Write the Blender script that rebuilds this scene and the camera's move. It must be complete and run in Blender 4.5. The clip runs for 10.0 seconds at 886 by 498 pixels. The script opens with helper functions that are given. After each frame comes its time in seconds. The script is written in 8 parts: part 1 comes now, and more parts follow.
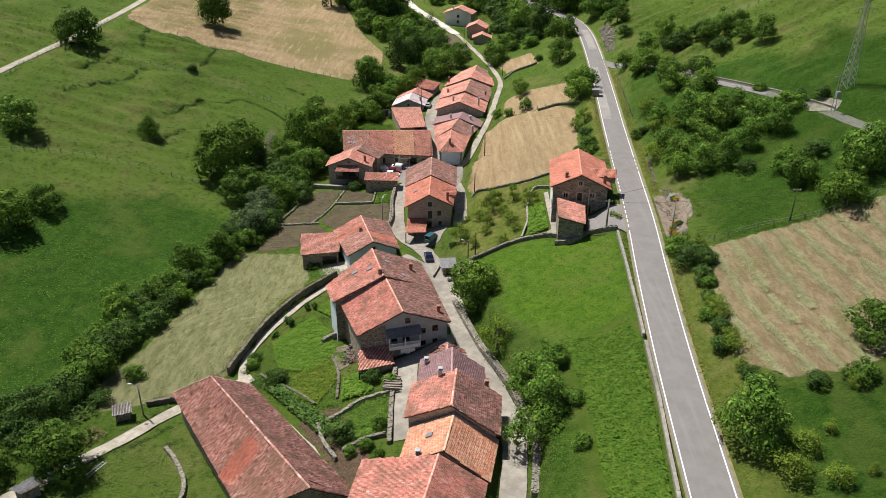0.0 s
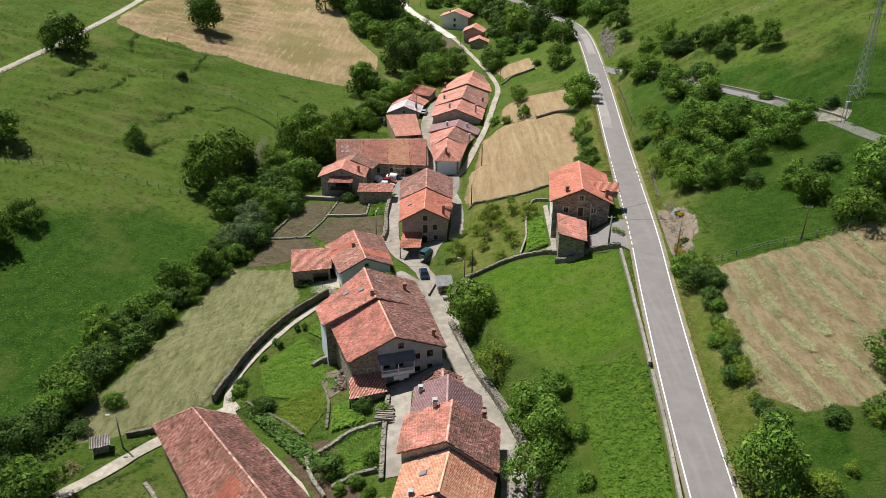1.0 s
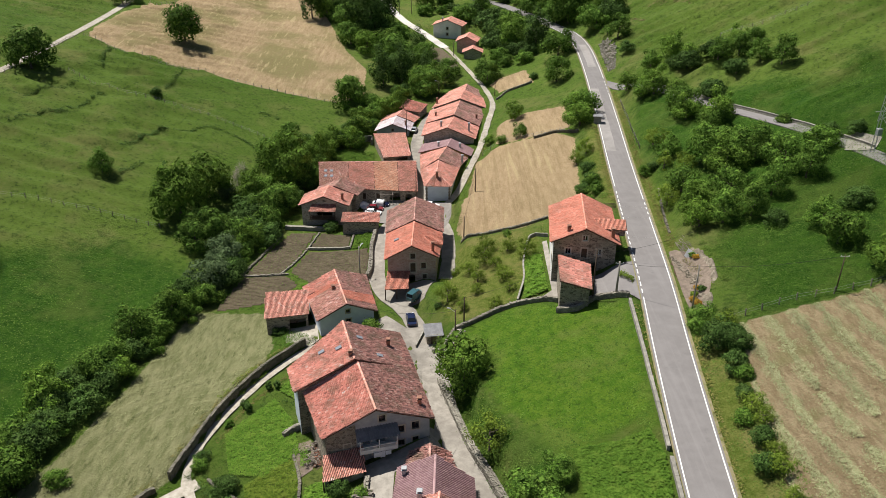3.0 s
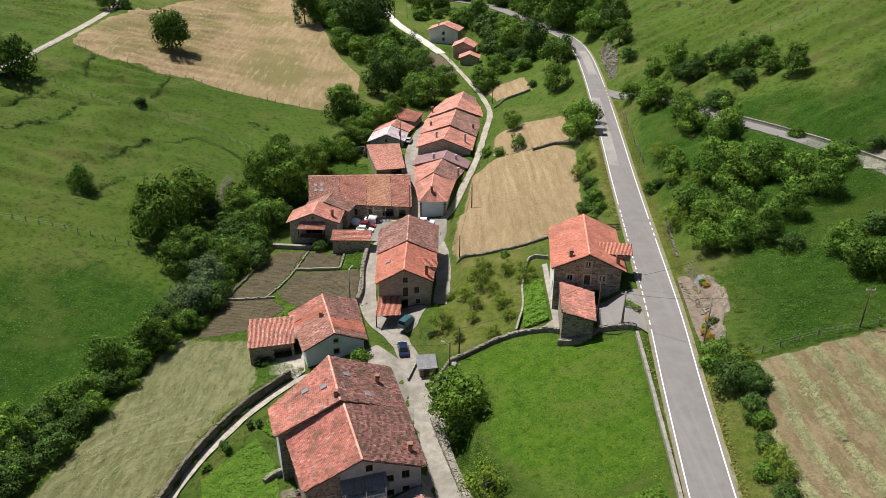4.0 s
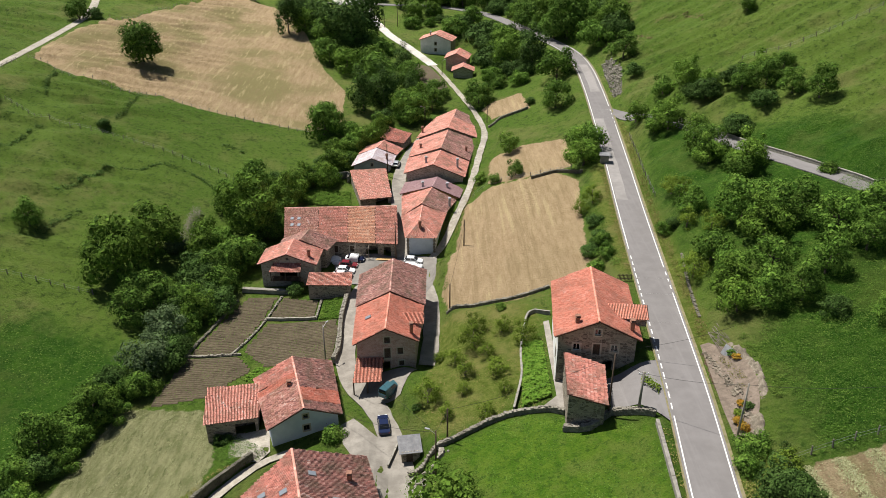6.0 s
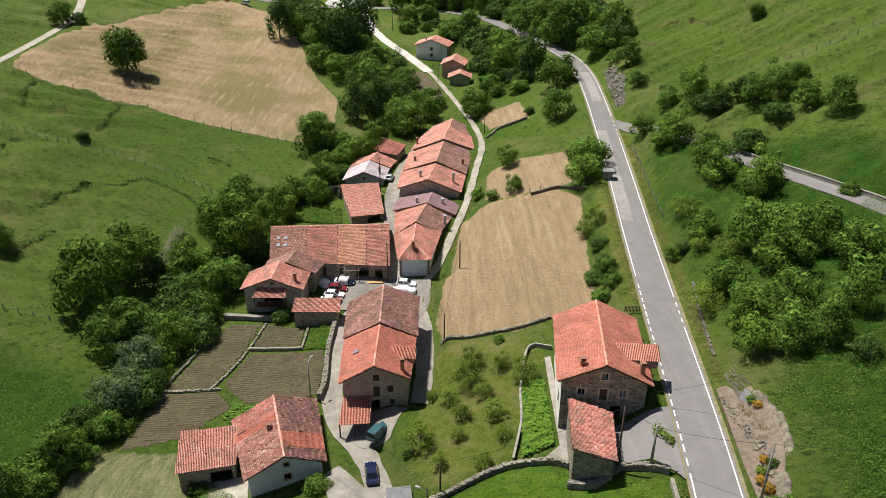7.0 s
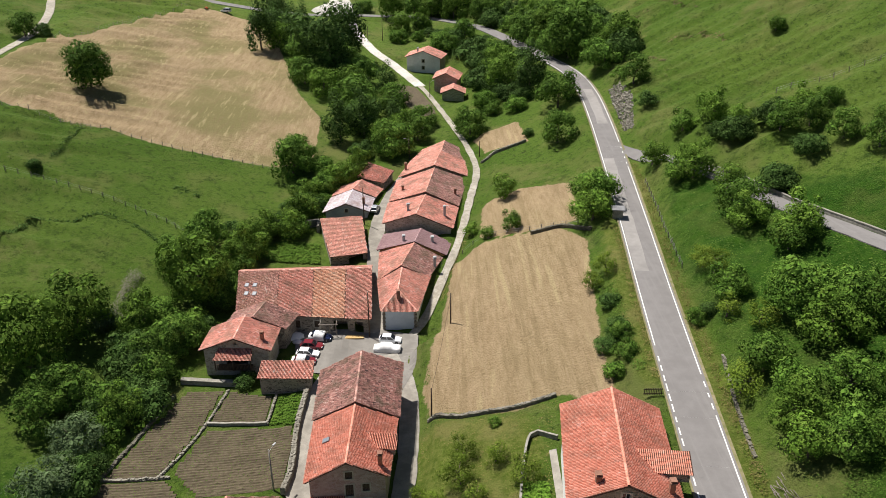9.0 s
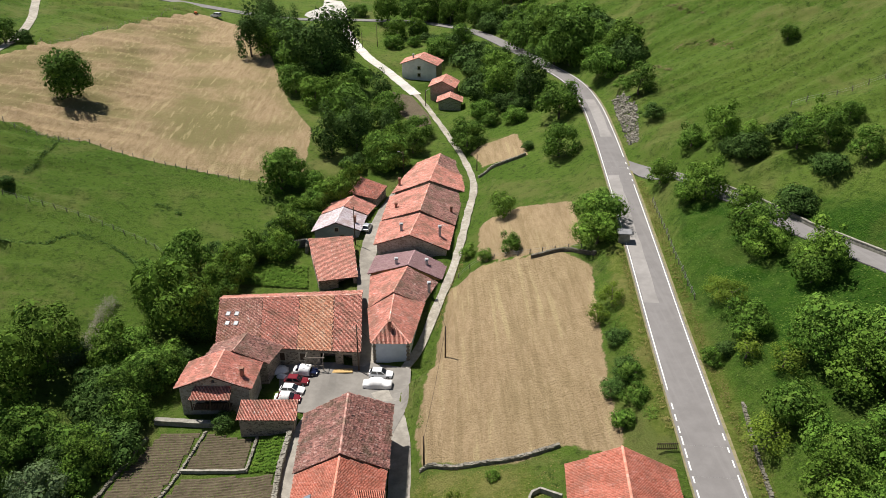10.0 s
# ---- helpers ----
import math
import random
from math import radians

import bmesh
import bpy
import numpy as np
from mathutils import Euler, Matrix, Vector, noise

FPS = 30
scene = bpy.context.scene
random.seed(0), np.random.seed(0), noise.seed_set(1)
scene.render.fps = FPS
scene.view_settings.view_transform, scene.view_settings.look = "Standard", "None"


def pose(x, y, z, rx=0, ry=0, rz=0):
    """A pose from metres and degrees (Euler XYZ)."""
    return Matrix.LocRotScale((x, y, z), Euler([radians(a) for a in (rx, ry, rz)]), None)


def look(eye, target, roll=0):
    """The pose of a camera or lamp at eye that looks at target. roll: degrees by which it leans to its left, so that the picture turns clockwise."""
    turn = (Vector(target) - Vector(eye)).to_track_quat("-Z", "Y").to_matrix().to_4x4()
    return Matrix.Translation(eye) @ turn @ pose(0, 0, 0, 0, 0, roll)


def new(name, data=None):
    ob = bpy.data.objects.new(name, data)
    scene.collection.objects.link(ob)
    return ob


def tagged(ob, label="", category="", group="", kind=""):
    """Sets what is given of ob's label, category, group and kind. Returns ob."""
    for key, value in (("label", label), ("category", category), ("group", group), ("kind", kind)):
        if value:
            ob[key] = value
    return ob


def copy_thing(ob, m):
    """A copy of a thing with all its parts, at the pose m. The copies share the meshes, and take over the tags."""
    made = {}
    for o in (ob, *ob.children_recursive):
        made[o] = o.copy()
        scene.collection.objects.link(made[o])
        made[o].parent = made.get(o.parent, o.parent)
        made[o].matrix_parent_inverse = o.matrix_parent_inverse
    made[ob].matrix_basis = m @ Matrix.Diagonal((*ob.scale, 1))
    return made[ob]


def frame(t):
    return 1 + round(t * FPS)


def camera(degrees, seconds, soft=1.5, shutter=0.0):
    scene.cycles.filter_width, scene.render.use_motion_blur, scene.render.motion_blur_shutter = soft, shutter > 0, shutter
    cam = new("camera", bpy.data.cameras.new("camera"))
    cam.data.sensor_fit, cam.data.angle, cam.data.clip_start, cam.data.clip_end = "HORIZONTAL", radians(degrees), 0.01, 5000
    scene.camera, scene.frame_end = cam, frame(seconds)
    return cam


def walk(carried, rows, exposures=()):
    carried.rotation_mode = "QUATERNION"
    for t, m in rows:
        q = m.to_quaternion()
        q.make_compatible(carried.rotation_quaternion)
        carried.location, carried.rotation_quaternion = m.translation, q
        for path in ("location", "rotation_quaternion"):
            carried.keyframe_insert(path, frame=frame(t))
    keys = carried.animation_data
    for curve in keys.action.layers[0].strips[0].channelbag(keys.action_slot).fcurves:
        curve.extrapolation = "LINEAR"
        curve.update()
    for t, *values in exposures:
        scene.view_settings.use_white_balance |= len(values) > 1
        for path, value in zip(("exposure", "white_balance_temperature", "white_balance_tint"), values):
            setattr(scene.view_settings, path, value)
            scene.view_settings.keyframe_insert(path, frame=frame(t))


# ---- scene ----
import functools

cam = camera(62.0, 10.0, 0.85)
ROWS = [
    (0.0, 3.268, -0.059, 76.297, 63.653, -0.375, 0.186),
    (0.5, 3.484, 3.100, 76.491, 63.661, -0.330, 0.080),
    (1.0, 3.747, 6.544, 76.689, 63.672, -0.288, -0.021),
    (1.5, 4.050, 10.242, 76.888, 63.684, -0.248, -0.118),
    (2.0, 4.388, 14.164, 77.083, 63.698, -0.212, -0.211),
    (2.5, 4.754, 18.282, 77.273, 63.711, -0.179, -0.301),
    (3.0, 5.144, 22.569, 77.454, 63.722, -0.150, -0.388),
    (3.5, 5.553, 27.002, 77.625, 63.733, -0.124, -0.472),
    (4.0, 5.977, 31.558, 77.784, 63.742, -0.103, -0.553),
    (4.5, 6.413, 36.217, 77.932, 63.748, -0.085, -0.633),
    (5.0, 6.858, 40.960, 78.068, 63.752, -0.070, -0.710),
    (5.5, 7.309, 45.770, 78.191, 63.754, -0.059, -0.785),
    (6.0, 7.763, 50.632, 78.304, 63.755, -0.052, -0.858),
    (6.5, 8.220, 55.534, 78.408, 63.754, -0.048, -0.929),
    (7.0, 8.679, 60.465, 78.504, 63.752, -0.047, -0.998),
    (7.5, 9.137, 65.414, 78.596, 63.749, -0.049, -1.064),
    (8.0, 9.596, 70.375, 78.685, 63.748, -0.054, -1.129),
    (8.5, 10.055, 75.341, 78.777, 63.747, -0.060, -1.191),
    (9.0, 10.516, 80.310, 78.875, 63.750, -0.068, -1.250),
    (9.5, 10.979, 85.280, 78.983, 63.757, -0.076, -1.307),
    (10.0, 11.446, 90.250, 79.107, 63.769, -0.086, -1.360),
]
walk(cam, [(t, pose(x, y, z, rx, ry, rz)) for t, x, y, z, rx, ry, rz in ROWS])

# ---- light ----
SUN_TO = Vector((-0.39, 0.35, 1.0)).normalized()
world = bpy.data.worlds.new("sky")
scene.world = world
world.use_nodes = True
sky = world.node_tree.nodes.new("ShaderNodeTexSky")
sky.sky_type, sky.sun_disc = "NISHITA", False
sky.sun_elevation, sky.sun_rotation = math.asin(SUN_TO.z), math.atan2(SUN_TO.x, SUN_TO.y)
world.node_tree.links.new(sky.outputs[0], world.node_tree.nodes["Background"].inputs[0])
world.node_tree.nodes["Background"].inputs[1].default_value = 0.042
sun = new("sun", bpy.data.lights.new("sun", "SUN"))
sun.data.energy, sun.data.angle, sun.data.color = 5.0, radians(0.6), (1.0, 0.948, 0.875)
sun.matrix_world = look((0, 0, 300), Vector((0, 0, 300)) - SUN_TO)
scene.view_settings.exposure = 0.57

# ---- materials ----


class Nodes:
    """A small hand for building node materials."""

    def __init__(self, name, rough=0.85, metal=0.0, spec=0.3):
        self.m = bpy.data.materials.new(name)
        self.m.use_nodes = True
        self.t = self.m.node_tree
        self.b = self.t.nodes["Principled BSDF"]
        self.b.inputs["Roughness"].default_value = rough
        self.b.inputs["Metallic"].default_value = metal
        self.b.inputs["Specular IOR Level"].default_value = spec
        self.co = self.add("ShaderNodeNewGeometry").outputs["Position"]

    def add(self, kind, **values):
        n = self.t.nodes.new(kind)
        for k, v in values.items():
            n.inputs[k].default_value = v
        return n

    def link(self, a, b):
        self.t.links.new(a, b)
        return b

    def noise(self, scale, detail=4.0, rough=0.55, where=None):
        n = self.add("ShaderNodeTexNoise", Scale=scale, Detail=detail, Roughness=rough)
        self.link(where or self.co, n.inputs["Vector"])
        return n.outputs["Fac"]

    def ramp(self, fac, *stops):
        n = self.add("ShaderNodeValToRGB")
        e = n.color_ramp.elements
        while len(e) < len(stops):
            e.new(0.5)
        for el, (p, c) in zip(e, stops):
            el.position, el.color = p, (*c, 1) if len(c) == 3 else c
        self.link(fac, n.inputs["Fac"])
        return n.outputs["Color"]

    def mix(self, fac, a, b, blend="MIX"):
        n = self.add("ShaderNodeMix")
        n.data_type, n.blend_type = "RGBA", blend
        for v, i in ((fac, 0), (a, 6), (b, 7)):
            if isinstance(v, (int, float)):
                n.inputs[i].default_value = v
            elif isinstance(v, tuple):
                n.inputs[i].default_value = (*v, 1)
            else:
                self.link(v, n.inputs[i])
        return n.outputs[2]

    def step(self, fac, lo, hi):
        n = self.add("ShaderNodeMapRange")
        n.interpolation_type = "SMOOTHSTEP"
        self.link(fac, n.inputs[0])
        n.inputs[1].default_value, n.inputs[2].default_value = lo, hi
        return n.outputs[0]

    def math(self, op, a, b):
        n = self.add("ShaderNodeMath")
        n.operation = op
        for v, i in ((a, 0), (b, 1)):
            if isinstance(v, (int, float)):
                n.inputs[i].default_value = v
            else:
                self.link(v, n.inputs[i])
        return n.outputs[0]

    def attr(self, name):
        n = self.add("ShaderNodeAttribute")
        n.attribute_name = name
        return n.outputs["Fac"]

    def island(self):
        return self.add("ShaderNodeNewGeometry").outputs["Random Per Island"]

    def obj(self):
        return self.add("ShaderNodeObjectInfo").outputs["Random"]

    def stretch(self, sx, sy, sz, turn=0.0):
        n = self.add("ShaderNodeMapping")
        n.inputs["Scale"].default_value, n.inputs["Rotation"].default_value = (sx, sy, sz), (0, 0, radians(turn))
        self.link(self.co, n.inputs["Vector"])
        return n.outputs[0]

    def bump(self, height, strength=0.4, dist=0.1):
        n = self.add("ShaderNodeBump", Strength=strength, Distance=dist)
        self.link(height, n.inputs["Height"])
        self.link(n.outputs[0], self.b.inputs["Normal"])

    def colour(self, c):
        if isinstance(c, tuple):
            self.b.inputs["Base Color"].default_value = (*c, 1)
        else:
            self.link(c, self.b.inputs["Base Color"])
        return self


def ground_material():
    n = Nodes("ground", 0.95, spec=0.1)
    big, mid, fine = n.noise(0.016, 5), n.noise(0.10, 6, 0.6), n.noise(0.9, 8, 0.72)
    tuft = n.noise(3.0, 5, 0.75)
    green = n.mix(n.step(big, 0.34, 0.68), (0.066, 0.130, 0.014), (0.116, 0.182, 0.028))
    green = n.mix(n.math("MULTIPLY", n.step(mid, 0.46, 0.70), 0.75), green, (0.146, 0.168, 0.046))
    green = n.mix(n.math("MULTIPLY", n.step(fine, 0.48, 0.68), 0.85), green, (0.026, 0.054, 0.008))
    green = n.mix(n.math("MULTIPLY", n.step(tuft, 0.50, 0.68), 0.75), green, (0.135, 0.168, 0.048))
    dry = n.step(n.noise(0.045, 7, 0.68), 0.53, 0.64)
    green = n.mix(n.math("MULTIPLY", dry, 0.5), green, (0.190, 0.190, 0.066))
    green = n.mix(n.math("MULTIPLY", n.step(n.noise(0.28, 8, 0.72), 0.55, 0.64), 0.5), green, (0.036, 0.070, 0.011))
    green = n.mix(n.math("MULTIPLY", n.step(n.noise(0.5, 7, 0.75, n.stretch(1.0, 0.45, 1.0, 20)), 0.60, 0.70), 0.5), green, (0.205, 0.215, 0.085))
    rank = n.mix(n.step(fine, 0.34, 0.66), (0.085, 0.128, 0.016), (0.170, 0.200, 0.044))
    rank = n.mix(n.math("MULTIPLY", n.step(mid, 0.48, 0.68), 0.65), rank, (0.250, 0.225, 0.085))
    lush = n.mix(n.step(n.noise(0.5, 8, 0.72), 0.36, 0.66), (0.020, 0.068, 0.005), (0.045, 0.114, 0.009))
    lush = n.mix(n.math("MULTIPLY", n.step(tuft, 0.48, 0.66), 0.7), lush, (0.088, 0.150, 0.026))
    lush = n.mix(n.math("MULTIPLY", n.step(n.noise(0.09, 7, 0.7), 0.50, 0.64), 0.6), lush, (0.094, 0.136, 0.026))
    lush = n.mix(n.math("MULTIPLY", n.step(n.noise(0.22, 6, 0.7, n.stretch(1.0, 0.5, 1.0, -35)), 0.58, 0.68), 0.6), lush, (0.022, 0.062, 0.007))
    edge = n.math("MULTIPLY", n.math("SUBTRACT", n.noise(0.45, 6, 0.7), 0.5), 0.9)

    earth = n.noise(0.11, 6, 0.7, n.stretch(1.0, 2.4, 1.0, 12))
    green = n.mix(n.math("MULTIPLY", n.step(earth, 0.66, 0.72), 0.8), green, (0.034, 0.052, 0.014))

    def cover(name, soft=0.08):
        return n.step(n.math("ADD", n.attr(name), edge), 0.5 - soft, 0.5 + soft)

    streak = n.noise(1.0, 8, 0.75, n.stretch(0.9, 0.22, 1.0, -6))
    straw = n.mix(n.step(streak, 0.30, 0.70), (0.335, 0.244, 0.138), (0.470, 0.350, 0.212))
    straw = n.mix(n.math("MULTIPLY", n.step(n.noise(0.05, 6), 0.42, 0.64), n.math("ADD", 0.12, n.math("MULTIPLY", n.attr("olive"), 0.8))), straw, (0.232, 0.208, 0.088))
    comb = n.noise(1.0, 4, 0.6, n.stretch(0.85, 0.035, 1.0, -7))
    straw = n.mix(n.math("MULTIPLY", n.step(comb, 0.55, 0.66), 0.6), straw, (0.50, 0.405, 0.225))
    straw = n.mix(n.math("MULTIPLY", n.step(comb, 0.46, 0.36), 0.45), straw, (0.262, 0.198, 0.104))
    straw = n.mix(n.math("MULTIPLY", n.step(n.noise(2.0, 6, 0.75), 0.52, 0.72), 0.75), straw, (0.255, 0.186, 0.104))
    straw = n.mix(n.math("MULTIPLY", n.step(n.noise(0.8, 6, 0.75), 0.60, 0.74), 0.8), straw, (0.500, 0.420, 0.260))
    hay = n.mix(n.step(n.noise(0.9, 7, 0.72, n.stretch(1.0, 0.35, 1.0, 35)), 0.38, 0.64), (0.255, 0.192, 0.108), (0.385, 0.302, 0.182))
    hay = n.mix(n.math("MULTIPLY", n.step(n.noise(0.16, 5), 0.55, 0.70), 0.6), hay, (0.200, 0.195, 0.080))
    earth = n.mix(n.step(n.noise(1.6, 6, 0.7), 0.3, 0.7), (0.105, 0.072, 0.046), (0.190, 0.140, 0.095))
    c = n.mix(cover("rank", 0.2), green, rank)
    c = n.mix(cover("lush", 0.3), c, lush)
    bright = n.mix(n.step(n.noise(0.6, 8, 0.72), 0.36, 0.64), (0.068, 0.158, 0.010), (0.124, 0.214, 0.020))
    bright = n.mix(n.math("MULTIPLY", n.step(n.noise(0.13, 7, 0.7), 0.48, 0.64), 0.65), bright, (0.150, 0.195, 0.040))
    bright = n.mix(n.math("MULTIPLY", n.step(tuft, 0.50, 0.66), 0.7), bright, (0.036, 0.085, 0.008))
    bright = n.mix(n.math("MULTIPLY", n.step(n.noise(1.1, 3, 0.6), 0.57, 0.66), 0.6), bright, (0.034, 0.088, 0.009))
    c = n.mix(cover("bright", 0.25), c, bright)
    c = n.mix(cover("straw"), c, straw)
    c = n.mix(cover("hay"), c, hay)
    swath = n.mix(n.step(n.noise(0.8, 7, 0.72, n.stretch(1.0, 0.30, 1.0, 28)), 0.36, 0.66), (0.170, 0.185, 0.078), (0.290, 0.290, 0.150))
    swath = n.mix(n.math("MULTIPLY", n.step(n.noise(0.85, 6, 0.7, n.stretch(1.0, 0.4, 1.0, -40)), 0.57, 0.66), 0.75), swath, (0.095, 0.105, 0.040))
    c = n.mix(cover("swath"), c, swath)
    c = n.mix(cover("earth"), c, earth)
    c = n.mix(n.math("MULTIPLY", n.step(n.noise(6.5, 4, 0.8), 0.52, 0.70), 0.5), c, n.mix(1.0, c, (0.42, 0.42, 0.42), "MULTIPLY"))
    n.colour(c)
    n.bump(n.math("ADD", fine, tuft), 1.0, 0.7)
    return n.m


def simple(name, a, b, scale=2.0, rough=0.9, bump=0.3, dist=0.03, spec=0.3, fleck=None, metal=0.0):
    n = Nodes(name, rough, metal, spec)
    c = n.mix(n.step(n.noise(scale, 5, 0.65), 0.32, 0.70), a, b)
    c = n.mix(n.math("MULTIPLY", n.step(n.noise(scale * 0.13, 4), 0.40, 0.75), 0.55), c, tuple(0.62 * v for v in a))
    if fleck:
        c = n.mix(n.math("MULTIPLY", n.step(n.noise(scale * 5, 3, 0.7), 0.55, 0.75), 0.7), c, fleck)
    n.colour(c)
    if bump:
        n.bump(n.noise(scale * 3, 5, 0.7), bump, dist)
    return n.m


def tile_material(name, stops, moss, moss_amount, rough=0.9):
    """Clay tiles: each its own shade, with grime and lichen in patches."""
    n = Nodes(name, rough, spec=0.2)
    shade = n.math("ADD", n.math("MULTIPLY", n.island(), 0.74), n.math("MULTIPLY", n.step(n.noise(0.9, 5, 0.7), 0.36, 0.64), 0.26))
    c = n.ramp(shade, *[(p, (min(0.8, r * 1.30), min(0.8, g * 1.42), min(0.8, b * 1.78))) for p, (r, g, b) in stops])
    c = n.mix(n.math("MULTIPLY", n.step(n.noise(0.45, 5, 0.6), 0.42, 0.72), moss_amount), c, moss)
    c = n.mix(n.math("MULTIPLY", n.step(n.noise(5.0, 4, 0.7), 0.50, 0.72), 0.55), c, (0.56, 0.44, 0.35))
    c = n.mix(n.math("MULTIPLY", n.step(n.noise(1.7, 4, 0.6), 0.52, 0.75), moss_amount * 0.7), c, tuple(0.45 * v for v in moss))
    n.colour(c)
    n.bump(n.noise(14, 3, 0.6), 0.3, 0.02)
    return n.m


def stone_material(name, a, b, mortar, scale=2.6):
    n = Nodes(name, 0.92, spec=0.2)
    v = n.add("ShaderNodeTexVoronoi", Scale=scale)
    n.link(n.stretch(1, 1, 1.7), v.inputs["Vector"])
    e = n.add("ShaderNodeTexVoronoi", Scale=scale)
    e.feature = "DISTANCE_TO_EDGE"
    n.link(n.stretch(1, 1, 1.7), e.inputs["Vector"])
    sep = n.add("ShaderNodeSeparateColor")
    n.link(v.outputs["Color"], sep.inputs[0])
    c = n.mix(sep.outputs[0], a, b)
    c = n.mix(n.math("MULTIPLY", n.step(n.noise(7, 5, 0.7), 0.45, 0.75), 0.5), c, tuple(0.5 * q for q in a))
    joint = n.step(e.outputs["Distance"], 0.02, 0.09)
    c = n.mix(joint, mortar, c)
    c = n.mix(n.math("MULTIPLY", n.step(n.noise(0.4, 5), 0.45, 0.75), 0.45), c, tuple(0.55 * q for q in mortar))
    n.colour(c)
    n.bump(n.math("ADD", joint, n.noise(9, 4, 0.7)), 0.6, 0.05)
    return n.m


def leaf_material(name, dark, light, tip, thin_part=0.13):
    n = Nodes(name, 0.8, spec=0.08)
    c = n.mix(n.island(), dark, light)
    c = n.mix(n.math("MULTIPLY", n.step(n.noise(0.7, 4, 0.6), 0.45, 0.72), 0.7), c, tip)
    vary = n.math("ADD", 0.78, n.math("MULTIPLY", n.obj(), 0.44))
    hsv = n.add("ShaderNodeHueSaturation")
    n.link(c, hsv.inputs["Color"])
    n.link(vary, hsv.inputs["Value"])
    n.link(hsv.outputs[0], n.b.inputs["Base Color"])
    thin = n.add("ShaderNodeBsdfTranslucent")
    n.link(hsv.outputs[0], thin.inputs[0])
    both = n.add("ShaderNodeMixShader", Fac=thin_part)
    n.link(n.b.outputs[0], both.inputs[1])
    n.link(thin.outputs[0], both.inputs[2])
    n.link(both.outputs[0], n.t.nodes["Material Output"].inputs[0])
    return n.m


def plain(name, c, rough=0.5, metal=0.0, spec=0.5):
    return Nodes(name, rough, metal, spec).colour(c).m


def asphalt_material():
    n = Nodes("asphalt", 0.9, spec=0.3)
    c = n.mix(n.step(n.noise(0.5, 6, 0.65), 0.32, 0.70), (0.160, 0.151, 0.148), (0.188, 0.178, 0.175))
    c = n.mix(n.math("MULTIPLY", n.step(n.noise(1.0, 4, 0.6, n.stretch(1.1, 0.025, 1.0, -6)), 0.50, 0.68), 0.5), c, (0.212, 0.202, 0.198))
    c = n.mix(n.math("MULTIPLY", n.step(n.noise(0.35, 5, 0.7), 0.60, 0.72), 0.45), c, (0.125, 0.120, 0.117))
    c = n.mix(n.math("MULTIPLY", n.step(n.noise(9, 3, 0.7), 0.5, 0.75), 0.35), c, (0.13, 0.125, 0.12))
    n.colour(c)
    n.bump(n.noise(6, 5, 0.7), 0.3, 0.02)
    return n.m


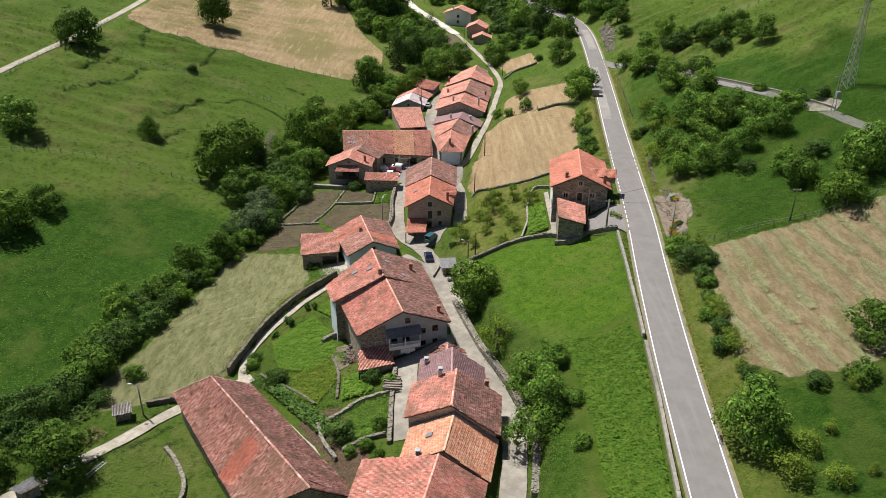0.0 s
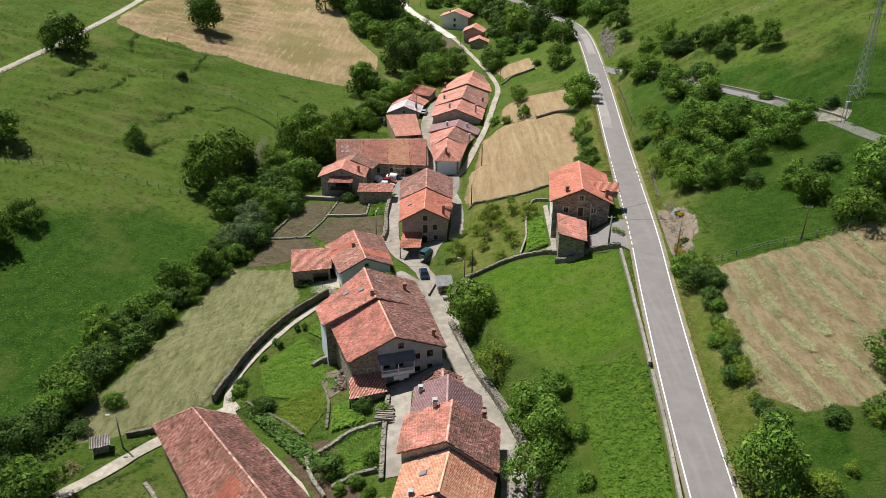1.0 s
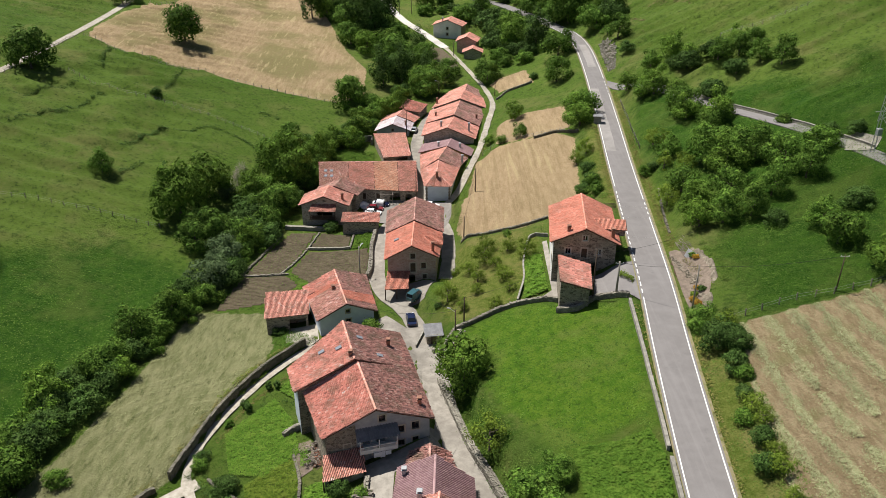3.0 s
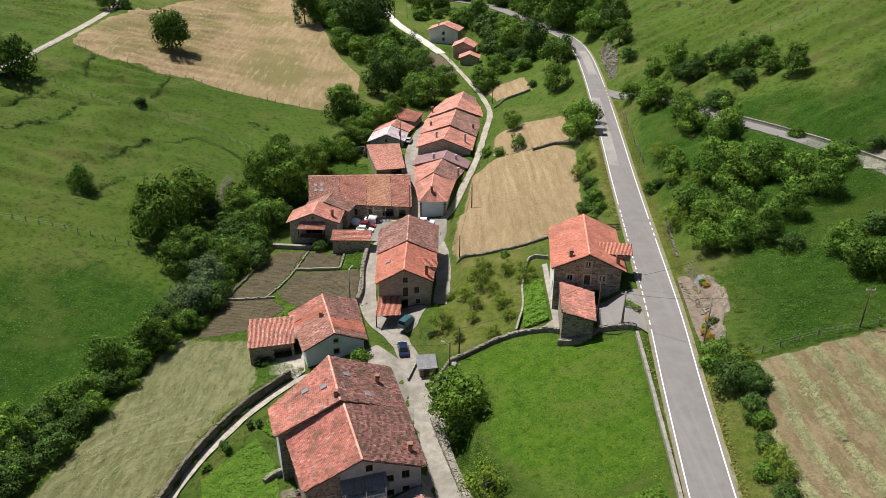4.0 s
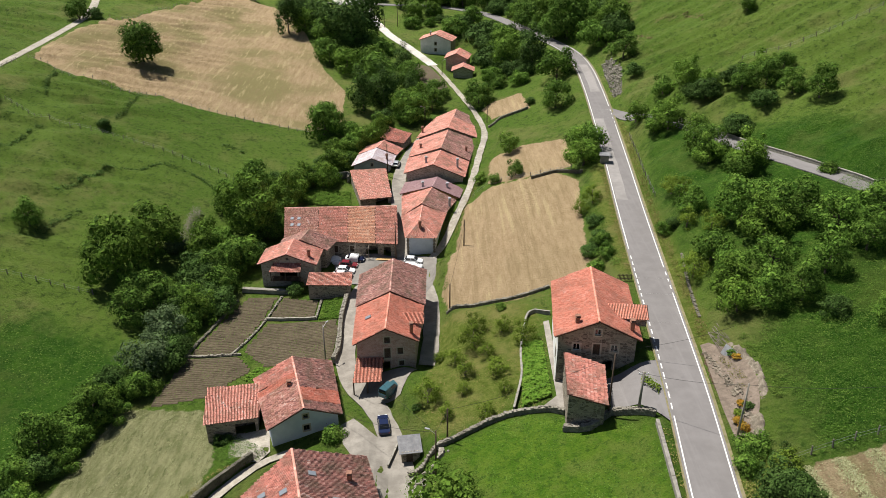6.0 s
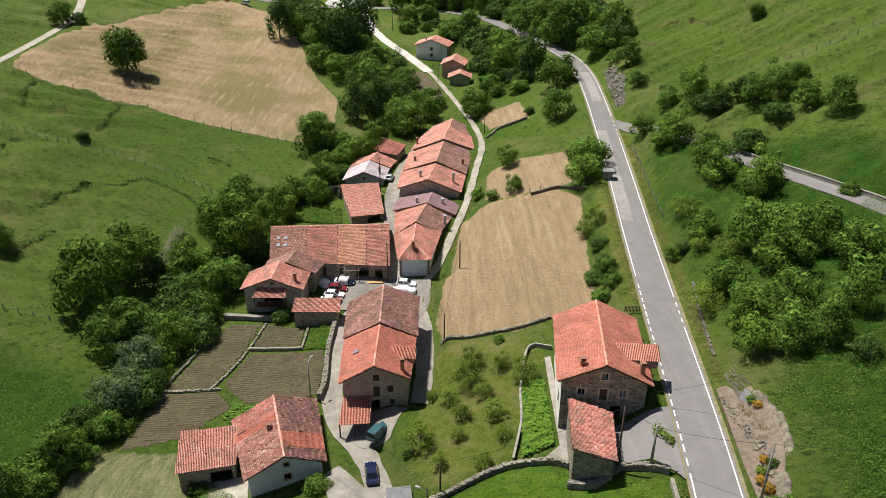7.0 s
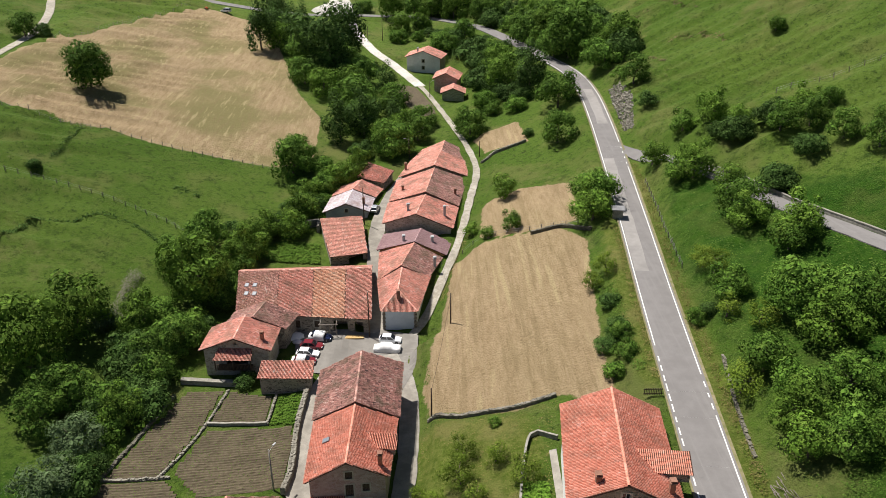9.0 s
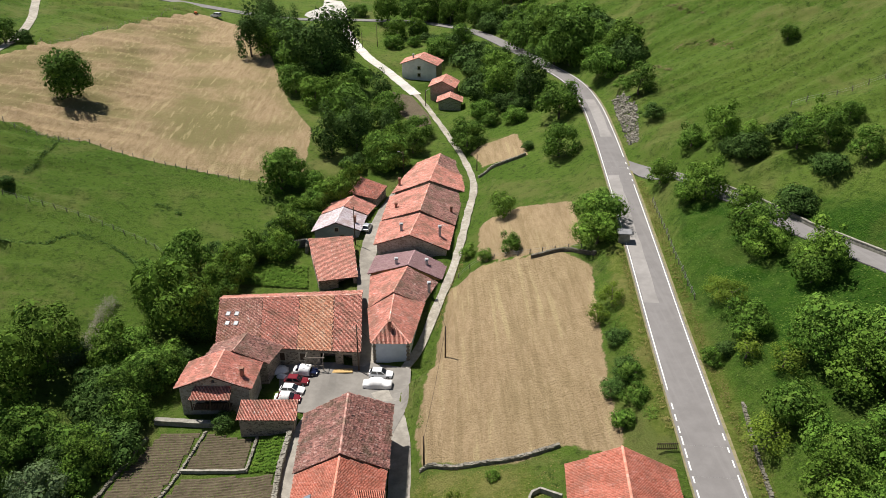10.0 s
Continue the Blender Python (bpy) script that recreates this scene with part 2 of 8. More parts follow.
M = {
    "ground": ground_material(),
    "asphalt": asphalt_material(),
    "asphalt_patch": simple("asphalt_patch", (0.245, 0.232, 0.222), (0.285, 0.270, 0.260), 0.9, 0.9, 0.25, 0.01),
    "paint": simple("road_paint", (0.62, 0.62, 0.60), (0.80, 0.80, 0.78), 3.0, 0.7, 0.1, 0.01),
    "old_concrete": simple("old_concrete", (0.20, 0.19, 0.162), (0.33, 0.312, 0.272), 1.3, 0.95, 0.4, 0.04, fleck=(0.13, 0.125, 0.10)),
    "concrete": simple("concrete", (0.205, 0.188, 0.162), (0.315, 0.292, 0.255), 0.6, 0.9, 0.25, 0.02, fleck=(0.165, 0.15, 0.125)),
    "gravel_white": simple("white_gravel", (0.46, 0.44, 0.40), (0.62, 0.60, 0.56), 0.9, 0.95, 0.3, 0.03, fleck=(0.34, 0.32, 0.28)),
    "gravel": simple("gravel", (0.27, 0.245, 0.20), (0.42, 0.39, 0.335), 1.1, 0.95, 0.4, 0.03, fleck=(0.19, 0.175, 0.105)),
    "verge": simple("verge", (0.24, 0.20, 0.125), (0.13, 0.14, 0.045), 1.2, 0.95, 0.4, 0.04),
    "tilled": simple("tilled_soil", (0.080, 0.061, 0.038), (0.120, 0.096, 0.062), 2.2, 0.95, 0.6, 0.06, fleck=(0.06, 0.09, 0.025)),
    "tile_new": tile_material("tile_new", [(0.0, (0.37, 0.118, 0.064)), (0.3, (0.47, 0.165, 0.092)), (0.8, (0.53, 0.205, 0.120)), (1.0, (0.60, 0.300, 0.200))], (0.28, 0.130, 0.088), 0.6),
    "tile_mid": tile_material("tile_mid", [(0.0, (0.249, 0.108, 0.071)), (0.22, (0.472, 0.184, 0.115)), (0.75, (0.589, 0.255, 0.164)), (0.92, (0.708, 0.380, 0.262)), (1.0, (0.720, 0.589, 0.446))], (0.295, 0.170, 0.121), 0.85),
    "tile_old": tile_material("tile_old", [(0.0, (0.099, 0.061, 0.047)), (0.3, (0.263, 0.123, 0.084)), (0.75, (0.398, 0.190, 0.129)), (0.92, (0.515, 0.316, 0.222)), (1.0, (0.655, 0.491, 0.374))], (0.170, 0.124, 0.087), 0.9),
    "tile_barn": tile_material("tile_barn", [(0.0, (0.156, 0.080, 0.057)), (0.3, (0.374, 0.168, 0.110)), (0.7, (0.524, 0.264, 0.175)), (0.9, (0.649, 0.403, 0.279)), (1.0, (0.698, 0.559, 0.427))], (0.338, 0.207, 0.131), 0.8),
    # Roof bed darkened to stand for the shade between tile columns.
    "tile_deck_shaded": simple("shaded_roof_bed", (0.075, 0.040, 0.029), (0.125, 0.066, 0.046), 2.0, 0.95, 0.0),
    "square": simple("worn_square", (0.185, 0.172, 0.155), (0.25, 0.234, 0.212), 0.5, 0.9, 0.25, 0.02, fleck=(0.18, 0.17, 0.155)),
    "tile_orange": tile_material("tile_orange", [(0.0, (0.462, 0.189, 0.095)), (0.5, (0.609, 0.304, 0.163)), (1.0, (0.693, 0.420, 0.252))], (0.336, 0.179, 0.110), 0.45),
    "tile_pale": tile_material("tile_pale", [(0.0, (0.36, 0.25, 0.20)), (0.5, (0.54, 0.45, 0.39)), (1.0, (0.66, 0.60, 0.53))], (0.40, 0.26, 0.21), 0.6),
    "slab_grey": tile_material("slab_grey", [(0.0, (0.16, 0.15, 0.125)), (0.5, (0.26, 0.24, 0.20)), (1.0, (0.34, 0.31, 0.25))], (0.14, 0.14, 0.10), 0.7),
    "tile_purple": tile_material("tile_purple", [(0.0, (0.225, 0.128, 0.108)), (0.5, (0.275, 0.160, 0.135)), (1.0, (0.33, 0.20, 0.165))], (0.215, 0.14, 0.125), 0.35),
    "stone": stone_material("rubble_stone", (0.115, 0.096, 0.076), (0.38, 0.33, 0.262), (0.34, 0.305, 0.25), 2.0),
    "stone_pale": stone_material("pale_stone", (0.26, 0.225, 0.18), (0.50, 0.45, 0.38), (0.44, 0.40, 0.34), 2.0),
    "stone_pink": stone_material("pinkish_stone", (0.36, 0.25, 0.21), (0.50, 0.39, 0.34), (0.44, 0.36, 0.32), 1.8),
    "dry_stone": simple("dry_stone", (0.15, 0.138, 0.112), (0.31, 0.29, 0.245), 1.5, 0.95, 0.5, 0.04, fleck=(0.085, 0.085, 0.05)),
    "ashlar": simple("dressed_stone", (0.40, 0.36, 0.29), (0.50, 0.46, 0.38), 1.5, 0.9, 0.2, 0.02),
    "render_white": simple("white_render", (0.68, 0.68, 0.66), (0.78, 0.78, 0.76), 0.9, 0.9, 0.15, 0.01),
    "render_blue": simple("pale_blue_render", (0.52, 0.58, 0.66), (0.60, 0.66, 0.73), 0.9, 0.9, 0.15, 0.01),
    "render_grey": simple("grey_render", (0.33, 0.345, 0.36), (0.43, 0.445, 0.455), 0.9, 0.9, 0.15, 0.01),
    "render_ochre": simple("ochre_render", (0.44, 0.27, 0.10), (0.52, 0.34, 0.14), 0.9, 0.9, 0.15, 0.01),
    "brick": simple("red_brick", (0.22, 0.11, 0.078), (0.31, 0.165, 0.115), 2.5, 0.9, 0.3, 0.02),
    "wood_dark": simple("dark_wood", (0.055, 0.038, 0.027), (0.105, 0.075, 0.052), 3.0, 0.8, 0.3, 0.02),
    "wood_grey": simple("weathered_wood", (0.17, 0.145, 0.12), (0.27, 0.24, 0.205), 3.0, 0.85, 0.3, 0.02),
    "wood_white": simple("white_painted_wood", (0.66, 0.66, 0.63), (0.76, 0.76, 0.73), 3.0, 0.6, 0.1, 0.01),
    "fresh_wood": simple("fresh_sawn_wood", (0.46, 0.30, 0.12), (0.56, 0.38, 0.17), 3.0, 0.8, 0.2, 0.01),
    "bark": simple("bark", (0.085, 0.066, 0.050), (0.15, 0.125, 0.10), 3.5, 0.95, 0.6, 0.05),
    "metal_grey": simple("galvanised_metal", (0.34, 0.35, 0.36), (0.44, 0.45, 0.46), 2.0, 0.45, 0.0, metal=0.6),
    "sheet": simple("fibre_cement_sheet", (0.15, 0.152, 0.16), (0.23, 0.232, 0.24), 0.9, 0.85, 0.1, 0.01),
    "rock": simple("tan_rock", (0.135, 0.114, 0.086), (0.30, 0.262, 0.205), 2.2, 0.95, 0.9, 0.12, fleck=(0.075, 0.075, 0.04)),
    "bank_earth": simple("bank_earth", (0.130, 0.102, 0.080), (0.215, 0.172, 0.138), 1.4, 0.95, 0.5, 0.05, fleck=(0.12, 0.115, 0.055)),
    "flower": leaf_material("flower_petals", (0.30, 0.13, 0.02), (0.36, 0.24, 0.03), (0.16, 0.18, 0.03)),
    "glass": plain("window_glass", (0.012, 0.014, 0.017), 0.08, 0.0, 0.6),
    "dark": plain("dark_interior", (0.012, 0.010, 0.009), 0.95, 0.0, 0.1),
    "rubber": plain("rubber", (0.02, 0.02, 0.02), 0.8, 0.0, 0.3),
    "cloth": simple("white_cloth", (0.70, 0.70, 0.70), (0.80, 0.80, 0.80), 3.0, 0.9, 0.1, 0.01),
    "leaf": leaf_material("leaf_green", (0.020, 0.050, 0.006), (0.113, 0.219, 0.030), (0.187, 0.294, 0.050)),
    "leaf_dark": leaf_material("leaf_dark", (0.015, 0.035, 0.006), (0.077, 0.147, 0.031), (0.123, 0.201, 0.050)),
    "leaf_bright": leaf_material("leaf_bright", (0.026, 0.058, 0.006), (0.132, 0.242, 0.030), (0.200, 0.302, 0.049)),
    # Darker wall stone: partly moss, partly wall shade put into the colour.
    "moss_shade_stone": simple("mossy_shaded_stone", (0.105, 0.098, 0.075), (0.20, 0.185, 0.15), 1.5, 0.95, 0.5, 0.04, fleck=(0.07, 0.09, 0.035)),
    "leaf_light": leaf_material("leaf_yellow_green", (0.076, 0.128, 0.012), (0.141, 0.202, 0.026), (0.177, 0.231, 0.035)),
    "blade": leaf_material("grass_blade", (0.053, 0.110, 0.013), (0.101, 0.163, 0.028), (0.132, 0.180, 0.038)),
    "blade_dry": leaf_material("dry_grass_blade", (0.112, 0.127, 0.023), (0.224, 0.201, 0.070), (0.253, 0.210, 0.089)),
    "leaf_grey": leaf_material("leaf_grey_green", (0.056, 0.096, 0.036), (0.118, 0.172, 0.076), (0.150, 0.205, 0.092)),
    "crop": leaf_material("crop_leaf", (0.059, 0.131, 0.013), (0.112, 0.205, 0.025), (0.147, 0.228, 0.034)),
    "dry_growth": leaf_material("dry_growth", (0.15, 0.11, 0.06), (0.25, 0.20, 0.11), (0.10, 0.12, 0.04)),
    "twigs": leaf_material("bare_twigs", (0.14, 0.12, 0.10), (0.26, 0.235, 0.20), (0.18, 0.17, 0.12)),
    "hay": simple("cut_hay", (0.26, 0.24, 0.115), (0.38, 0.35, 0.20), 1.5, 0.95, 0.5, 0.05),
    "hay_fresh": simple("green_hay", (0.215, 0.232, 0.108), (0.37, 0.37, 0.190), 1.0, 0.95, 0.5, 0.05),
    "skylight_glass": plain("skylight_glass", (0.17, 0.19, 0.22), 0.3, 0.0, 0.5),
    "hay_green": simple("fresh_cut_hay", (0.27, 0.29, 0.140), (0.42, 0.42, 0.235), 1.5, 0.95, 0.5, 0.05),
}
# ---- the lie of the land ----
X_KNOTS = np.array([-170, -105, -70, -45, -22, -2, 16, 34, 50, 75, 120.0])
Y_KNOTS = np.array([20, 75, 115, 150, 190, 235, 290, 360, 470.0])
HEIGHTS = np.array([
    (8.7, 3.2, 1.2, 1.1, 2.9, 5.9, 9.4, 13.4, 16.7, 21.5, 30.9),
    (18.6, 8.6, 3.2, 1.4, 3.2, 6.9, 11.5, 16.6, 20.7, 26.5, 38.9),
    (25.5, 12.0, 4.2, 1.6, 3.2, 7.0, 12.7, 18.1, 22.6, 30.3, 44.4),
    (30.7, 15.7, 6.6, 2.2, 3.2, 6.3, 11.9, 17.8, 22.9, 32.2, 48.5),
    (35.4, 20.5, 11.6, 5.8, 4.5, 6.3, 11.1, 17.4, 22.9, 33.3, 52.8),
    (38.9, 25.7, 17.3, 11.7, 8.6, 8.7, 11.8, 17.6, 23.7, 34.2, 57.3),
    (41.1, 30.5, 23.9, 19.7, 16.1, 14.2, 15.4, 19.9, 25.7, 35.6, 59.1),
    (41.9, 34.4, 29.1, 26.5, 23.2, 20.7, 21.5, 25.4, 31.0, 41.5, 61.5),
    (43.6, 38.9, 36.2, 33.8, 31.8, 31.2, 32.8, 36.4, 40.7, 48.7, 63.4),
])
# centre lines with their own heights: main road, village lane, path to the west, lane east of the row
MAIN_ROAD = [(20, -120, 9), (26.5, -30, 12.5), (30.5, 30, 14.8), (33.3, 62, 16.3), (35.4, 85, 17.6), (38.0, 108, 18.9), (40.6, 128, 19.8), (43.2, 152, 20.5),
             (46.2, 180, 21.4), (49.2, 207, 22.6), (52.0, 235, 24.2), (54.3, 262, 25.9), (55.4, 284, 27.2), (54.2, 303, 28.1), (49.5, 324, 28.2), (41.5, 357, 27.8),
             (30, 391, 27.4), (10, 414, 27.0), (-14, 417, 27.5), (-50, 412, 29.5), (-100, 420, 36)]
LANE = [(11.0, 40, 5.6), (11.5, 62, 6.4), (13.4, 80, 6.9), (11.8, 90, 7.0), (9.0, 99, 6.9), (6.8, 110, 6.7), (3.6, 127, 6.3), (-0.6, 141, 5.8), (-5.5, 149, 5.3), (-7.6, 158, 5.1),
        (-8.0, 172, 5.0), (-6.5, 181, 5.2), (-1.0, 188.2, 5.4), (1.0, 197.3, 5.8), (0.0, 210.6, 7.1), (-1.0, 224, 8.3), (-0.6, 238, 9.2), (2.2, 252, 10.4), (5.5, 262, 11.4)]
EAST_LANE = [(3.5, 187.5, 5.6), (7.0, 177, 6.4), (7.4, 160, 7.0), (6.6, 152, 6.8)]
EAST_LANE_UP = [(5.0, 188.8, 5.5), (9.8, 198, 6.4), (13.2, 209, 8.5), (17.0, 222, 10.8), (20.6, 242, 12.6), (23.0, 258, 13.8), (21.3, 275, 14.6), (18.7, 288, 15.2), (14.5, 307, 16.1),
                (8.3, 329, 17.8), (-2, 353, 20.1), (-10, 368, 22.2), (-18, 391, 25.0), (-23, 414, 27.4)]
WEST_PATH = [(-7.5, 56, 4.6), (-10.6, 70, 4.4), (-14.5, 80, 3.9), (-20.6, 88, 3.0), (-28.2, 97.4, 2.1), (-30.9, 105, 1.95), (-28.3, 116, 2.25), (-23.4, 125.4, 2.8), (-18.0, 132, 3.5), (-12.5, 134.4, 4.4)]
WEST_TRACK = [(-70, 62, 1.2), (-56, 74, 1.2), (-49.5, 81, 1.3), (-44.4, 86.4, 1.3), (-39.5, 92, 1.5), (-33.5, 97, 1.8), (-28.5, 101, 2.0)]
HILL_TRACK = [(-140, 120, 22), (-128, 165, 24.5), (-124, 212, 27.5), (-121, 240, 29.3), (-118, 279, 32), (-118, 317, 34.2), (-120, 337, 35.2), (-126, 360, 37), (-135, 383, 38.6), (-150, 420, 41)]
SIDE_ROAD = [(53.6, 243.5, 24.55), (57.4, 238.4, 24.95), (59.9, 231.5, 26.5), (62.0, 224, 28.1), (64, 215, 29.2), (67, 205, 30.2), (69.6, 194, 31.0), (72, 186, 31.9), (77, 169, 33.6), (80, 158, 34.3), (82.5, 148, 34.8),
             (85.5, 134, 35.2), (95, 112, 37), (120, 85, 42)]


def basis(k, x):
    """Weights of a smooth curve through heights at the knots k, straight beyond both ends."""
    n, x = len(k), np.asarray(x, float)
    out, r = np.zeros((x.size, n)), np.arange(x.size)
    i = np.clip(np.searchsorted(k, x) - 1, 0, n - 2)
    h = k[i + 1] - k[i]
    u = (x - k[i]) / h
    c = np.clip(u, 0, 1)
    out[r, i] += 2 * c**3 - 3 * c**2 + 1
    out[r, i + 1] += 3 * c**2 - 2 * c**3
    for j, w in ((i, c**3 - 2 * c**2 + c + np.minimum(u, 0)), (i + 1, c**3 - c**2 + np.maximum(u - 1, 0))):
        a, b = np.clip(j - 1, 0, n - 1), np.clip(j + 1, 0, n - 1)
        w = w * h / (k[b] - k[a])
        np.add.at(out, (r, a), -w)
        np.add.at(out, (r, b), w)
    return out


def smooth_line(points, step=2.0):
    """Points of a smooth line through the given ones."""
    p = np.array(points, float)
    p = np.vstack([2 * p[0] - p[1], p, 2 * p[-1] - p[-2]])
    out = []
    for i in range(1, len(p) - 2):
        n = max(2, int(np.linalg.norm(p[i + 1] - p[i]) / step))
        for s in np.arange(n) / n:
            out.append(0.5 * (2 * p[i] + (p[i + 1] - p[i - 1]) * s + (2 * p[i - 1] - 5 * p[i] + 4 * p[i + 1] - p[i + 2]) * s**2 + (3 * p[i] - p[i - 1] - 3 * p[i + 1] + p[i + 2]) * s**3))
    return np.array(out + [p[-2]])


def nearest(line, x, y):
    """Distance from (x, y) to a line, and the line's height there."""
    best, tall = np.full(x.size, 1e9), np.zeros(x.size)
    for a, b in zip(line[:-1], line[1:]):
        d = b[:2] - a[:2]
        lo, hi = np.minimum(a, b) - 26, np.maximum(a, b) + 26
        k = np.where((x > lo[0]) & (x < hi[0]) & (y > lo[1]) & (y < hi[1]))[0]
        if not len(k):
            continue
        px, py = x[k] - a[0], y[k] - a[1]
        s = np.clip((px * d[0] + py * d[1]) / (d @ d + 1e-9), 0, 1)
        e = np.hypot(px - s * d[0], py - s * d[1])
        m = e < best[k]
        best[k[m]], tall[k[m]] = e[m], (a[2] + s * (b[2] - a[2]))[m]
    return best, tall


# centre line, half width of the bench, reach of its bank
FAR_YARD = [(2, 352, 18.6), (10, 350, 18.5), (18, 347, 18.4)]
FAR_SHEDS = [(16.5, 335, 16.8), (18, 327, 16.0), (19.5, 318, 15.4)]
BENCHES = [(smooth_line(FAR_YARD, 4), 6.0, 6.0), (smooth_line(FAR_SHEDS, 4), 5.0, 5.0), (smooth_line([(1.0, 191.5, 5.5), (8.0, 193.0, 5.7)], 3), 4.0, 3.0), (smooth_line(HILL_TRACK, 8), 1.8, 6.0), (smooth_line(SIDE_ROAD, 6), 2.6, 4.0), (smooth_line(LANE, 3), 2.2, 2.6), (smooth_line(EAST_LANE, 4), 1.6, 3.0),
           (smooth_line(EAST_LANE_UP, 5), 1.4, 4.0), (smooth_line(WEST_PATH, 3), 1.2, 2.2), (smooth_line(WEST_TRACK, 4), 1.4, 3.0), (smooth_line(MAIN_ROAD, 5), 3.6, 5.0)]


def land(x, y):
    """Height of the ground at (x, y)."""
    x, y = np.atleast_1d(np.asarray(x, float)), np.atleast_1d(np.asarray(y, float))
    xc, yc = np.clip(x, -420, 420), np.clip(y, -160, 700)
    h = np.einsum("ny,yx,nx->n", basis(Y_KNOTS, yc), HEIGHTS, basis(X_KNOTS, xc))
    far = np.maximum(np.abs(x) - 200, 0) + np.maximum(y - 520, 0)
    h = np.minimum(h, 150 + 0.05 * far)
    for line, w, b in BENCHES:
        lo, hi = line.min(0) - 12, line.max(0) + 12
        m = np.where((x > lo[0]) & (x < hi[0]) & (y > lo[1]) & (y < hi[1]))[0]
        if len(m):
            d, z = nearest(line, x[m], y[m])
            k = np.clip((w + b - d) / b, 0, 1)
            k = k * k * (3 - 2 * k)
            h[m] = h[m] * (1 - k) + z * k
    return h


FIELD_EDGE = np.array([(-34.4, 98.4), (-32.6, 101.8), (-31.8, 106), (-29.2, 116.6), (-24.4, 126.4), (-18.6, 133.4)])


def terrace(x, y):
    """Rise of the hay field behind the wall that holds it up."""
    best, side = np.full(x.size, 1e9), np.zeros(x.size)
    for a, b in zip(FIELD_EDGE[:-1], FIELD_EDGE[1:]):
        d = b - a
        s = np.clip(((x - a[0]) * d[0] + (y - a[1]) * d[1]) / (d @ d), 0, 1)
        e = np.hypot(x - a[0] - s * d[0], y - a[1] - s * d[1])
        m = e < best
        best[m], side[m] = e[m], (d[0] * (y - a[1]) - d[1] * (x - a[0]))[m]
    ends = np.clip((y - 98) / 6, 0, 1) * np.clip((138 - y) / 8, 0, 1)
    return 1.45 * ends * np.clip(1 - best / 13, 0, 1) * (side > 0) * (best > 0.25)


def surface(x, y):
    """Height of the ground with its humps and hollows."""
    x, y = np.atleast_1d(np.asarray(x, float)), np.atleast_1d(np.asarray(y, float))
    rough = np.array([noise.fractal(Vector((a * 0.05, b * 0.05, 0)), 1.0, 2.1, 4) for a, b in zip(x, y)])
    small = np.array([noise.noise(Vector((a * 0.45, b * 0.45, 3))) for a, b in zip(x, y)])
    path = np.full(x.size, 1e9)
    for line, w, b in BENCHES:
        lo, hi = line.min(0) - 25, line.max(0) + 25
        m = np.where((x > lo[0]) & (x < hi[0]) & (y > lo[1]) & (y < hi[1]))[0]
        if len(m):
            path[m] = np.minimum(path[m], nearest(line, x[m], y[m])[0] - w)
    calm = np.clip(path / 6, 0, 1)
    tame = np.clip((np.abs(x + 10) - 30) / 60, 0.15, 1)
    step = np.array([1 - abs(noise.noise(Vector((a * 0.035, b * 0.16, 7)))) * 2 for a, b in zip(x, y)])
    hill = np.clip((np.abs(x + 5) - 48) / 25, 0, 1) * np.clip((y - 150) / 50, 0, 1)
    return land(x, y) + terrace(x, y) + calm * (0.9 * rough * tame + 0.12 * small + 2.5 * hill * np.maximum(step - 0.30, 0)) - 0.12 * (path < 0.4) - 0.14 * (path < -0.35)


def ground_z(x, y):
    return float(lie(x, y))

# ---- builders ----


def mesh_of(name, verts, faces, material, smooth=False):
    me = bpy.data.meshes.new(name)
    me.from_pydata([tuple(v) for v in verts], [], [tuple(f) for f in faces])
    me.materials.append(material)
    if smooth:
        me.shade_smooth()
    return me


def bulk(name, verts, quads, material, smooth=False):
    """A mesh from arrays of points and four-cornered faces."""
    me = bpy.data.meshes.new(name)
    verts, quads = np.asarray(verts, np.float32), np.asarray(quads, np.int32)
    me.vertices.add(len(verts))
    me.vertices.foreach_set("co", verts.ravel())
    me.loops.add(quads.size)
    me.loops.foreach_set("vertex_index", quads.ravel())
    me.polygons.add(len(quads))
    me.polygons.foreach_set("loop_start", np.arange(len(quads)) * quads.shape[1])
    me.materials.append(material)
    me.update(calc_edges=True)
    if smooth:
        me.shade_smooth()
    return me


def under(name, me, parent=None, label=""):
    ob = new(name, me)
    if parent:
        ob.parent = parent
    if label:
        ob["label"] = label
    return ob


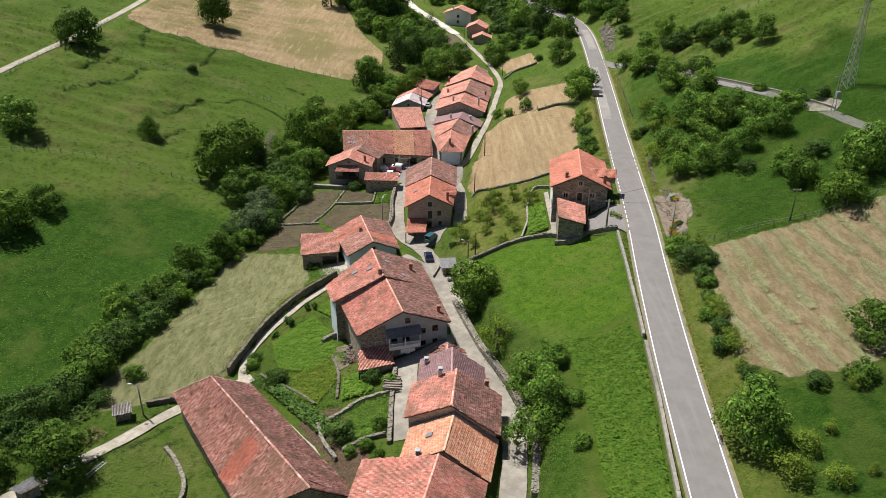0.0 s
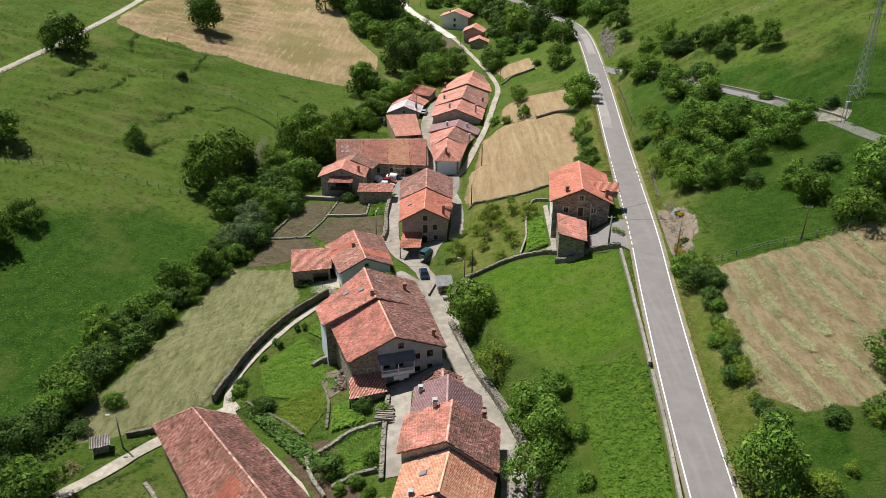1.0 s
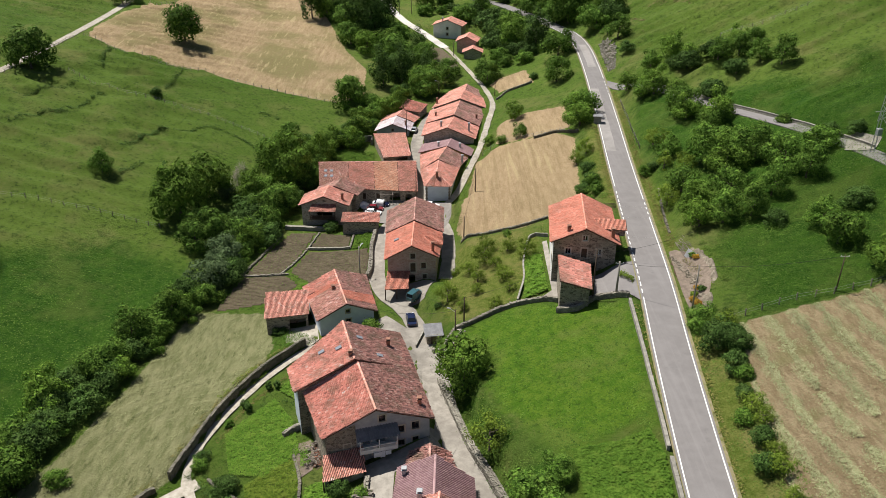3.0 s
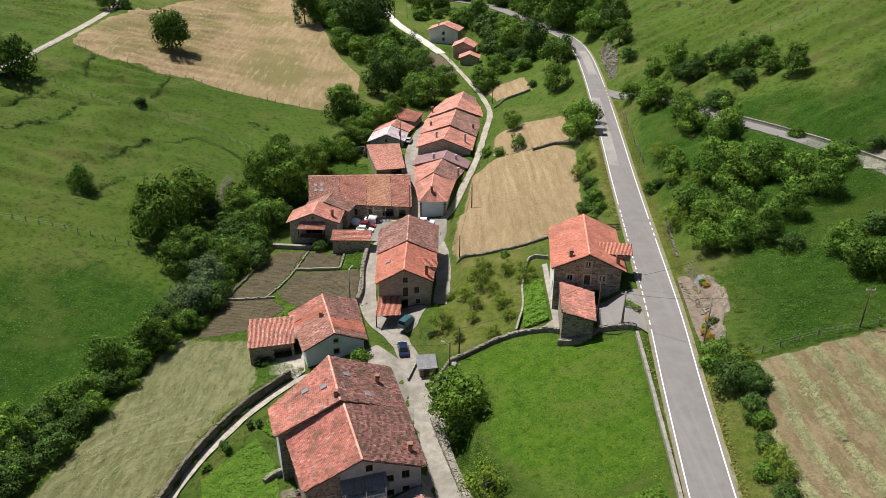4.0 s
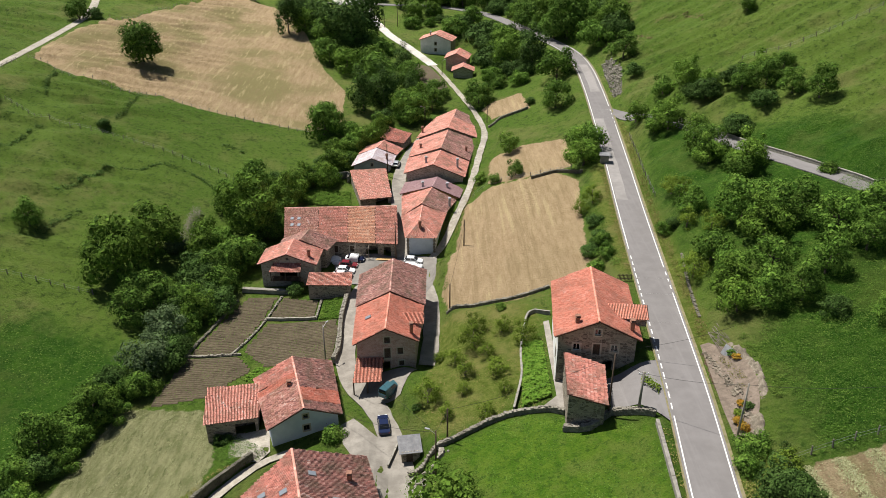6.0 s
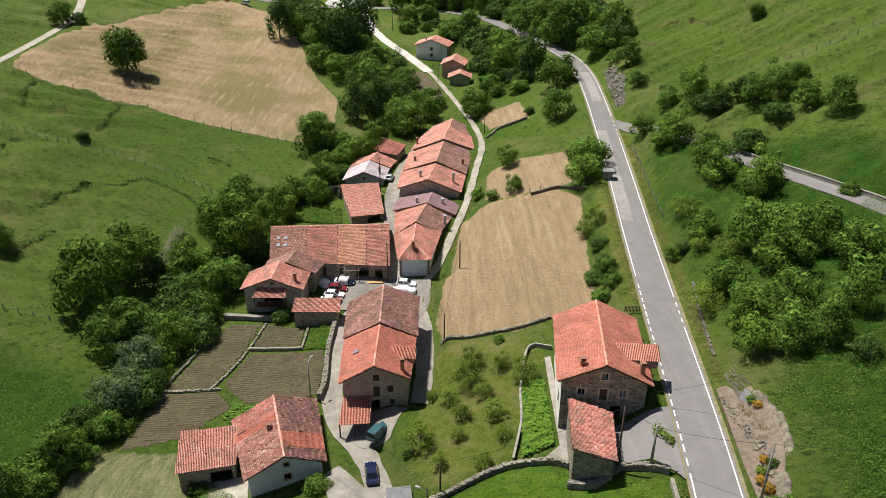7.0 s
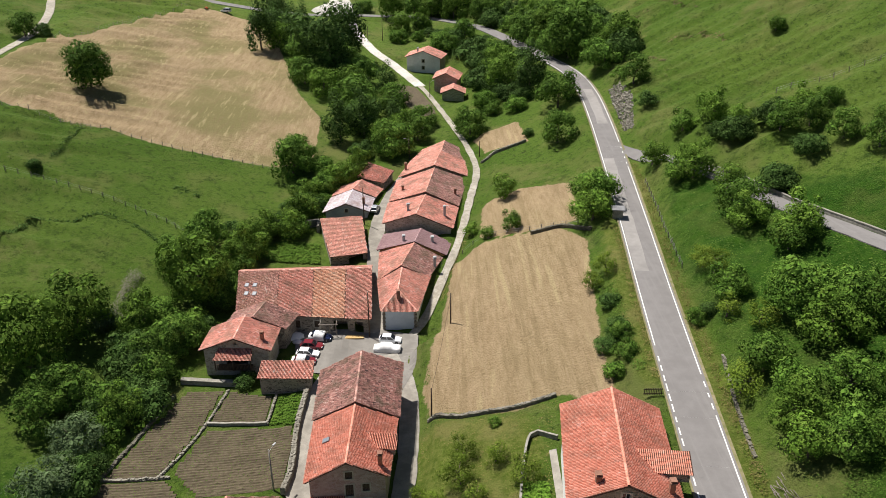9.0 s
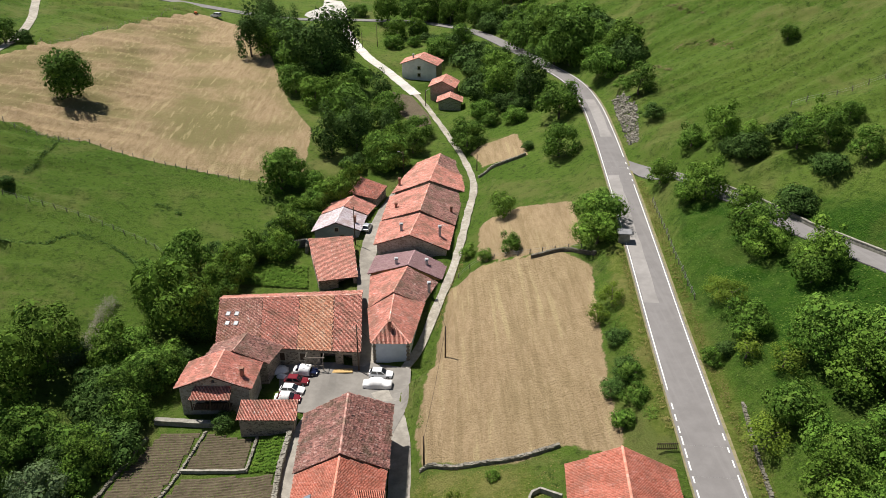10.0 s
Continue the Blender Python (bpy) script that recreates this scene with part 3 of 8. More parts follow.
class Kit:
    """Collects boxes, tubes and faces into one mesh."""

    def __init__(self):
        self.v, self.f = [], []

    def face(self, *points):
        k = len(self.v)
        self.v += [tuple(p) for p in points]
        self.f.append(tuple(range(k, k + len(points))))
        return self

    def hexa(self, p):
        """Eight corners: four below, four above, both anticlockwise from above."""
        k = len(self.v)
        self.v += [tuple(q) for q in p]
        for f in ((3, 2, 1, 0), (4, 5, 6, 7), (0, 1, 5, 4), (1, 2, 6, 5), (2, 3, 7, 6), (3, 0, 4, 7)):
            self.f.append(tuple(k + i for i in f))
        return self

    def box(self, m, sx, sy, sz):
        """A box on m's origin, sx by sy, rising sz."""
        c = [(-sx / 2, -sy / 2, 0), (sx / 2, -sy / 2, 0), (sx / 2, sy / 2, 0), (-sx / 2, sy / 2, 0)]
        return self.hexa([m @ Vector(q) for q in c] + [m @ Vector((x, y, sz)) for x, y, _ in c])

    def tube(self, a, b, ra, rb=None, n=8):
        a, b = Vector(a), Vector(b)
        rb = ra if rb is None else rb
        q = (b - a).to_track_quat("Z", "Y").to_matrix()
        k = len(self.v)
        for p, r in ((a, ra), (b, rb)):
            for i in range(n):
                w = 2 * math.pi * i / n
                self.v.append(tuple(p + q @ Vector((r * math.cos(w), r * math.sin(w), 0))))
        for i in range(n):
            j = (i + 1) % n
            self.f.append((k + i, k + j, k + n + j, k + n + i))
        self.f.append(tuple(k + i for i in reversed(range(n))))
        self.f.append(tuple(k + n + i for i in range(n)))
        return self

    def mesh(self, name, material, smooth=False, bevel=0.0):
        me = mesh_of(name, self.v, self.f, material, smooth)
        if bevel:
            bm = bmesh.new()
            bm.from_mesh(me)
            bmesh.ops.bevel(bm, geom=bm.edges[:], offset=bevel, segments=1, affect="EDGES", clamp_overlap=True)
            bm.to_mesh(me)
            bm.free()
        return me


def thing(name, x, y, z, turn=0.0, label="", category="", group="", kind=""):
    ob = new(name)
    ob.matrix_world = pose(x, y, z, 0, 0, turn)
    ob.empty_display_size = 0.3
    return tagged(ob, label, category, group, kind)


def inside(poly, x, y):
    """Which points lie in a polygon, and how far each is from its edge."""
    hit, near = np.zeros(x.size, bool), np.full(x.size, 1e9)
    p = np.array(poly, float)
    for a, b in zip(p, np.roll(p, -1, 0)):
        cross = ((a[1] > y) != (b[1] > y)) & (x < (b[0] - a[0]) * (y - a[1]) / (b[1] - a[1] + 1e-12) + a[0])
        hit ^= cross
        d = b - a
        s = np.clip(((x - a[0]) * d[0] + (y - a[1]) * d[1]) / (d @ d + 1e-9), 0, 1)
        near = np.minimum(near, np.hypot(x - a[0] - s * d[0], y - a[1] - s * d[1]))
    return hit, near


def ribbon(name, line, width, lift, material, thick=0.12, kind="", label="", offset=0.0, parent=None, step=2.0, drape=False):
    """A strip of paving along a line, with edges, lying on the ground."""
    p = smooth_line(line, step)
    d = np.gradient(p[:, :2], axis=0)
    d /= np.linalg.norm(d, axis=1)[:, None] + 1e-9
    side = np.stack([d[:, 1], -d[:, 0]], 1)
    rng = np.random.default_rng(len(name) * 7 + len(p))
    v, f = [], []
    for i, (q, s) in enumerate(zip(p, side)):
        w = width / 2 + (rng.uniform(-0.12, 0.12) if width < 5 and width > 0.5 else 0)
        for k in (-w, w):
            e = q[:2] + s * (offset + k)
            q[2] = float(land(e[0], e[1])[0]) if drape else q[2]
            v.append((e[0], e[1], q[2] + lift))
        for k in (-w, w):
            e = q[:2] + s * (offset + k * 1.0)
            v.append((e[0], e[1], q[2] + lift - thick))
    for i in range(len(p) - 1):
        a, b = 4 * i, 4 * i + 4
        f += [(a, a + 1, b + 1, b), (a + 2, a, b, b + 2), (a + 1, a + 3, b + 3, b + 1)]
    ob = under(name, mesh_of(name, v, f, material), parent, label if parent else "")
    if not parent:
        tagged(ob, label, "", "", kind)
    return ob


# ---- ground ----
STUBBLE_HILL = [(-114, 284), (-112, 276), (-96, 270), (-78, 267), (-54, 264), (-28, 262), (-20, 270), (-21, 295), (-30, 312), (-38, 338), (-47, 368), (-62, 389), (-80, 394), (-94, 375), (-102, 344), (-110, 328), (-114, 312)]
STUBBLE_VILLAGE = [(15.5, 214), (23, 217), (37, 212), (40, 204), (37.5, 184), (36, 170), (35.2, 157), (28.5, 162.5), (21.5, 161.5), (10.5, 166.5), (9.6, 176), (11.8, 188), (14, 202)]
STUBBLE_GARDEN = [(22.8, 235), (31.6, 237), (41.7, 231.5), (40.6, 213), (33, 214), (21.6, 219)]
STUBBLE_SMALL = [(23.3, 278), (35.7, 280), (36.7, 263), (26.3, 265.5)]
MOWN_EAST = [(47.5, 111), (61, 111.5), (80, 114), (95, 108), (90, 88), (66, 82), (57, 76.5), (47.6, 77), (43, 82), (45, 98)]
MOWN_WEST = [(-50.5, 92), (-41, 95.5), (-33, 100.5), (-30, 115), (-24.5, 127), (-24.2, 133), (-27.4, 146), (-43, 147.5), (-45.6, 130), (-49.4, 112), (-53, 99)]
MEADOW = [(8.5, 127), (19.5, 131), (35, 122), (33, 103), (31.8, 93.6), (29, 96), (21, 94), (14, 105)]
CROP = [(21.9, 94), (31.0, 93.5), (31.6, 89), (28.4, 60), (24, 30), (17, 32), (22.5, 63), (23, 75)]
RANK_HILL = [(50, 112), (60, 112), (80, 115), (96, 109), (120, 130), (100, 190), (70, 160), (52, 135)]
SHORT_MEADOW = [(26, 261), (39.7, 259), (45, 242), (41.5, 233), (25, 236)]
ROAD_BANK = [(36.4, 60), (38.6, 85), (42.2, 112), (45, 118), (46, 112), (44, 95), (43, 80), (42, 60)]
LANE_BANK = [(14, 64), (20, 66), (21, 92), (14, 104), (9.5, 118), (8, 112), (14, 94), (16.5, 78)]
ORCHARD = [(9, 164), (24, 160), (25, 152), (21, 140), (18, 132), (8, 131), (5, 138), (8, 150)]
BANK = [(60, 255), (100, 240), (140, 200), (170, 300), (120, 420), (60, 330)]


GRID = {}


def lie(x, y):
    """Height of the ground's mesh at each point."""
    xs, ys, z = GRID["xs"], GRID["ys"], GRID["z"]
    i, j = np.clip(np.searchsorted(xs, x) - 1, 0, len(xs) - 2), np.clip(np.searchsorted(ys, y) - 1, 0, len(ys) - 2)
    u, v = (x - xs[i]) / (xs[i + 1] - xs[i]), (y - ys[j]) / (ys[j + 1] - ys[j])
    return (z[j, i] * (1 - u) + z[j, i + 1] * u) * (1 - v) + (z[j + 1, i] * (1 - u) + z[j + 1, i + 1] * u) * v


def build_ground():
    def axis(lo, hi, step, far):
        a = np.arange(lo, hi + 0.1, step)
        g = step * 1.35 ** np.arange(1, 24)
        g = np.cumsum(g)
        g = g[g < far]
        return np.concatenate([(lo - g)[::-1], a, hi + g])

    xs, ys = axis(-135, 125, 1.25, 2600), axis(36, 440, 1.25, 2600)
    gx, gy = np.meshgrid(xs, ys)
    x, y = gx.ravel(), gy.ravel()
    z = surface(x, y)
    n, m = len(ys), len(xs)
    GRID.update(xs=xs, ys=ys, z=z.reshape(n, m))
    i = (np.arange(n - 1)[:, None] * m + np.arange(m - 1)[None]).ravel()
    me = bulk("ground", np.stack([x, y, z], 1), np.stack([i, i + 1, i + m + 1, i + m], 1), M["ground"], True)

    def cover(name, polys, soft=1.4, base=0.0):
        val = np.full(x.size, base)
        for p in polys:
            q = np.array(p)
            lo, hi = q.min(0) - 8, q.max(0) + 8
            k = np.where((x > lo[0]) & (x < hi[0]) & (y > lo[1]) & (y < hi[1]))[0]
            hit, near = inside(p, x[k], y[k])
            val[k] = np.maximum(val[k], np.clip(0.5 + np.where(hit, near, -near) / (2 * soft), 0, 1))
        at = me.attributes.new(name, "FLOAT", "POINT")
        at.data.foreach_set("value", val.astype(np.float32))

    cover("olive", [STUBBLE_HILL], 4)
    cover("bright", [MEADOW, CROP], 3)
    cover("straw", [STUBBLE_HILL, STUBBLE_VILLAGE, STUBBLE_GARDEN, STUBBLE_SMALL])
    cover("rank", [[(44.6, 137), (46.0, 150), (48.9, 180), (51.9, 207), (54.6, 234), (56.6, 234), (54.3, 207), (51.4, 180), (48.4, 150), (47.0, 138)], [(38.5, 158), (41.2, 158), (43.4, 180), (46.0, 207), (43.6, 207), (40.2, 185)], ORCHARD, ROAD_BANK, [(20.2, 95), (22.2, 95.5), (23.4, 76), (22.8, 62), (20.8, 62), (21.4, 76)], [(27.4, 98.2), (32.4, 97.5), (32.2, 93.8), (28.6, 94.5)]], 2.5)
    cover("hay", [MOWN_EAST])
    cover("swath", [MOWN_WEST])
    cover("lush", [MEADOW, RANK_HILL, [(-140, 150), (-95, 150), (-64, 168), (-42, 160), (-55, 130), (-60, 90), (-75, 60), (-140, 60)], [(55, 125), (52, 190), (58, 215), (95, 180), (90, 130)], CROP, LANE_BANK, [(42, 52), (66, 52), (68, 80), (57, 76), (45, 76)]], 7)
    cover("earth", [[(-19, 88), (-14.5, 82), (-9, 73), (-6, 76), (-12, 90)], [(44.0, 121), (44.9, 121), (45.6, 128), (45.6, 133), (45.0, 136), (44.6, 132), (44.2, 127)], [(-8, 104), (-12, 100), (-13.5, 106), (-9, 108)]], 0.9)
    return tagged(new("ground", me), "green pasture hillsides with stubble and mown hay fields", "ground", "", "structure")


build_ground()
road = ribbon("road", MAIN_ROAD, 5.7, 0.03, M["asphalt"], 0.2, "structure", "pale grey asphalt country road with white edge lines")
ribbon("lane", LANE, 3.4, 0.03, M["concrete"], 0.15, "structure", "pale concrete village lane between the houses")
ribbon("lane", EAST_LANE, 2.9, 0.04, M["concrete"], 0.15, "structure", "narrow concrete lane beside the stubble field")
ribbon("lane", EAST_LANE_UP, 1.7, 0.05, M["gravel"], 0.15, "structure", "bright gravel lane climbing out of the village")
ribbon("lane", EAST_LANE_UP[9:], 3.8, 0.07, M["gravel_white"], 0.15, "structure", "wide bright gravel lane below the road")
ribbon("path", WEST_PATH, 1.35, 0.03, M["gravel"], 0.12, "structure", "pale earth path below a garden wall")
ribbon("path", WEST_TRACK, 2.1, 0.04, M["gravel"], 0.12, "structure", "pale gravel farm track")
ribbon("path", HILL_TRACK, 3.0, 0.04, M["gravel"], 0.12, "structure", "pale farm track on the hillside")
ribbon("road", SIDE_ROAD, 4.4, 0.015, M["asphalt"], 0.15, "structure", "narrow asphalt side road climbing the hill", drape=True)

# ---- houses ----
from mathutils.geometry import delaunay_2d_cdt


def sag_at(x, y, length, tall, sag):
    return -sag * np.sin(np.pi * np.clip(x / length, 0, 1)) * np.sin(np.pi * np.clip(y / tall, 0, 1))


def tiles_on(quad, material, seed, parent, wear=1.0, col=0.23, row=0.46, sag=0.12, tri=False):
    """Columns of half-round tiles running up a slope from its eave: two eave ends, then the two upper ends (above the second and the first)."""
    a, b, c, d = [np.array(q, float) for q in quad]
    rng = np.random.default_rng(seed)
    length = np.linalg.norm(b - a)
    X = (b - a) / length
    N = np.cross(X, d - a)
    N /= np.linalg.norm(N)
    Y = np.cross(N, X)
    flat = np.array([((q - a) @ X, (q - a) @ Y) for q in ((a, b, c) if tri else (a, b, c, d))])
    off = [(q - a) @ N for q in (a, b, c, d)][: len(flat)]
    base = np.stack([np.ones(len(flat)), flat[:, 0], flat[:, 1], flat[:, 0] * flat[:, 1]], 1)
    warp = np.linalg.lstsq(base, np.array(off), rcond=None)[0]
    x0, x1, tall = flat[:, 0].min(), flat[:, 0].max(), flat[:, 1].max()
    gx, gy = [g.ravel() for g in np.meshgrid(np.arange(x0 + col / 2, x1, col), np.arange(0.08, tall + row, row))]
    keep = inside(flat, gx, gy)[0]
    gx, gy = gx[keep], gy[keep]
    n = len(gx)
    s = np.linspace(-1, 1, 5)
    twist = rng.normal(0, 0.010 * wear, n)
    lift = np.abs(rng.normal(0, 0.012 * wear, n))
    slip = rng.normal(0, 0.035 * wear, n)
    shift = 0.02 * wear * np.sin(gy * 1.3 + gx * 0.7)
    out = []
    for end in (0, 1):
        y = gy + slip - 0.5 * row + end * row * 1.08
        if not tri and abs(flat[2, 0] - flat[3, 0]) > 0.3:
            top = flat[3, 1] + (gx - flat[3, 0]) * (flat[2, 1] - flat[3, 1]) / (flat[2, 0] - flat[3, 0])
            y = np.minimum(y, top)
        y = y[:, None] + 0 * s[None]
        x = (gx + shift)[:, None] + s[None] * col * 0.5 * (0.70 - 0.06 * end) + (twist * (1 if end else -1))[:, None]
        h = warp[0] + warp[1] * x + warp[2] * y + warp[3] * x * y + sag_at(x, y, length, tall, sag)
        h = h + (1 - s**2)[None] * col * 0.60 * (1 - 0.12 * end) + 0.03 + (0.03 if end == 0 else 0.0) + lift[:, None]
        out.append(a + x[..., None] * X + y[..., None] * Y + h[..., None] * N)
    verts = np.concatenate([out[0], out[1]], 1).reshape(-1, 3)
    k = np.arange(n)[:, None] * 10
    faces = np.concatenate([np.stack([k[:, 0] + i, k[:, 0] + i + 1, k[:, 0] + i + 6, k[:, 0] + i + 5], 1) for i in range(4)])
    me = bulk("tiles", verts, faces, material)
    return tagged(under("tiles", me, parent), kind="stuff")


def slope(quad, material, seed, parent, wear=1.0, tri=False, sag=0.12, col=0.22):
    """One roof slope: a boarded deck with its tiles."""
    a, b, c, d = [Vector(q) for q in quad]
    up = (b - a).cross(d - a).normalized()
    xa = (b - a).normalized()
    ya = up.cross(xa)
    kit = Kit()
    m = 8
    rows = []
    for j in range(m + 1):
        for i in range(m + 1):
            u, v = i / m, j / m
            lo = a.lerp(b, u)
            hi = d.lerp(c, u)
            p = lo.lerp(hi, v)
            e = p - a
            p = p + up * float(sag_at(e.dot(xa), e.dot(ya), (b - a).length, max((c - a).dot(ya), (d - a).dot(ya)), sag))
            rows.append(p)
    kit.v = [tuple(p) for p in rows] + [tuple(p - up * 0.13) for p in rows]
    k = (m + 1) ** 2
    for j in range(m):
        for i in range(m):
            q = j * (m + 1) + i
            kit.f.append((q, q + 1, q + m + 2, q + m + 1))
            kit.f.append((k + q + m + 1, k + q + m + 2, k + q + 1, k + q))
    for i in range(m):
        kit.f.append((k + i, k + i + 1, i + 1, i))
        t = m * (m + 1) + i
        kit.f.append((t, t + 1, k + t + 1, k + t))
        e, g = i * (m + 1), (i + 1) * (m + 1)
        kit.f.append((e, g, k + g, k + e))
        kit.f.append((k + e + m, k + g + m, g + m, e + m))
    deck = under("roof", kit.mesh("roof", M["tile_deck_shaded"]), parent)
    if isinstance(material, list):
        u = 0.0
        for end, mat in material:
            tiles_on([a.lerp(b, u), a.lerp(b, end), d.lerp(c, end), d.lerp(c, u)], M[mat], seed, deck, wear, sag=0.03, col=col)
            u = end + 0.004
    else:
        tiles_on(quad, material, seed, deck, wear, sag=sag, tri=tri, col=col)
    return deck


def ridge_caps(p, q, material, parent, r=0.17):
    """A row of capping tiles along a ridge or hip."""
    p, q = Vector(p), Vector(q)
    n = max(1, int((q - p).length / 0.42))
    d = (q - p).normalized()
    side = d.cross(Vector((0, 0, 1))).normalized()
    up = side.cross(d)
    v, f = [], []
    for i in range(n):
        k = len(v)
        for e in (0, 1.06):
            o = p.lerp(q, (i + e) / n) + up * random.uniform(0.0, 0.03)
            for s in range(5):
                w = math.pi * s / 4
                v.append(o + side * (r * math.cos(w)) * (1.05 - 0.1 * e) + up * (0.05 + r * 0.75 * math.sin(w)))
        f += [(k + i2, k + i2 + 1, k + i2 + 6, k + i2 + 5) for i2 in range(4)]
    under("ridge_tiles", mesh_of("ridge_tiles", v, f, material), parent)


def wall_face(parent, o, u, outline, holes, material, thick=0.45):
    """A wall standing on o along the unit vector u, its outline in (along, height), with openings cut through."""
    o, u = Vector(o), Vector(u)
    inward = Vector((-u.y, u.x, 0))
    pts = [Vector(p) for p in outline]
    n = len(pts)
    faces = [list(range(n))]
    for x0, z0, x1, z1 in holes:
        k = len(pts)
        pts += [Vector(p) for p in ((x0, z0), (x1, z0), (x1, z1), (x0, z1))]
        faces.append([k, k + 1, k + 2, k + 3])
    v2, _, tris, *_ = delaunay_2d_cdt([Vector((p[0], p[1])) for p in pts], [], faces, 1, 1e-5)
    kit = Kit()
    at = lambda p, depth: o + u * p[0] + Vector((0, 0, p[1])) + inward * depth
    kit.v = [tuple(at(p, 0)) for p in v2]
    for t in tris:
        c = sum((v2[i] for i in t), Vector((0, 0))) / len(t)
        if any(x0 < c.x < x1 and z0 < c.y < z1 for x0, z0, x1, z1 in holes):
            continue
        a, b, cc = (v2[i] for i in t[:3])
        kit.f.append(tuple(t) if (b - a).cross(cc - a) > 0 else tuple(reversed(t)))
    for x0, z0, x1, z1 in holes:
        ring = ((x0, z0), (x1, z0), (x1, z1), (x0, z1))
        for i in range(4):
            p, q = ring[i], ring[(i + 1) % 4]
            kit.face(at(p, 0), at(p, thick), at(q, thick), at(q, 0))
    return under("wall", kit.mesh("wall", material), parent)


def opening(parent, o, u, hole, kind, surround):
    """The window, door or dark bay that fills an opening."""
    o, u = Vector(o), Vector(u)
    inward = Vector((-u.y, u.x, 0))
    x0, z0, x1, z1 = hole
    at = lambda x, z, d: o + u * x + Vector((0, 0, z)) + inward * d

    def bar(kit, xa, za, xb, zb, d0, d1):
        kit.hexa([at(xa, za, d0), at(xb, za, d0), at(xb, za, d1), at(xa, za, d1), at(xa, zb, d0), at(xb, zb, d0), at(xb, zb, d1), at(xa, zb, d1)])

    if surround:
        kit = Kit()
        w = 0.2
        bar(kit, x0 - w, z0 - w, x0, z1 + w, -0.05, 0.1)
        bar(kit, x1, z0 - w, x1 + w, z1 + w, -0.05, 0.1)
        bar(kit, x0, z1, x1, z1 + w, -0.05, 0.1)
        if kind != "door":
            bar(kit, x0, z0 - w, x1, z0, -0.08, 0.1)
        under("window_surround" if kind != "door" else "door_surround", kit.mesh("surround", M[surround]), parent, "dressed stone surround")
    if kind == "win" or kind == "white":
        kit = Kit()
        f = 0.07
        bar(kit, x0, z0, x0 + f, z1, 0.14, 0.2)
        bar(kit, x1 - f, z0, x1, z1, 0.14, 0.2)
        bar(kit, x0 + f, z1 - f, x1 - f, z1, 0.14, 0.2)
        bar(kit, x0 + f, z0, x1 - f, z0 + f, 0.14, 0.2)
        bar(kit, (x0 + x1) / 2 - 0.03, z0 + f, (x0 + x1) / 2 + 0.03, z1 - f, 0.14, 0.2)
        win = under("window", kit.mesh("window", M["wood_white" if kind == "white" else "wood_dark"]), parent)
        kit = Kit()
        bar(kit, x0 + 0.01, z0 + 0.01, x1 - 0.01, z1 - 0.01, 0.205, 0.225)
        under("pane", kit.mesh("pane", M["glass"]), win)
    elif kind == "shut":
        kit = Kit()
        n = max(3, int((x1 - x0) / 0.18))
        for i in range(n):
            bar(kit, x0 + (x1 - x0) * i / n + 0.008, z0, x0 + (x1 - x0) * (i + 1) / n - 0.008, z1, 0.12 + 0.01 * (i % 2), 0.17)
        under("shutter", kit.mesh("shutter", M["wood_dark"]), parent)
    elif kind == "door":
        kit = Kit()
        n = max(3, int((x1 - x0) / 0.2))
        for i in range(n):
            bar(kit, x0 + (x1 - x0) * i / n + 0.008, z0, x0 + (x1 - x0) * (i + 1) / n - 0.008, z1, 0.2 + 0.01 * (i % 2), 0.26)
        under("door", kit.mesh("door", M["wood_dark"]), parent)
    else:
        kit = Kit()
        bar(kit, x0 - 0.3, z0, x1 + 0.3, z1 + 0.2, 2.2, 2.3)
        under("inner_wall", kit.mesh("inner_wall", M["stone"]), parent)


def chimney(parent, x, y, z, h=1.3, w=0.6, d=0.6, material="brick", turn=0.0):
    kit = Kit().box(pose(x, y, z - 0.8, 0, 0, turn), w, d, h + 0.8)
    ch = under("chimney", kit.mesh("chimney", M[material], bevel=0.03), parent)
    kit = Kit().box(pose(x, y, z + h, 0, 0, turn), w + 0.2, d + 0.2, 0.09)
    for sx in (-1, 1):
        for sy in (-1, 1):
            kit.box(pose(x, y, z + h + 0.09, 0, 0, turn) @ pose(sx * w * 0.35, sy * d * 0.35, 0), 0.12, 0.12, 0.2)
    kit.box(pose(x, y, z + h + 0.29, 0, 0, turn), w + 0.14, d + 0.14, 0.07)
    under("cap", kit.mesh("cap", M[material], bevel=0.02), ch)


def skylight(parent, quad, u, v, w=0.8, h=1.0):
    """A roof window lying in a slope."""
    a, b, c, d = [Vector(q) for q in quad]
    o = a.lerp(b, u).lerp(d.lerp(c, u), v)
    x, y = (b - a).normalized(), (d - a).normalized()
    up = x.cross(y).normalized()
    m = Matrix((x, up.cross(x), up)).transposed().to_4x4()
    m.translation = o + up * 0.06
    kit = Kit().box(m, w, h, 0.16)
    fr = under("skylight", kit.mesh("skylight", M["sheet"], bevel=0.02), parent)
    kit = Kit().box(m @ pose(0, 0, 0.162), w - 0.16, h - 0.16, 0.012)
    under("pane", kit.mesh("pane", M["skylight_glass"]), fr)


HOUSES = {}


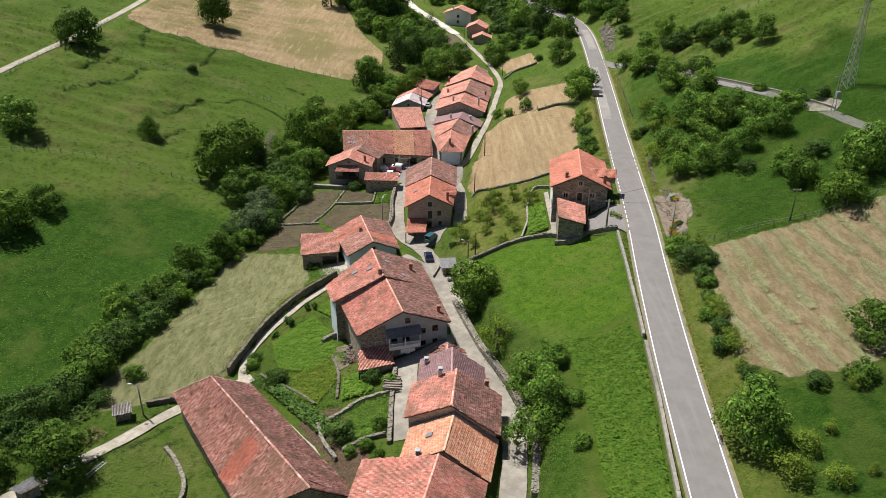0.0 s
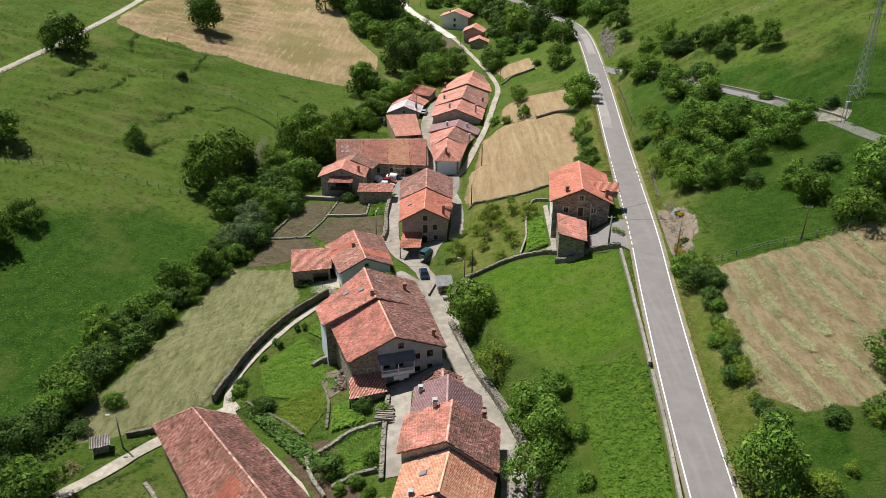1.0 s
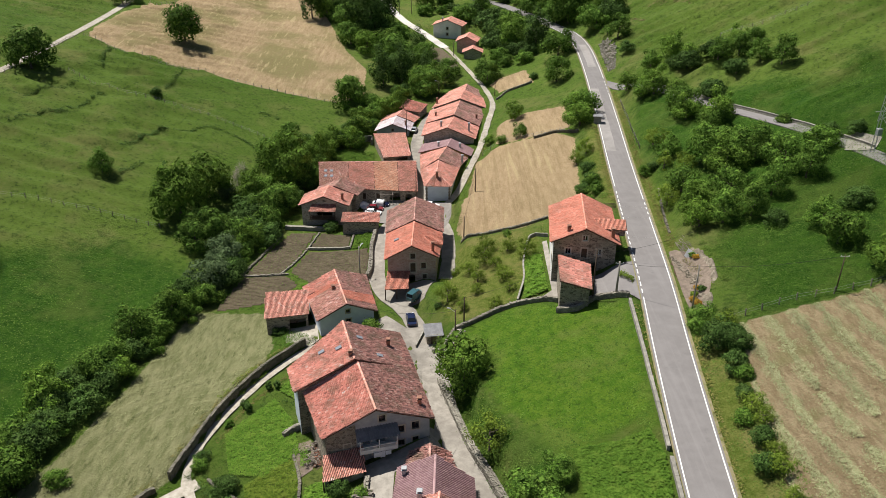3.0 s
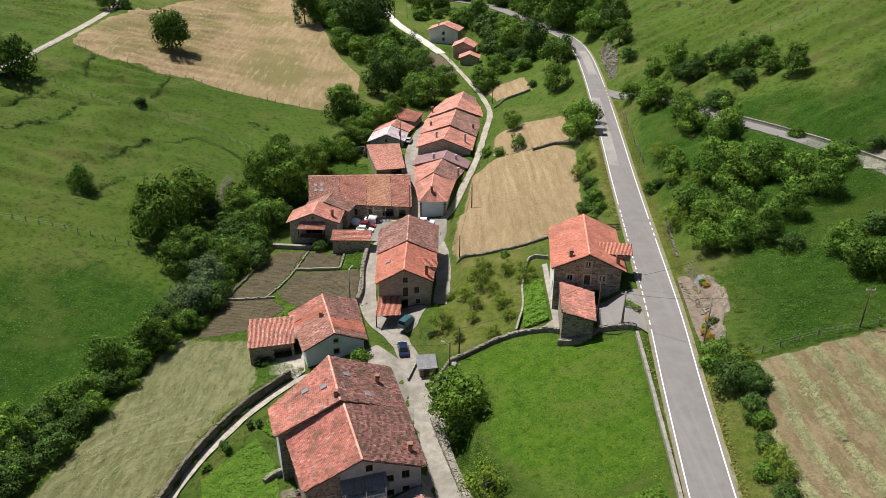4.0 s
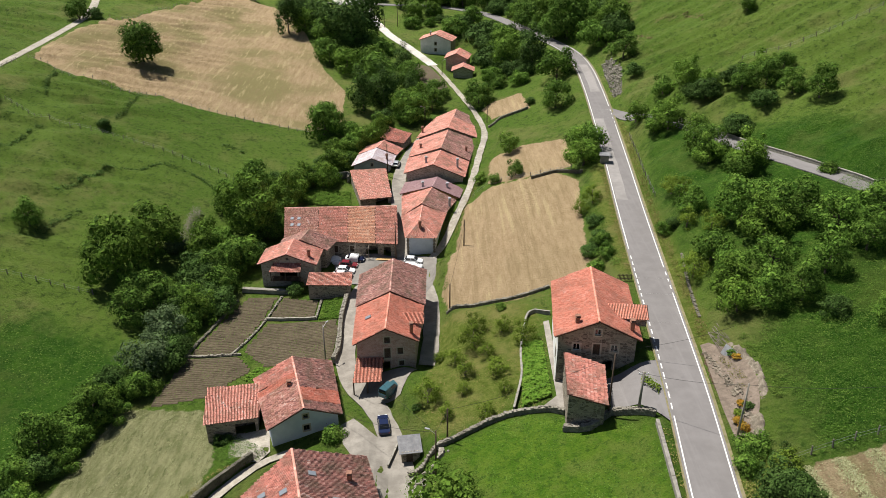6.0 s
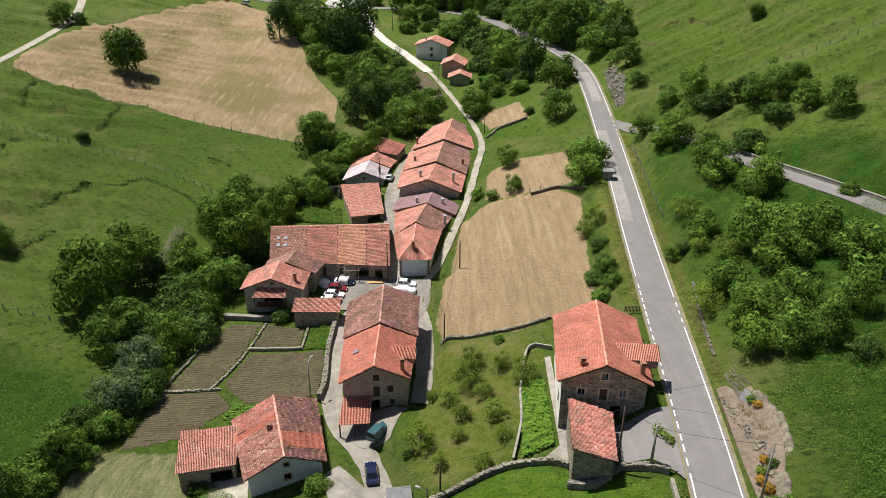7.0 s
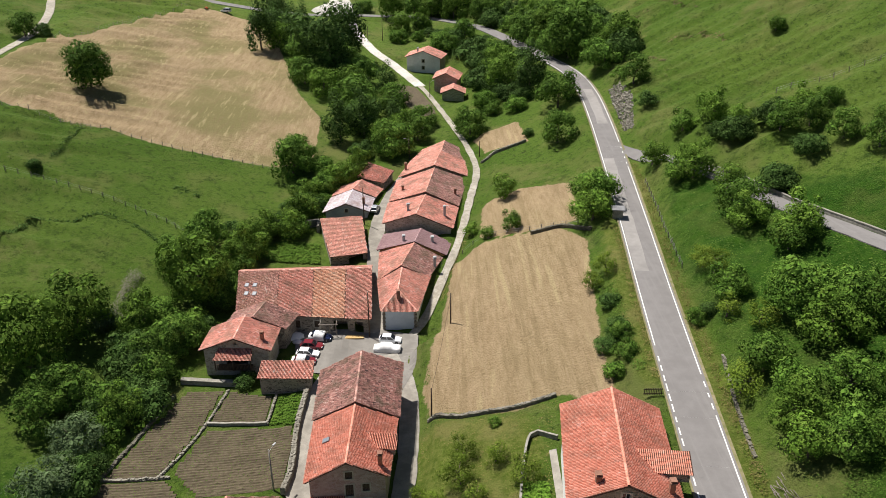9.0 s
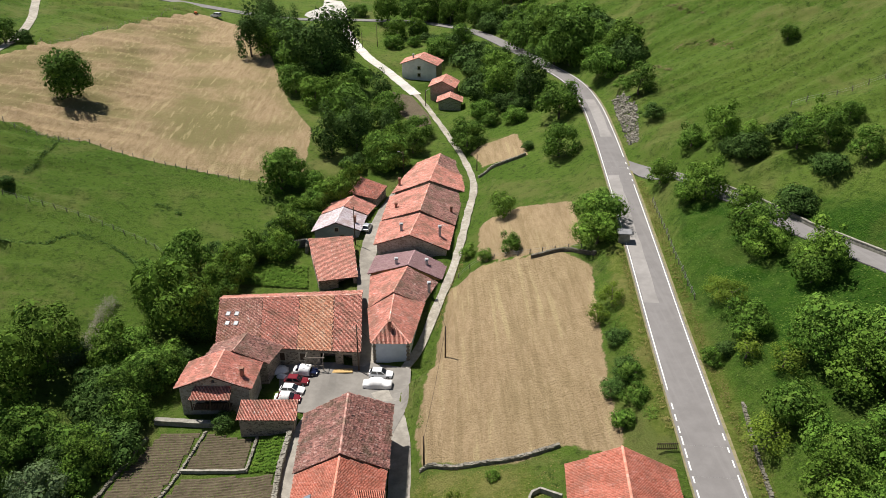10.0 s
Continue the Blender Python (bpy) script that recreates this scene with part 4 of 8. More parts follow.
def house(key, label, eave, ze, zr, tiles=("tile_old", "tile_old"), walls="stone", ridge=None, base=None, holes=None, inset=0.5, wear=1.0, hips=(False, False),
          surround="ashlar", col=0.22, sag=0.12, name="house", category="house"):
    """A pitched-roof house from its four eave corners (south-west, south-east, north-east, north-west), eave and ridge heights."""
    P = [Vector(p) for p in eave]
    zs = list(ze) if isinstance(ze, (tuple, list)) else [ze] * 4
    cx, cy = sum(p.x for p in P) / 4, sum(p.y for p in P) / 4
    base = min(ground_z(p.x, p.y) for p in P) - 0.8 if base is None else base
    ob = new(name)
    tagged(ob, label, category)
    E = [Vector((p.x, p.y, z)) for p, z in zip(P, zs)]
    R = [Vector((*ridge[0], zr)), Vector((*ridge[1], zr))] if ridge else [((E[0] + E[1]) / 2), ((E[2] + E[3]) / 2)]
    zr2 = zr if isinstance(zr, (tuple, list)) else (zr, zr)
    R[0].z, R[1].z = zr2
    seed = len(HOUSES) * 10 + 3
    cap = "tile_old" if tiles[0] == "tile_barn" else tiles[0] if isinstance(tiles[0], str) else tiles[0][0][1]
    west = [E[3], E[0], R[0], R[1]]
    east = [E[1], E[2], R[1], R[0]]
    s = []
    for i, (q, t) in enumerate(((west, tiles[0]), (east, tiles[1]))):
        s.append(slope(q, t if isinstance(t, list) else M[t], seed + i, ob, wear, sag=0.03 if isinstance(t, list) else sag, col=col))
    if hips[0]:
        slope([E[0], E[1], R[0], R[0]], M[tiles[0]], seed + 3, ob, wear, tri=True, sag=0.0, col=col)
        ridge_caps(E[0], R[0], M[cap], ob)
        ridge_caps(E[1], R[0], M[cap], ob)
    if hips[1]:
        slope([E[2], E[3], R[1], R[1]], M[tiles[0]], seed + 4, ob, wear, tri=True, sag=0.0, col=col)
        ridge_caps(E[2], R[1], M[cap], ob)
        ridge_caps(E[3], R[1], M[cap], ob)
    ridge_caps(R[0], R[1], M[cap], ob)
    # walls, set in under the eaves
    c = Vector((cx, cy, 0))
    W = []
    for i, p in enumerate(P):
        a, b = (P[i - 1] - p).normalized(), (P[(i + 1) % 4] - p).normalized()
        W.append(p + (a + b) * inset)
    names = "SENW"
    holes = holes or {}
    for i in range(4):
        p, q = W[i], W[(i + 1) % 4]
        u = (q - p).normalized()
        length = (q - p).length
        za, zb = zs[i], zs[(i + 1) % 4]
        gable = (i == 0 and not hips[0]) or (i == 2 and not hips[1])
        r = R[0] if i == 0 else R[1]
        half = max(1.0, (P[(i + 1) % 4] - P[i]).length / 2)
        rise = (r.z - (za + zb) / 2) / half if gable else 0.35
        za, zb = za + inset * rise - 0.17, zb + inset * rise - 0.17
        line = [(0, 0), (length, 0), (length, zb - base)]
        if gable:
            line.append((max(0.3, min(length - 0.3, (r.xy - p.xy).dot(u.xy))), r.z - 0.2 - base))
        line.append((0, za - base))
        mat = walls[names[i]] if isinstance(walls, dict) else walls
        cut = []
        for along, dz, w, h, kind in holes.get(names[i], []):
            x, zc = along * length, zs[i] + dz - base
            cut.append(((x - w / 2, zc - h / 2, x + w / 2, zc + h / 2), kind))
        o = (p.x, p.y, base)
        wall_face(ob, o, (u.x, u.y, 0), line, [k[0] for k in cut], M[mat])
        for hole, kind in cut:
            opening(ob, o, (u.x, u.y, 0), hole, kind, surround if kind in ("win", "door", "shut", "white") else None)
    HOUSES[key] = dict(ob=ob, west=west, east=east, R=R, E=E, W=W, base=base)
    return ob


def lean_to(label, low, high, zl, zh, tile="tile_old", wall="stone", base=None, wear=1.0, name="shed", category="shed", holes=None, posts=False):
    """A building under a single slope: low edge (two ends), high edge (above the second and the first)."""
    q = [Vector((*low[0], zl)), Vector((*low[1], zl)), Vector((*high[0], zh)), Vector((*high[1], zh))]
    ob = new(name)
    tagged(ob, label, category)
    slope(q, M[tile], int(abs(low[0][0] * 13)) + 5, ob, wear)
    base = min(ground_z(p.x, p.y) for p in q) - 0.6 if base is None else base
    c = sum(q, Vector()) / 4
    w = [p + (c - p).normalized() * 0.45 for p in q]
    holes = holes or {}
    for i in range(4):
        if posts and i == 0:
            continue
        a, b = w[i], w[(i + 1) % 4]
        u = Vector((b.x - a.x, b.y - a.y, 0))
        length = u.length
        u.normalize()
        cut = []
        for along, zc, ww, hh, kind in holes.get(i, []):
            cut.append(((along * length - ww / 2, zc - hh / 2, along * length + ww / 2, zc + hh / 2), kind))
        wall_face(ob, (a.x, a.y, base), u, [(0, 0), (length, 0), (length, b.z - 0.2 - base), (0, a.z - 0.2 - base)], [k[0] for k in cut], M[wall])
        for hole, kind in cut:
            opening(ob, (a.x, a.y, base), u, hole, kind, None)
    if posts:
        for k in (0.02, 0.5, 0.98):
            p = w[0].lerp(w[1], k)
            under("post", Kit().tube((p.x, p.y, base), (p.x, p.y, p.z - 0.15), 0.12, 0.11).mesh("post", M["wood_dark"]), ob)
    HOUSES[label] = dict(ob=ob, quad=q, base=base)
    return ob


# farmhouse beside the road
house("road_house", "stone farmhouse with orange tiled roof beside the road", [(24.4, 135.4), (35.9, 134.2), (37.7, 150.2), (26.3, 151.2)], 23.0, 25.7, ("tile_new", "tile_new"),
      {"S": "stone", "E": "stone", "N": "stone", "W": "render_white"}, base=15.0, wear=0.5,
      holes={"S": [(0.50, 0.75, 0.85, 0.95, "white"), (0.24, -1.75, 0.95, 1.1, "white"), (0.50, -2.0, 0.95, 1.75, "door"), (0.73, -1.75, 0.95, 1.1, "white"), (0.66, -4.7, 1.3, 2.0, "dark")],
             "W": [(0.3, -1.9, 0.9, 1.1, "white"), (0.7, -1.9, 0.9, 1.1, "white"), (0.8, -4.9, 1.2, 2.0, "door")], "E": [(0.3, -1.5, 0.9, 1.1, "win"), (0.6, -1.5, 0.9, 1.1, "win")]})
lean_to("stone outbuilding with mossy clay tile roof beside the farmhouse", [(29.5, 124.3), (30.8, 133.0)], [(25.6, 134.8), (24.6, 125.4)], 20.0, 21.0, "tile_mid", "stone", 14.6)
# tall house in the middle of the village
house("tall_house", "tall pinkish stone village house with tiled roof", [(-5.1, 149.8), (5.3, 150.8), (6.0, 162.0), (-5.4, 161.5)], 12.3, 15.0, ("tile_new", "tile_new"), "stone_pink", base=4.6, wear=0.7,
      holes={"S": [(0.52, 0.3, 0.9, 1.1, "shut"), (0.52, -2.2, 1.0, 1.9, "shut"), (0.74, -1.9, 0.9, 1.2, "shut"), (0.76, -4.3, 0.8, 1.0, "shut"), (0.50, -4.9, 1.2, 2.2, "dark")]})
house("old_house", "old stone house with mossy brown tiled roof", [(-5.6, 161.7), (6.2, 162.2), (6.4, 175.3), (-5.9, 173.5)], 12.4, 15.3, ("tile_old", "tile_old"), "stone_pink", base=4.6, wear=1.6)
# pale blue gabled house and its annex
house("blue_house", "pale blue rendered house with clay tile roof", [(-16.3, 135.1), (-6.0, 138.6), (-9.3, 152.5), (-20.9, 147.7)], 7.5, 10.0, ([(0.3, "tile_mid"), (0.42, "tile_new"), (1.0, "tile_barn")], [(0.16, "tile_old"), (0.40, "tile_new"), (1.0, "tile_old")]), "render_blue", base=3.2,
      holes={"S": [(0.52, 0.75, 0.7, 0.7, "win"), (0.52, -1.4, 0.9, 1.0, "win")], "W": [(0.3, -1.3, 0.9, 1.0, "win")]})
lean_to("low annex with clay tile roof beside the blue house", [(-26.6, 137.9), (-18.6, 139.6)], [(-19.6, 146.0), (-27.6, 144.8)], 6.3, 7.9, "tile_mid", "stone", 2.3, holes={0: [(0.75, 2.0, 3.0, 2.2, "dark")]})
# large house with the balcony
house("balcony_house", "large stone house with balcony and old tiled roof", [(-10.1, 98.7), (4.6, 103.0), (1.2, 116.0), (-14.4, 109.5)], 11.8, 15.3, ("tile_mid", "tile_old"),
      {"S": "render_grey", "E": "stone_pale", "N": "stone", "W": "stone"}, ridge=[(-3.0, 100.4), (-6.9, 112.6)], base=4.4,
      holes={"S": [(0.54, 1.3, 0.9, 1.0, "win"), (0.20, -2.4, 0.9, 0.8, "shut"), (0.38, -1.7, 1.0, 1.9, "dark"), (0.52, -1.7, 1.2, 1.9, "dark"), (0.72, -1.1, 0.9, 1.1, "win"), (0.86, -0.9, 1.0, 1.2, "win"), (0.72, -3.5, 0.9, 1.0, "win"), (0.86, -3.4, 0.9, 1.0, "win"), (0.56, -4.9, 1.2, 2.0, "door")]})
house("balcony_house_wing", "north wing of the large house under patched clay tiles", [(-15.3, 107.9), (1.7, 114.9), (-1.2, 125.3), (-17.4, 114.2)], (12.5, 11.5, 11.3, 12.2), 15.9, ("tile_mid", "tile_old"),
      {"S": "stone", "E": "stone_pale", "N": "stone", "W": "render_blue"}, ridge=[(-6.9, 111.2), (-9.8, 121.6)], base=3.8)
# row at the southern end
house("row_south", "stone house with orange and brown tiled roof", [(-1.9, 81.0), (11.0, 77.4), (11.8, 86.2), (-1.1, 88.8)], 10.0, 13.6, ("tile_mid", "tile_old"), "stone_pale", base=5.4)
house("row_orange", "low house under pale orange tiles", [(-2.2, 73.6), (9.3, 70.2), (10.9, 78.2), (-1.0, 80.6)], 8.7, 12.2, ("tile_orange", "tile_orange"), "stone_pale", base=5.0, wear=0.4)
house("row_last", "old stone house with weathered tile roof", [(-8.9, 62.0), (7.0, 60.5), (9.0, 70.4), (-7.0, 74.4)], 8.5, 12.0, ("tile_mid", "tile_mid"), "stone", ridge=[(0.6, 61.0), (2.9, 71.5)], base=4.2)
house("row_purple", "house under a purple brown profiled roof", [(-0.5, 88.6), (9.8, 87.6), (9.7, 95.0), (0.0, 97.0)], 8.6, 11.6, ("tile_purple", "tile_purple"), "render_grey", base=5.4, wear=0.05, sag=0.02, col=0.3)
# great barn
house("great_barn", "long stone barn with sagging weathered tile roof", [(-21.0, 66.5), (-7.0, 69.3), (-26.4, 92.8), (-37.6, 90.6)], 6.6, 10.6, ("tile_barn", "tile_old"), "stone",
      ridge=[(-12.6, 67.0), (-31.0, 89.4)], base=0.8, wear=0.9, hips=(False, True), sag=0.3)
up = Vector((0, 0, 0.10))
tiles_on([Vector((-25.9, 73.2, 6.6)) + up, Vector((-23.6, 70.9, 6.6)) + up, Vector((-20.1, 75.0, 9.9)) + up, Vector((-22.5, 77.2, 9.9)) + up], M["tile_new"], 501, HOUSES["great_barn"]["ob"], 0.2, sag=-0.1)
# long barn on the square: its ridge runs east and west
house("long_barn", "long barn with patched clay tile roof on the square", [(0.3, 193.8), (-0.9, 214.8), (-27.4, 213.2), (-24.7, 196.4)], 8.9, 11.6, ([(0.30, "tile_barn"), (0.56, "tile_mid"), (0.80, "tile_orange"), (1.0, "tile_mid")], "tile_mid"), "stone",
      ridge=[(-0.5, 208.6), (-26.3, 207.6)], base=4.2, wear=1.3,
      holes={"W": [(0.30, -2.3, 2.2, 2.6, "dark"), (0.45, -2.0, 1.0, 1.6, "shut"), (0.60, -1.8, 1.0, 1.4, "shut"), (0.78, -2.2, 2.6, 2.6, "dark"), (0.92, -2.2, 1.6, 2.4, "dark")]})
# house with the little balcony roof
house("west_house", "stone house with a small covered balcony", [(-27.7, 183.7), (-15.9, 183.3), (-15.5, 190.6), (-27.3, 191.0)], 9.4, 11.7, ("tile_mid", "tile_mid"), "stone_pale", base=3.4, wear=0.8,
      holes={"S": [(0.5, 1.1, 0.5, 0.5, "dark"), (0.5, -2.0, 3.6, 2.0, "dark")]})
house("west_house_back", "older back part of the stone house with mossy roof", [(-25.6, 190.8), (-14.6, 190.4), (-13.0, 195.6), (-24.6, 196.2)], 9.2, 11.6, ("tile_old", "tile_old"), "stone", base=3.8, wear=1.8)
lean_to("low stone shed with tiled roof above the plots", [(-17.3, 178.3), (-8.3, 178.0)], [(-8.4, 181.9), (-17.1, 182.0)], 7.6, 8.4, "tile_mid", "stone", 3.6)
# white house at the square and the row behind
house("white_house", "white house with hipped tile roof on the square", [(1.9, 195.1), (8.5, 194.9), (10.9, 208.5), (0.7, 206.5)], 9.8, 12.2, ("tile_mid", "tile_mid"), {"S": "render_blue", "E": "render_white", "N": "stone", "W": "render_white"},
      ridge=[(4.9, 198.6), (5.4, 207.5)], base=4.6, hips=(True, False))
house("row_middle", "terraced house with patched tile roof", [(0.8, 206.6), (10.6, 208.0), (13.4, 216.0), (0.4, 219.0)], 9.9, 12.6, ("tile_mid", "tile_old"), "stone_pink", ridge=[(5.2, 207.5), (7.6, 217.5)], base=5.4)
house("ochre_house", "ochre house under grey brown roof", [(-0.2, 218.8), (14.2, 216.2), (15.4, 222.2), (1.0, 226.6)], 10.4, 12.7, ("tile_purple", "tile_purple"), "render_ochre", ridge=[(7.7, 218.0), (9.0, 224.4)], base=7.0, wear=0.3)
house("row_gable", "stone terraced house with red tiled roof", [(0.6, 227.4), (15.8, 224.5), (17.4, 236.0), (1.4, 239.0)], 12.6, 15.6, ("tile_mid", "tile_mid"), "stone_pale", ridge=[(7.9, 225.6), (10.0, 236.6)], base=7.6)
house("row_upper", "stone terraced house with brown tiled roof", [(1.6, 239.1), (17.5, 236.1), (20.2, 253.6), (3.0, 252.8)], 12.9, 16.2, ("tile_mid", "tile_old"), "stone_pale", ridge=[(10.0, 236.8), (12.2, 252.6)], base=8.6)
house("row_end", "last stone house of the terrace with red tiles", [(3.4, 253.2), (20.3, 253.8), (21.3, 264.0), (6.4, 265.8)], 13.6, 16.6, ("tile_mid", "tile_mid"), "stone", ridge=[(12.2, 253.6), (14.0, 264.8)], base=9.6)
house("row_far", "old stone house at the far end of the terrace", [(6.6, 266.0), (21.2, 264.2), (20.8, 273.6), (9.4, 274.6)], 13.6, 16.3, ("tile_mid", "tile_old"), "stone", ridge=[(14.1, 265.0), (15.2, 274.0)], base=10.6)
lean_to("open sided barn with clean red tile roof", [(-10.0, 217.7), (-2.2, 219.6)], [(-4.4, 234.0), (-13.8, 232.6)], 9.4, 11.6, "tile_mid", "stone", 6.0, wear=0.6, name="barn", category="barn", holes={0: [(0.7, 1.9, 3.0, 2.4, "dark")]})
house("pale_roof_house", "grey house with lichen whitened roof", [(-13.8, 237.8), (-3.2, 238.2), (-2.4, 246.4), (-12.8, 247.0)], 10.8, 12.9, ("tile_pale", "tile_pale"), "render_grey", base=7.6,
      holes={"S": [(0.5, 0.2, 0.7, 0.9, "win"), (0.62, -1.6, 0.8, 0.9, "win")]})
house("red_shed", "small house with red tile roof", [(-12.8, 247.2), (-2.2, 246.6), (-0.6, 252.0), (-11.0, 254.0)], 11.0, 13.1, ("tile_mid", "tile_mid"), "stone", base=8.4)
lean_to("small barn with tiled roof behind the lane", [(-7.5, 256.6), (-0.3, 252.4)], [(2.0, 258.0), (-5.0, 264.5)], 12.4, 13.6, "tile_mid", "stone", 9.0)
# far farm
house("far_house", "distant rendered house with orange roof", [(2.8, 348.5), (15.6, 345.0), (18.0, 354.0), (4.6, 358.0)], 23.6, 26.0, ("tile_mid", "tile_mid"), {"S": "render_white", "E": "stone_pink", "N": "stone", "W": "render_white"}, base=17.0, wear=0.4,
      holes={"S": [(0.5, -1.2, 0.9, 1.1, "win"), (0.5, -3.6, 0.9, 1.1, "win")]})
house("far_barn", "distant pink rendered barn with orange roof", [(12.5, 328.0), (21.0, 326.0), (23.0, 336.0), (14.0, 338.0)], 20.6, 22.6, ("tile_mid", "tile_mid"), "stone_pink", base=14.6, wear=0.4)
house("far_shed", "small distant stone shed with orange roof", [(15.0, 319.0), (23.0, 318.5), (23.5, 325.5), (15.5, 326.0)], 17.9, 19.5, ("tile_mid", "tile_mid"), "stone_pale", base=13.6, wear=0.4)
WEST_TREES = [
    (-51.0, 79.5, 4.4, "b"), (-59.6, 88.2, 3.8, "s"), (-51.4, 94.6, 1.6, "s"), (-56.8, 95.0, 3.3, "s"), (-55.8, 100.7, 4.0, "s"), (-48.6, 101.6, 1.7, "s"),
    (-54.0, 110.9, 2.7, "s"), (-51.4, 117.2, 3.2, "s"), (-50.2, 125.3, 2.6, "s"), (-49.1, 132.2, 2.7, "s"), (-48.3, 140.7, 3.3, "s"), (-88.3, 141.5, 4.8, "b"),
    (-85.9, 151.2, 3.1, "b"), (-46.0, 152.1, 3.0, "s"), (-48.9, 171.2, 3.5, "b"), (-46.8, 176.0, 4.2, "b"), (-104.0, 180.8, 4.6, "b"), (-55.4, 182.4, 6.5, "b"),
    (-76.8, 193.1, 3.0, "b"), (-51.5, 193.2, 6.1, "b"), (-47.9, 195.4, 2.4, "w"), (-78.9, 241.0, 1.6, "s"), (-114.2, 241.7, 6.3, "b"), (-83.9, 288.8, 6.3, "b"),
    (-119.4, 327.8, 4.3, "b"), (-114.3, 330.3, 2.6, "s"),
]
NORTH_TREES = [
    (-23.7, 259.0, 4.9, "b"), (-17.1, 263.0, 2.9, "s"), (-23.4, 264.1, 4.4, "b"), (1.2, 274.0, 5.2, "b"), (7.9, 282.2, 3.8, "b"), (22.7, 282.2, 4.4, "b"),
    (-9.7, 287.7, 2.8, "b"), (-10.5, 300.2, 6.5, "b"), (0.2, 300.8, 4.1, "b"), (28.1, 316.7, 5.5, "s"), (-29.2, 321.3, 4.5, "b"), (-22.2, 330.6, 8.1, "t"),
    (27.8, 342.8, 6.9, "s"), (-48.2, 349.5, 5.7, "t"), (-17.7, 354.6, 6.3, "t"), (-42.9, 355.5, 5.1, "b"), (17.6, 365.2, 5.7, "s"), (21.2, 378.7, 4.1, "s"),
    (-0.8, 382.5, 3.7, "s"), (9.1, 397.2, 3.9, "s"), (22.3, 410.3, 5.5, "b"), (12.7, 414.7, 5.6, "b"), (5.5, 415.1, 5.1, "b"), (-4.3, 416.7, 5.7, "b"),
    (-17.2, 425.9, 3.7, "s"),
]
STREAM_TREES = [
    (-23.9, 99.3, 1.5, "s"), (-29.1, 105.5, 1.2, "s"), (-23.8, 138.1, 1.2, "s"), (-41.7, 157.9, 4.1, "w"), (-41.3, 166.0, 3.7, "w"), (-40.4, 173.7, 4.0, "s"),
    (-34.3, 176.2, 3.8, "s"), (-20.2, 181.5, 2.0, "s"), (-38.5, 183.4, 4.3, "s"), (-40.8, 186.5, 3.9, "s"), (-31.6, 192.8, 3.1, "b"), (-41.2, 194.2, 3.9, "b"),
    (-32.1, 194.8, 2.6, "b"), (-40.1, 198.5, 3.9, "s"), (-33.4, 205.4, 6.4, "b"), (-39.6, 215.2, 4.7, "b"), (-29.5, 217.7, 3.1, "b"), (-37.0, 223.8, 4.2, "b"),
    (-26.8, 226.1, 2.7, "s"), (-32.9, 229.7, 2.5, "s"), (-24.6, 233.4, 2.6, "s"), (-21.9, 239.7, 2.6, "s"), (-17.3, 243.5, 2.9, "s"), (-15.1, 252.5, 3.3, "s"),
]
VILLAGE_TREES = [
    (42.0, 61.6, 1.8, "o"), (39.6, 68.2, 4.0, "b"), (21.0, 72.8, 1.2, "s"), (-5.3, 77.7, 0.8, "s"), (16.4, 77.6, 3.2, "b"), (17.6, 81.6, 3.3, "b"),
    (21.5, 80.8, 1.3, "s"), (-11.1, 83.6, 1.5, "s"), (42.0, 85.6, 1.6, "s"), (16.2, 87.2, 3.6, "b"), (19.8, 90.2, 2.0, "b"), (42.6, 93.6, 1.3, "s"),
    (-4.8, 93.7, 1.3, "s"), (12.1, 100.2, 2.9, "o"), (43.1, 113.6, 1.4, "s"), (9.2, 115.5, 4.2, "b"), (15.0, 132.6, 1.2, "o"), (9.5, 134.6, 1.3, "o"),
    (-6.9, 135.6, 1.6, "s"), (5.1, 138.6, 0.7, "s"), (6.9, 139.3, 2.3, "o"), (12.6, 143.4, 1.6, "o"), (16.2, 147.0, 1.3, "o"), (11.2, 147.6, 1.4, "o"), (19.0, 152.6, 1.6, "o"), (14.8, 155.2, 2.0, "o"), (12.2, 139.0, 1.2, "o"), (17.9, 136.6, 1.0, "o"), (17.4, 141.6, 1.6, "o"), (22.1, 148.3, 2.1, "o"), (14.2, 150.2, 2.3, "o"),
]
GARDEN_TREES = [
    (8.9, 152.0, 1.1, "o"), (19.4, 160.0, 0.8, "b"), (36.1, 163.1, 1.5, "s"), (38.2, 166.1, 1.7, "s"), (36.2, 169.7, 1.8, "s"), (38.6, 171.0, 1.8, "s"),
    (38.3, 172.3, 1.7, "s"), (38.9, 180.0, 1.6, "s"), (37.7, 186.7, 1.6, "o"), (40.4, 189.6, 2.1, "o"), (42.3, 210.2, 3.9, "b"), (43.2, 215.1, 4.6, "b"),
    (22.9, 218.8, 1.3, "b"), (27.9, 219.0, 1.9, "b"), (20.0, 223.6, 1.5, "b"), (28.0, 235.5, 2.4, "b"),
]
HILL_SOUTH_TREES = [
    (46.1, 60.2, 1.4, "o"), (44.7, 65.3, 1.6, "o"), (55.0, 74.5, 1.8, "s"), (50.2, 75.2, 1.4, "s"), (59.6, 81.9, 2.9, "b"), (44.5, 102.9, 1.7, "s"),
    (46.0, 106.6, 1.9, "s"), (44.3, 108.4, 2.4, "s"), (45.5, 111.5, 1.7, "s"), (70.3, 114.7, 3.6, "b"), (44.4, 115.6, 2.0, "s"), (76.9, 122.0, 4.3, "b"),
    (66.8, 124.3, 2.7, "b"),
]
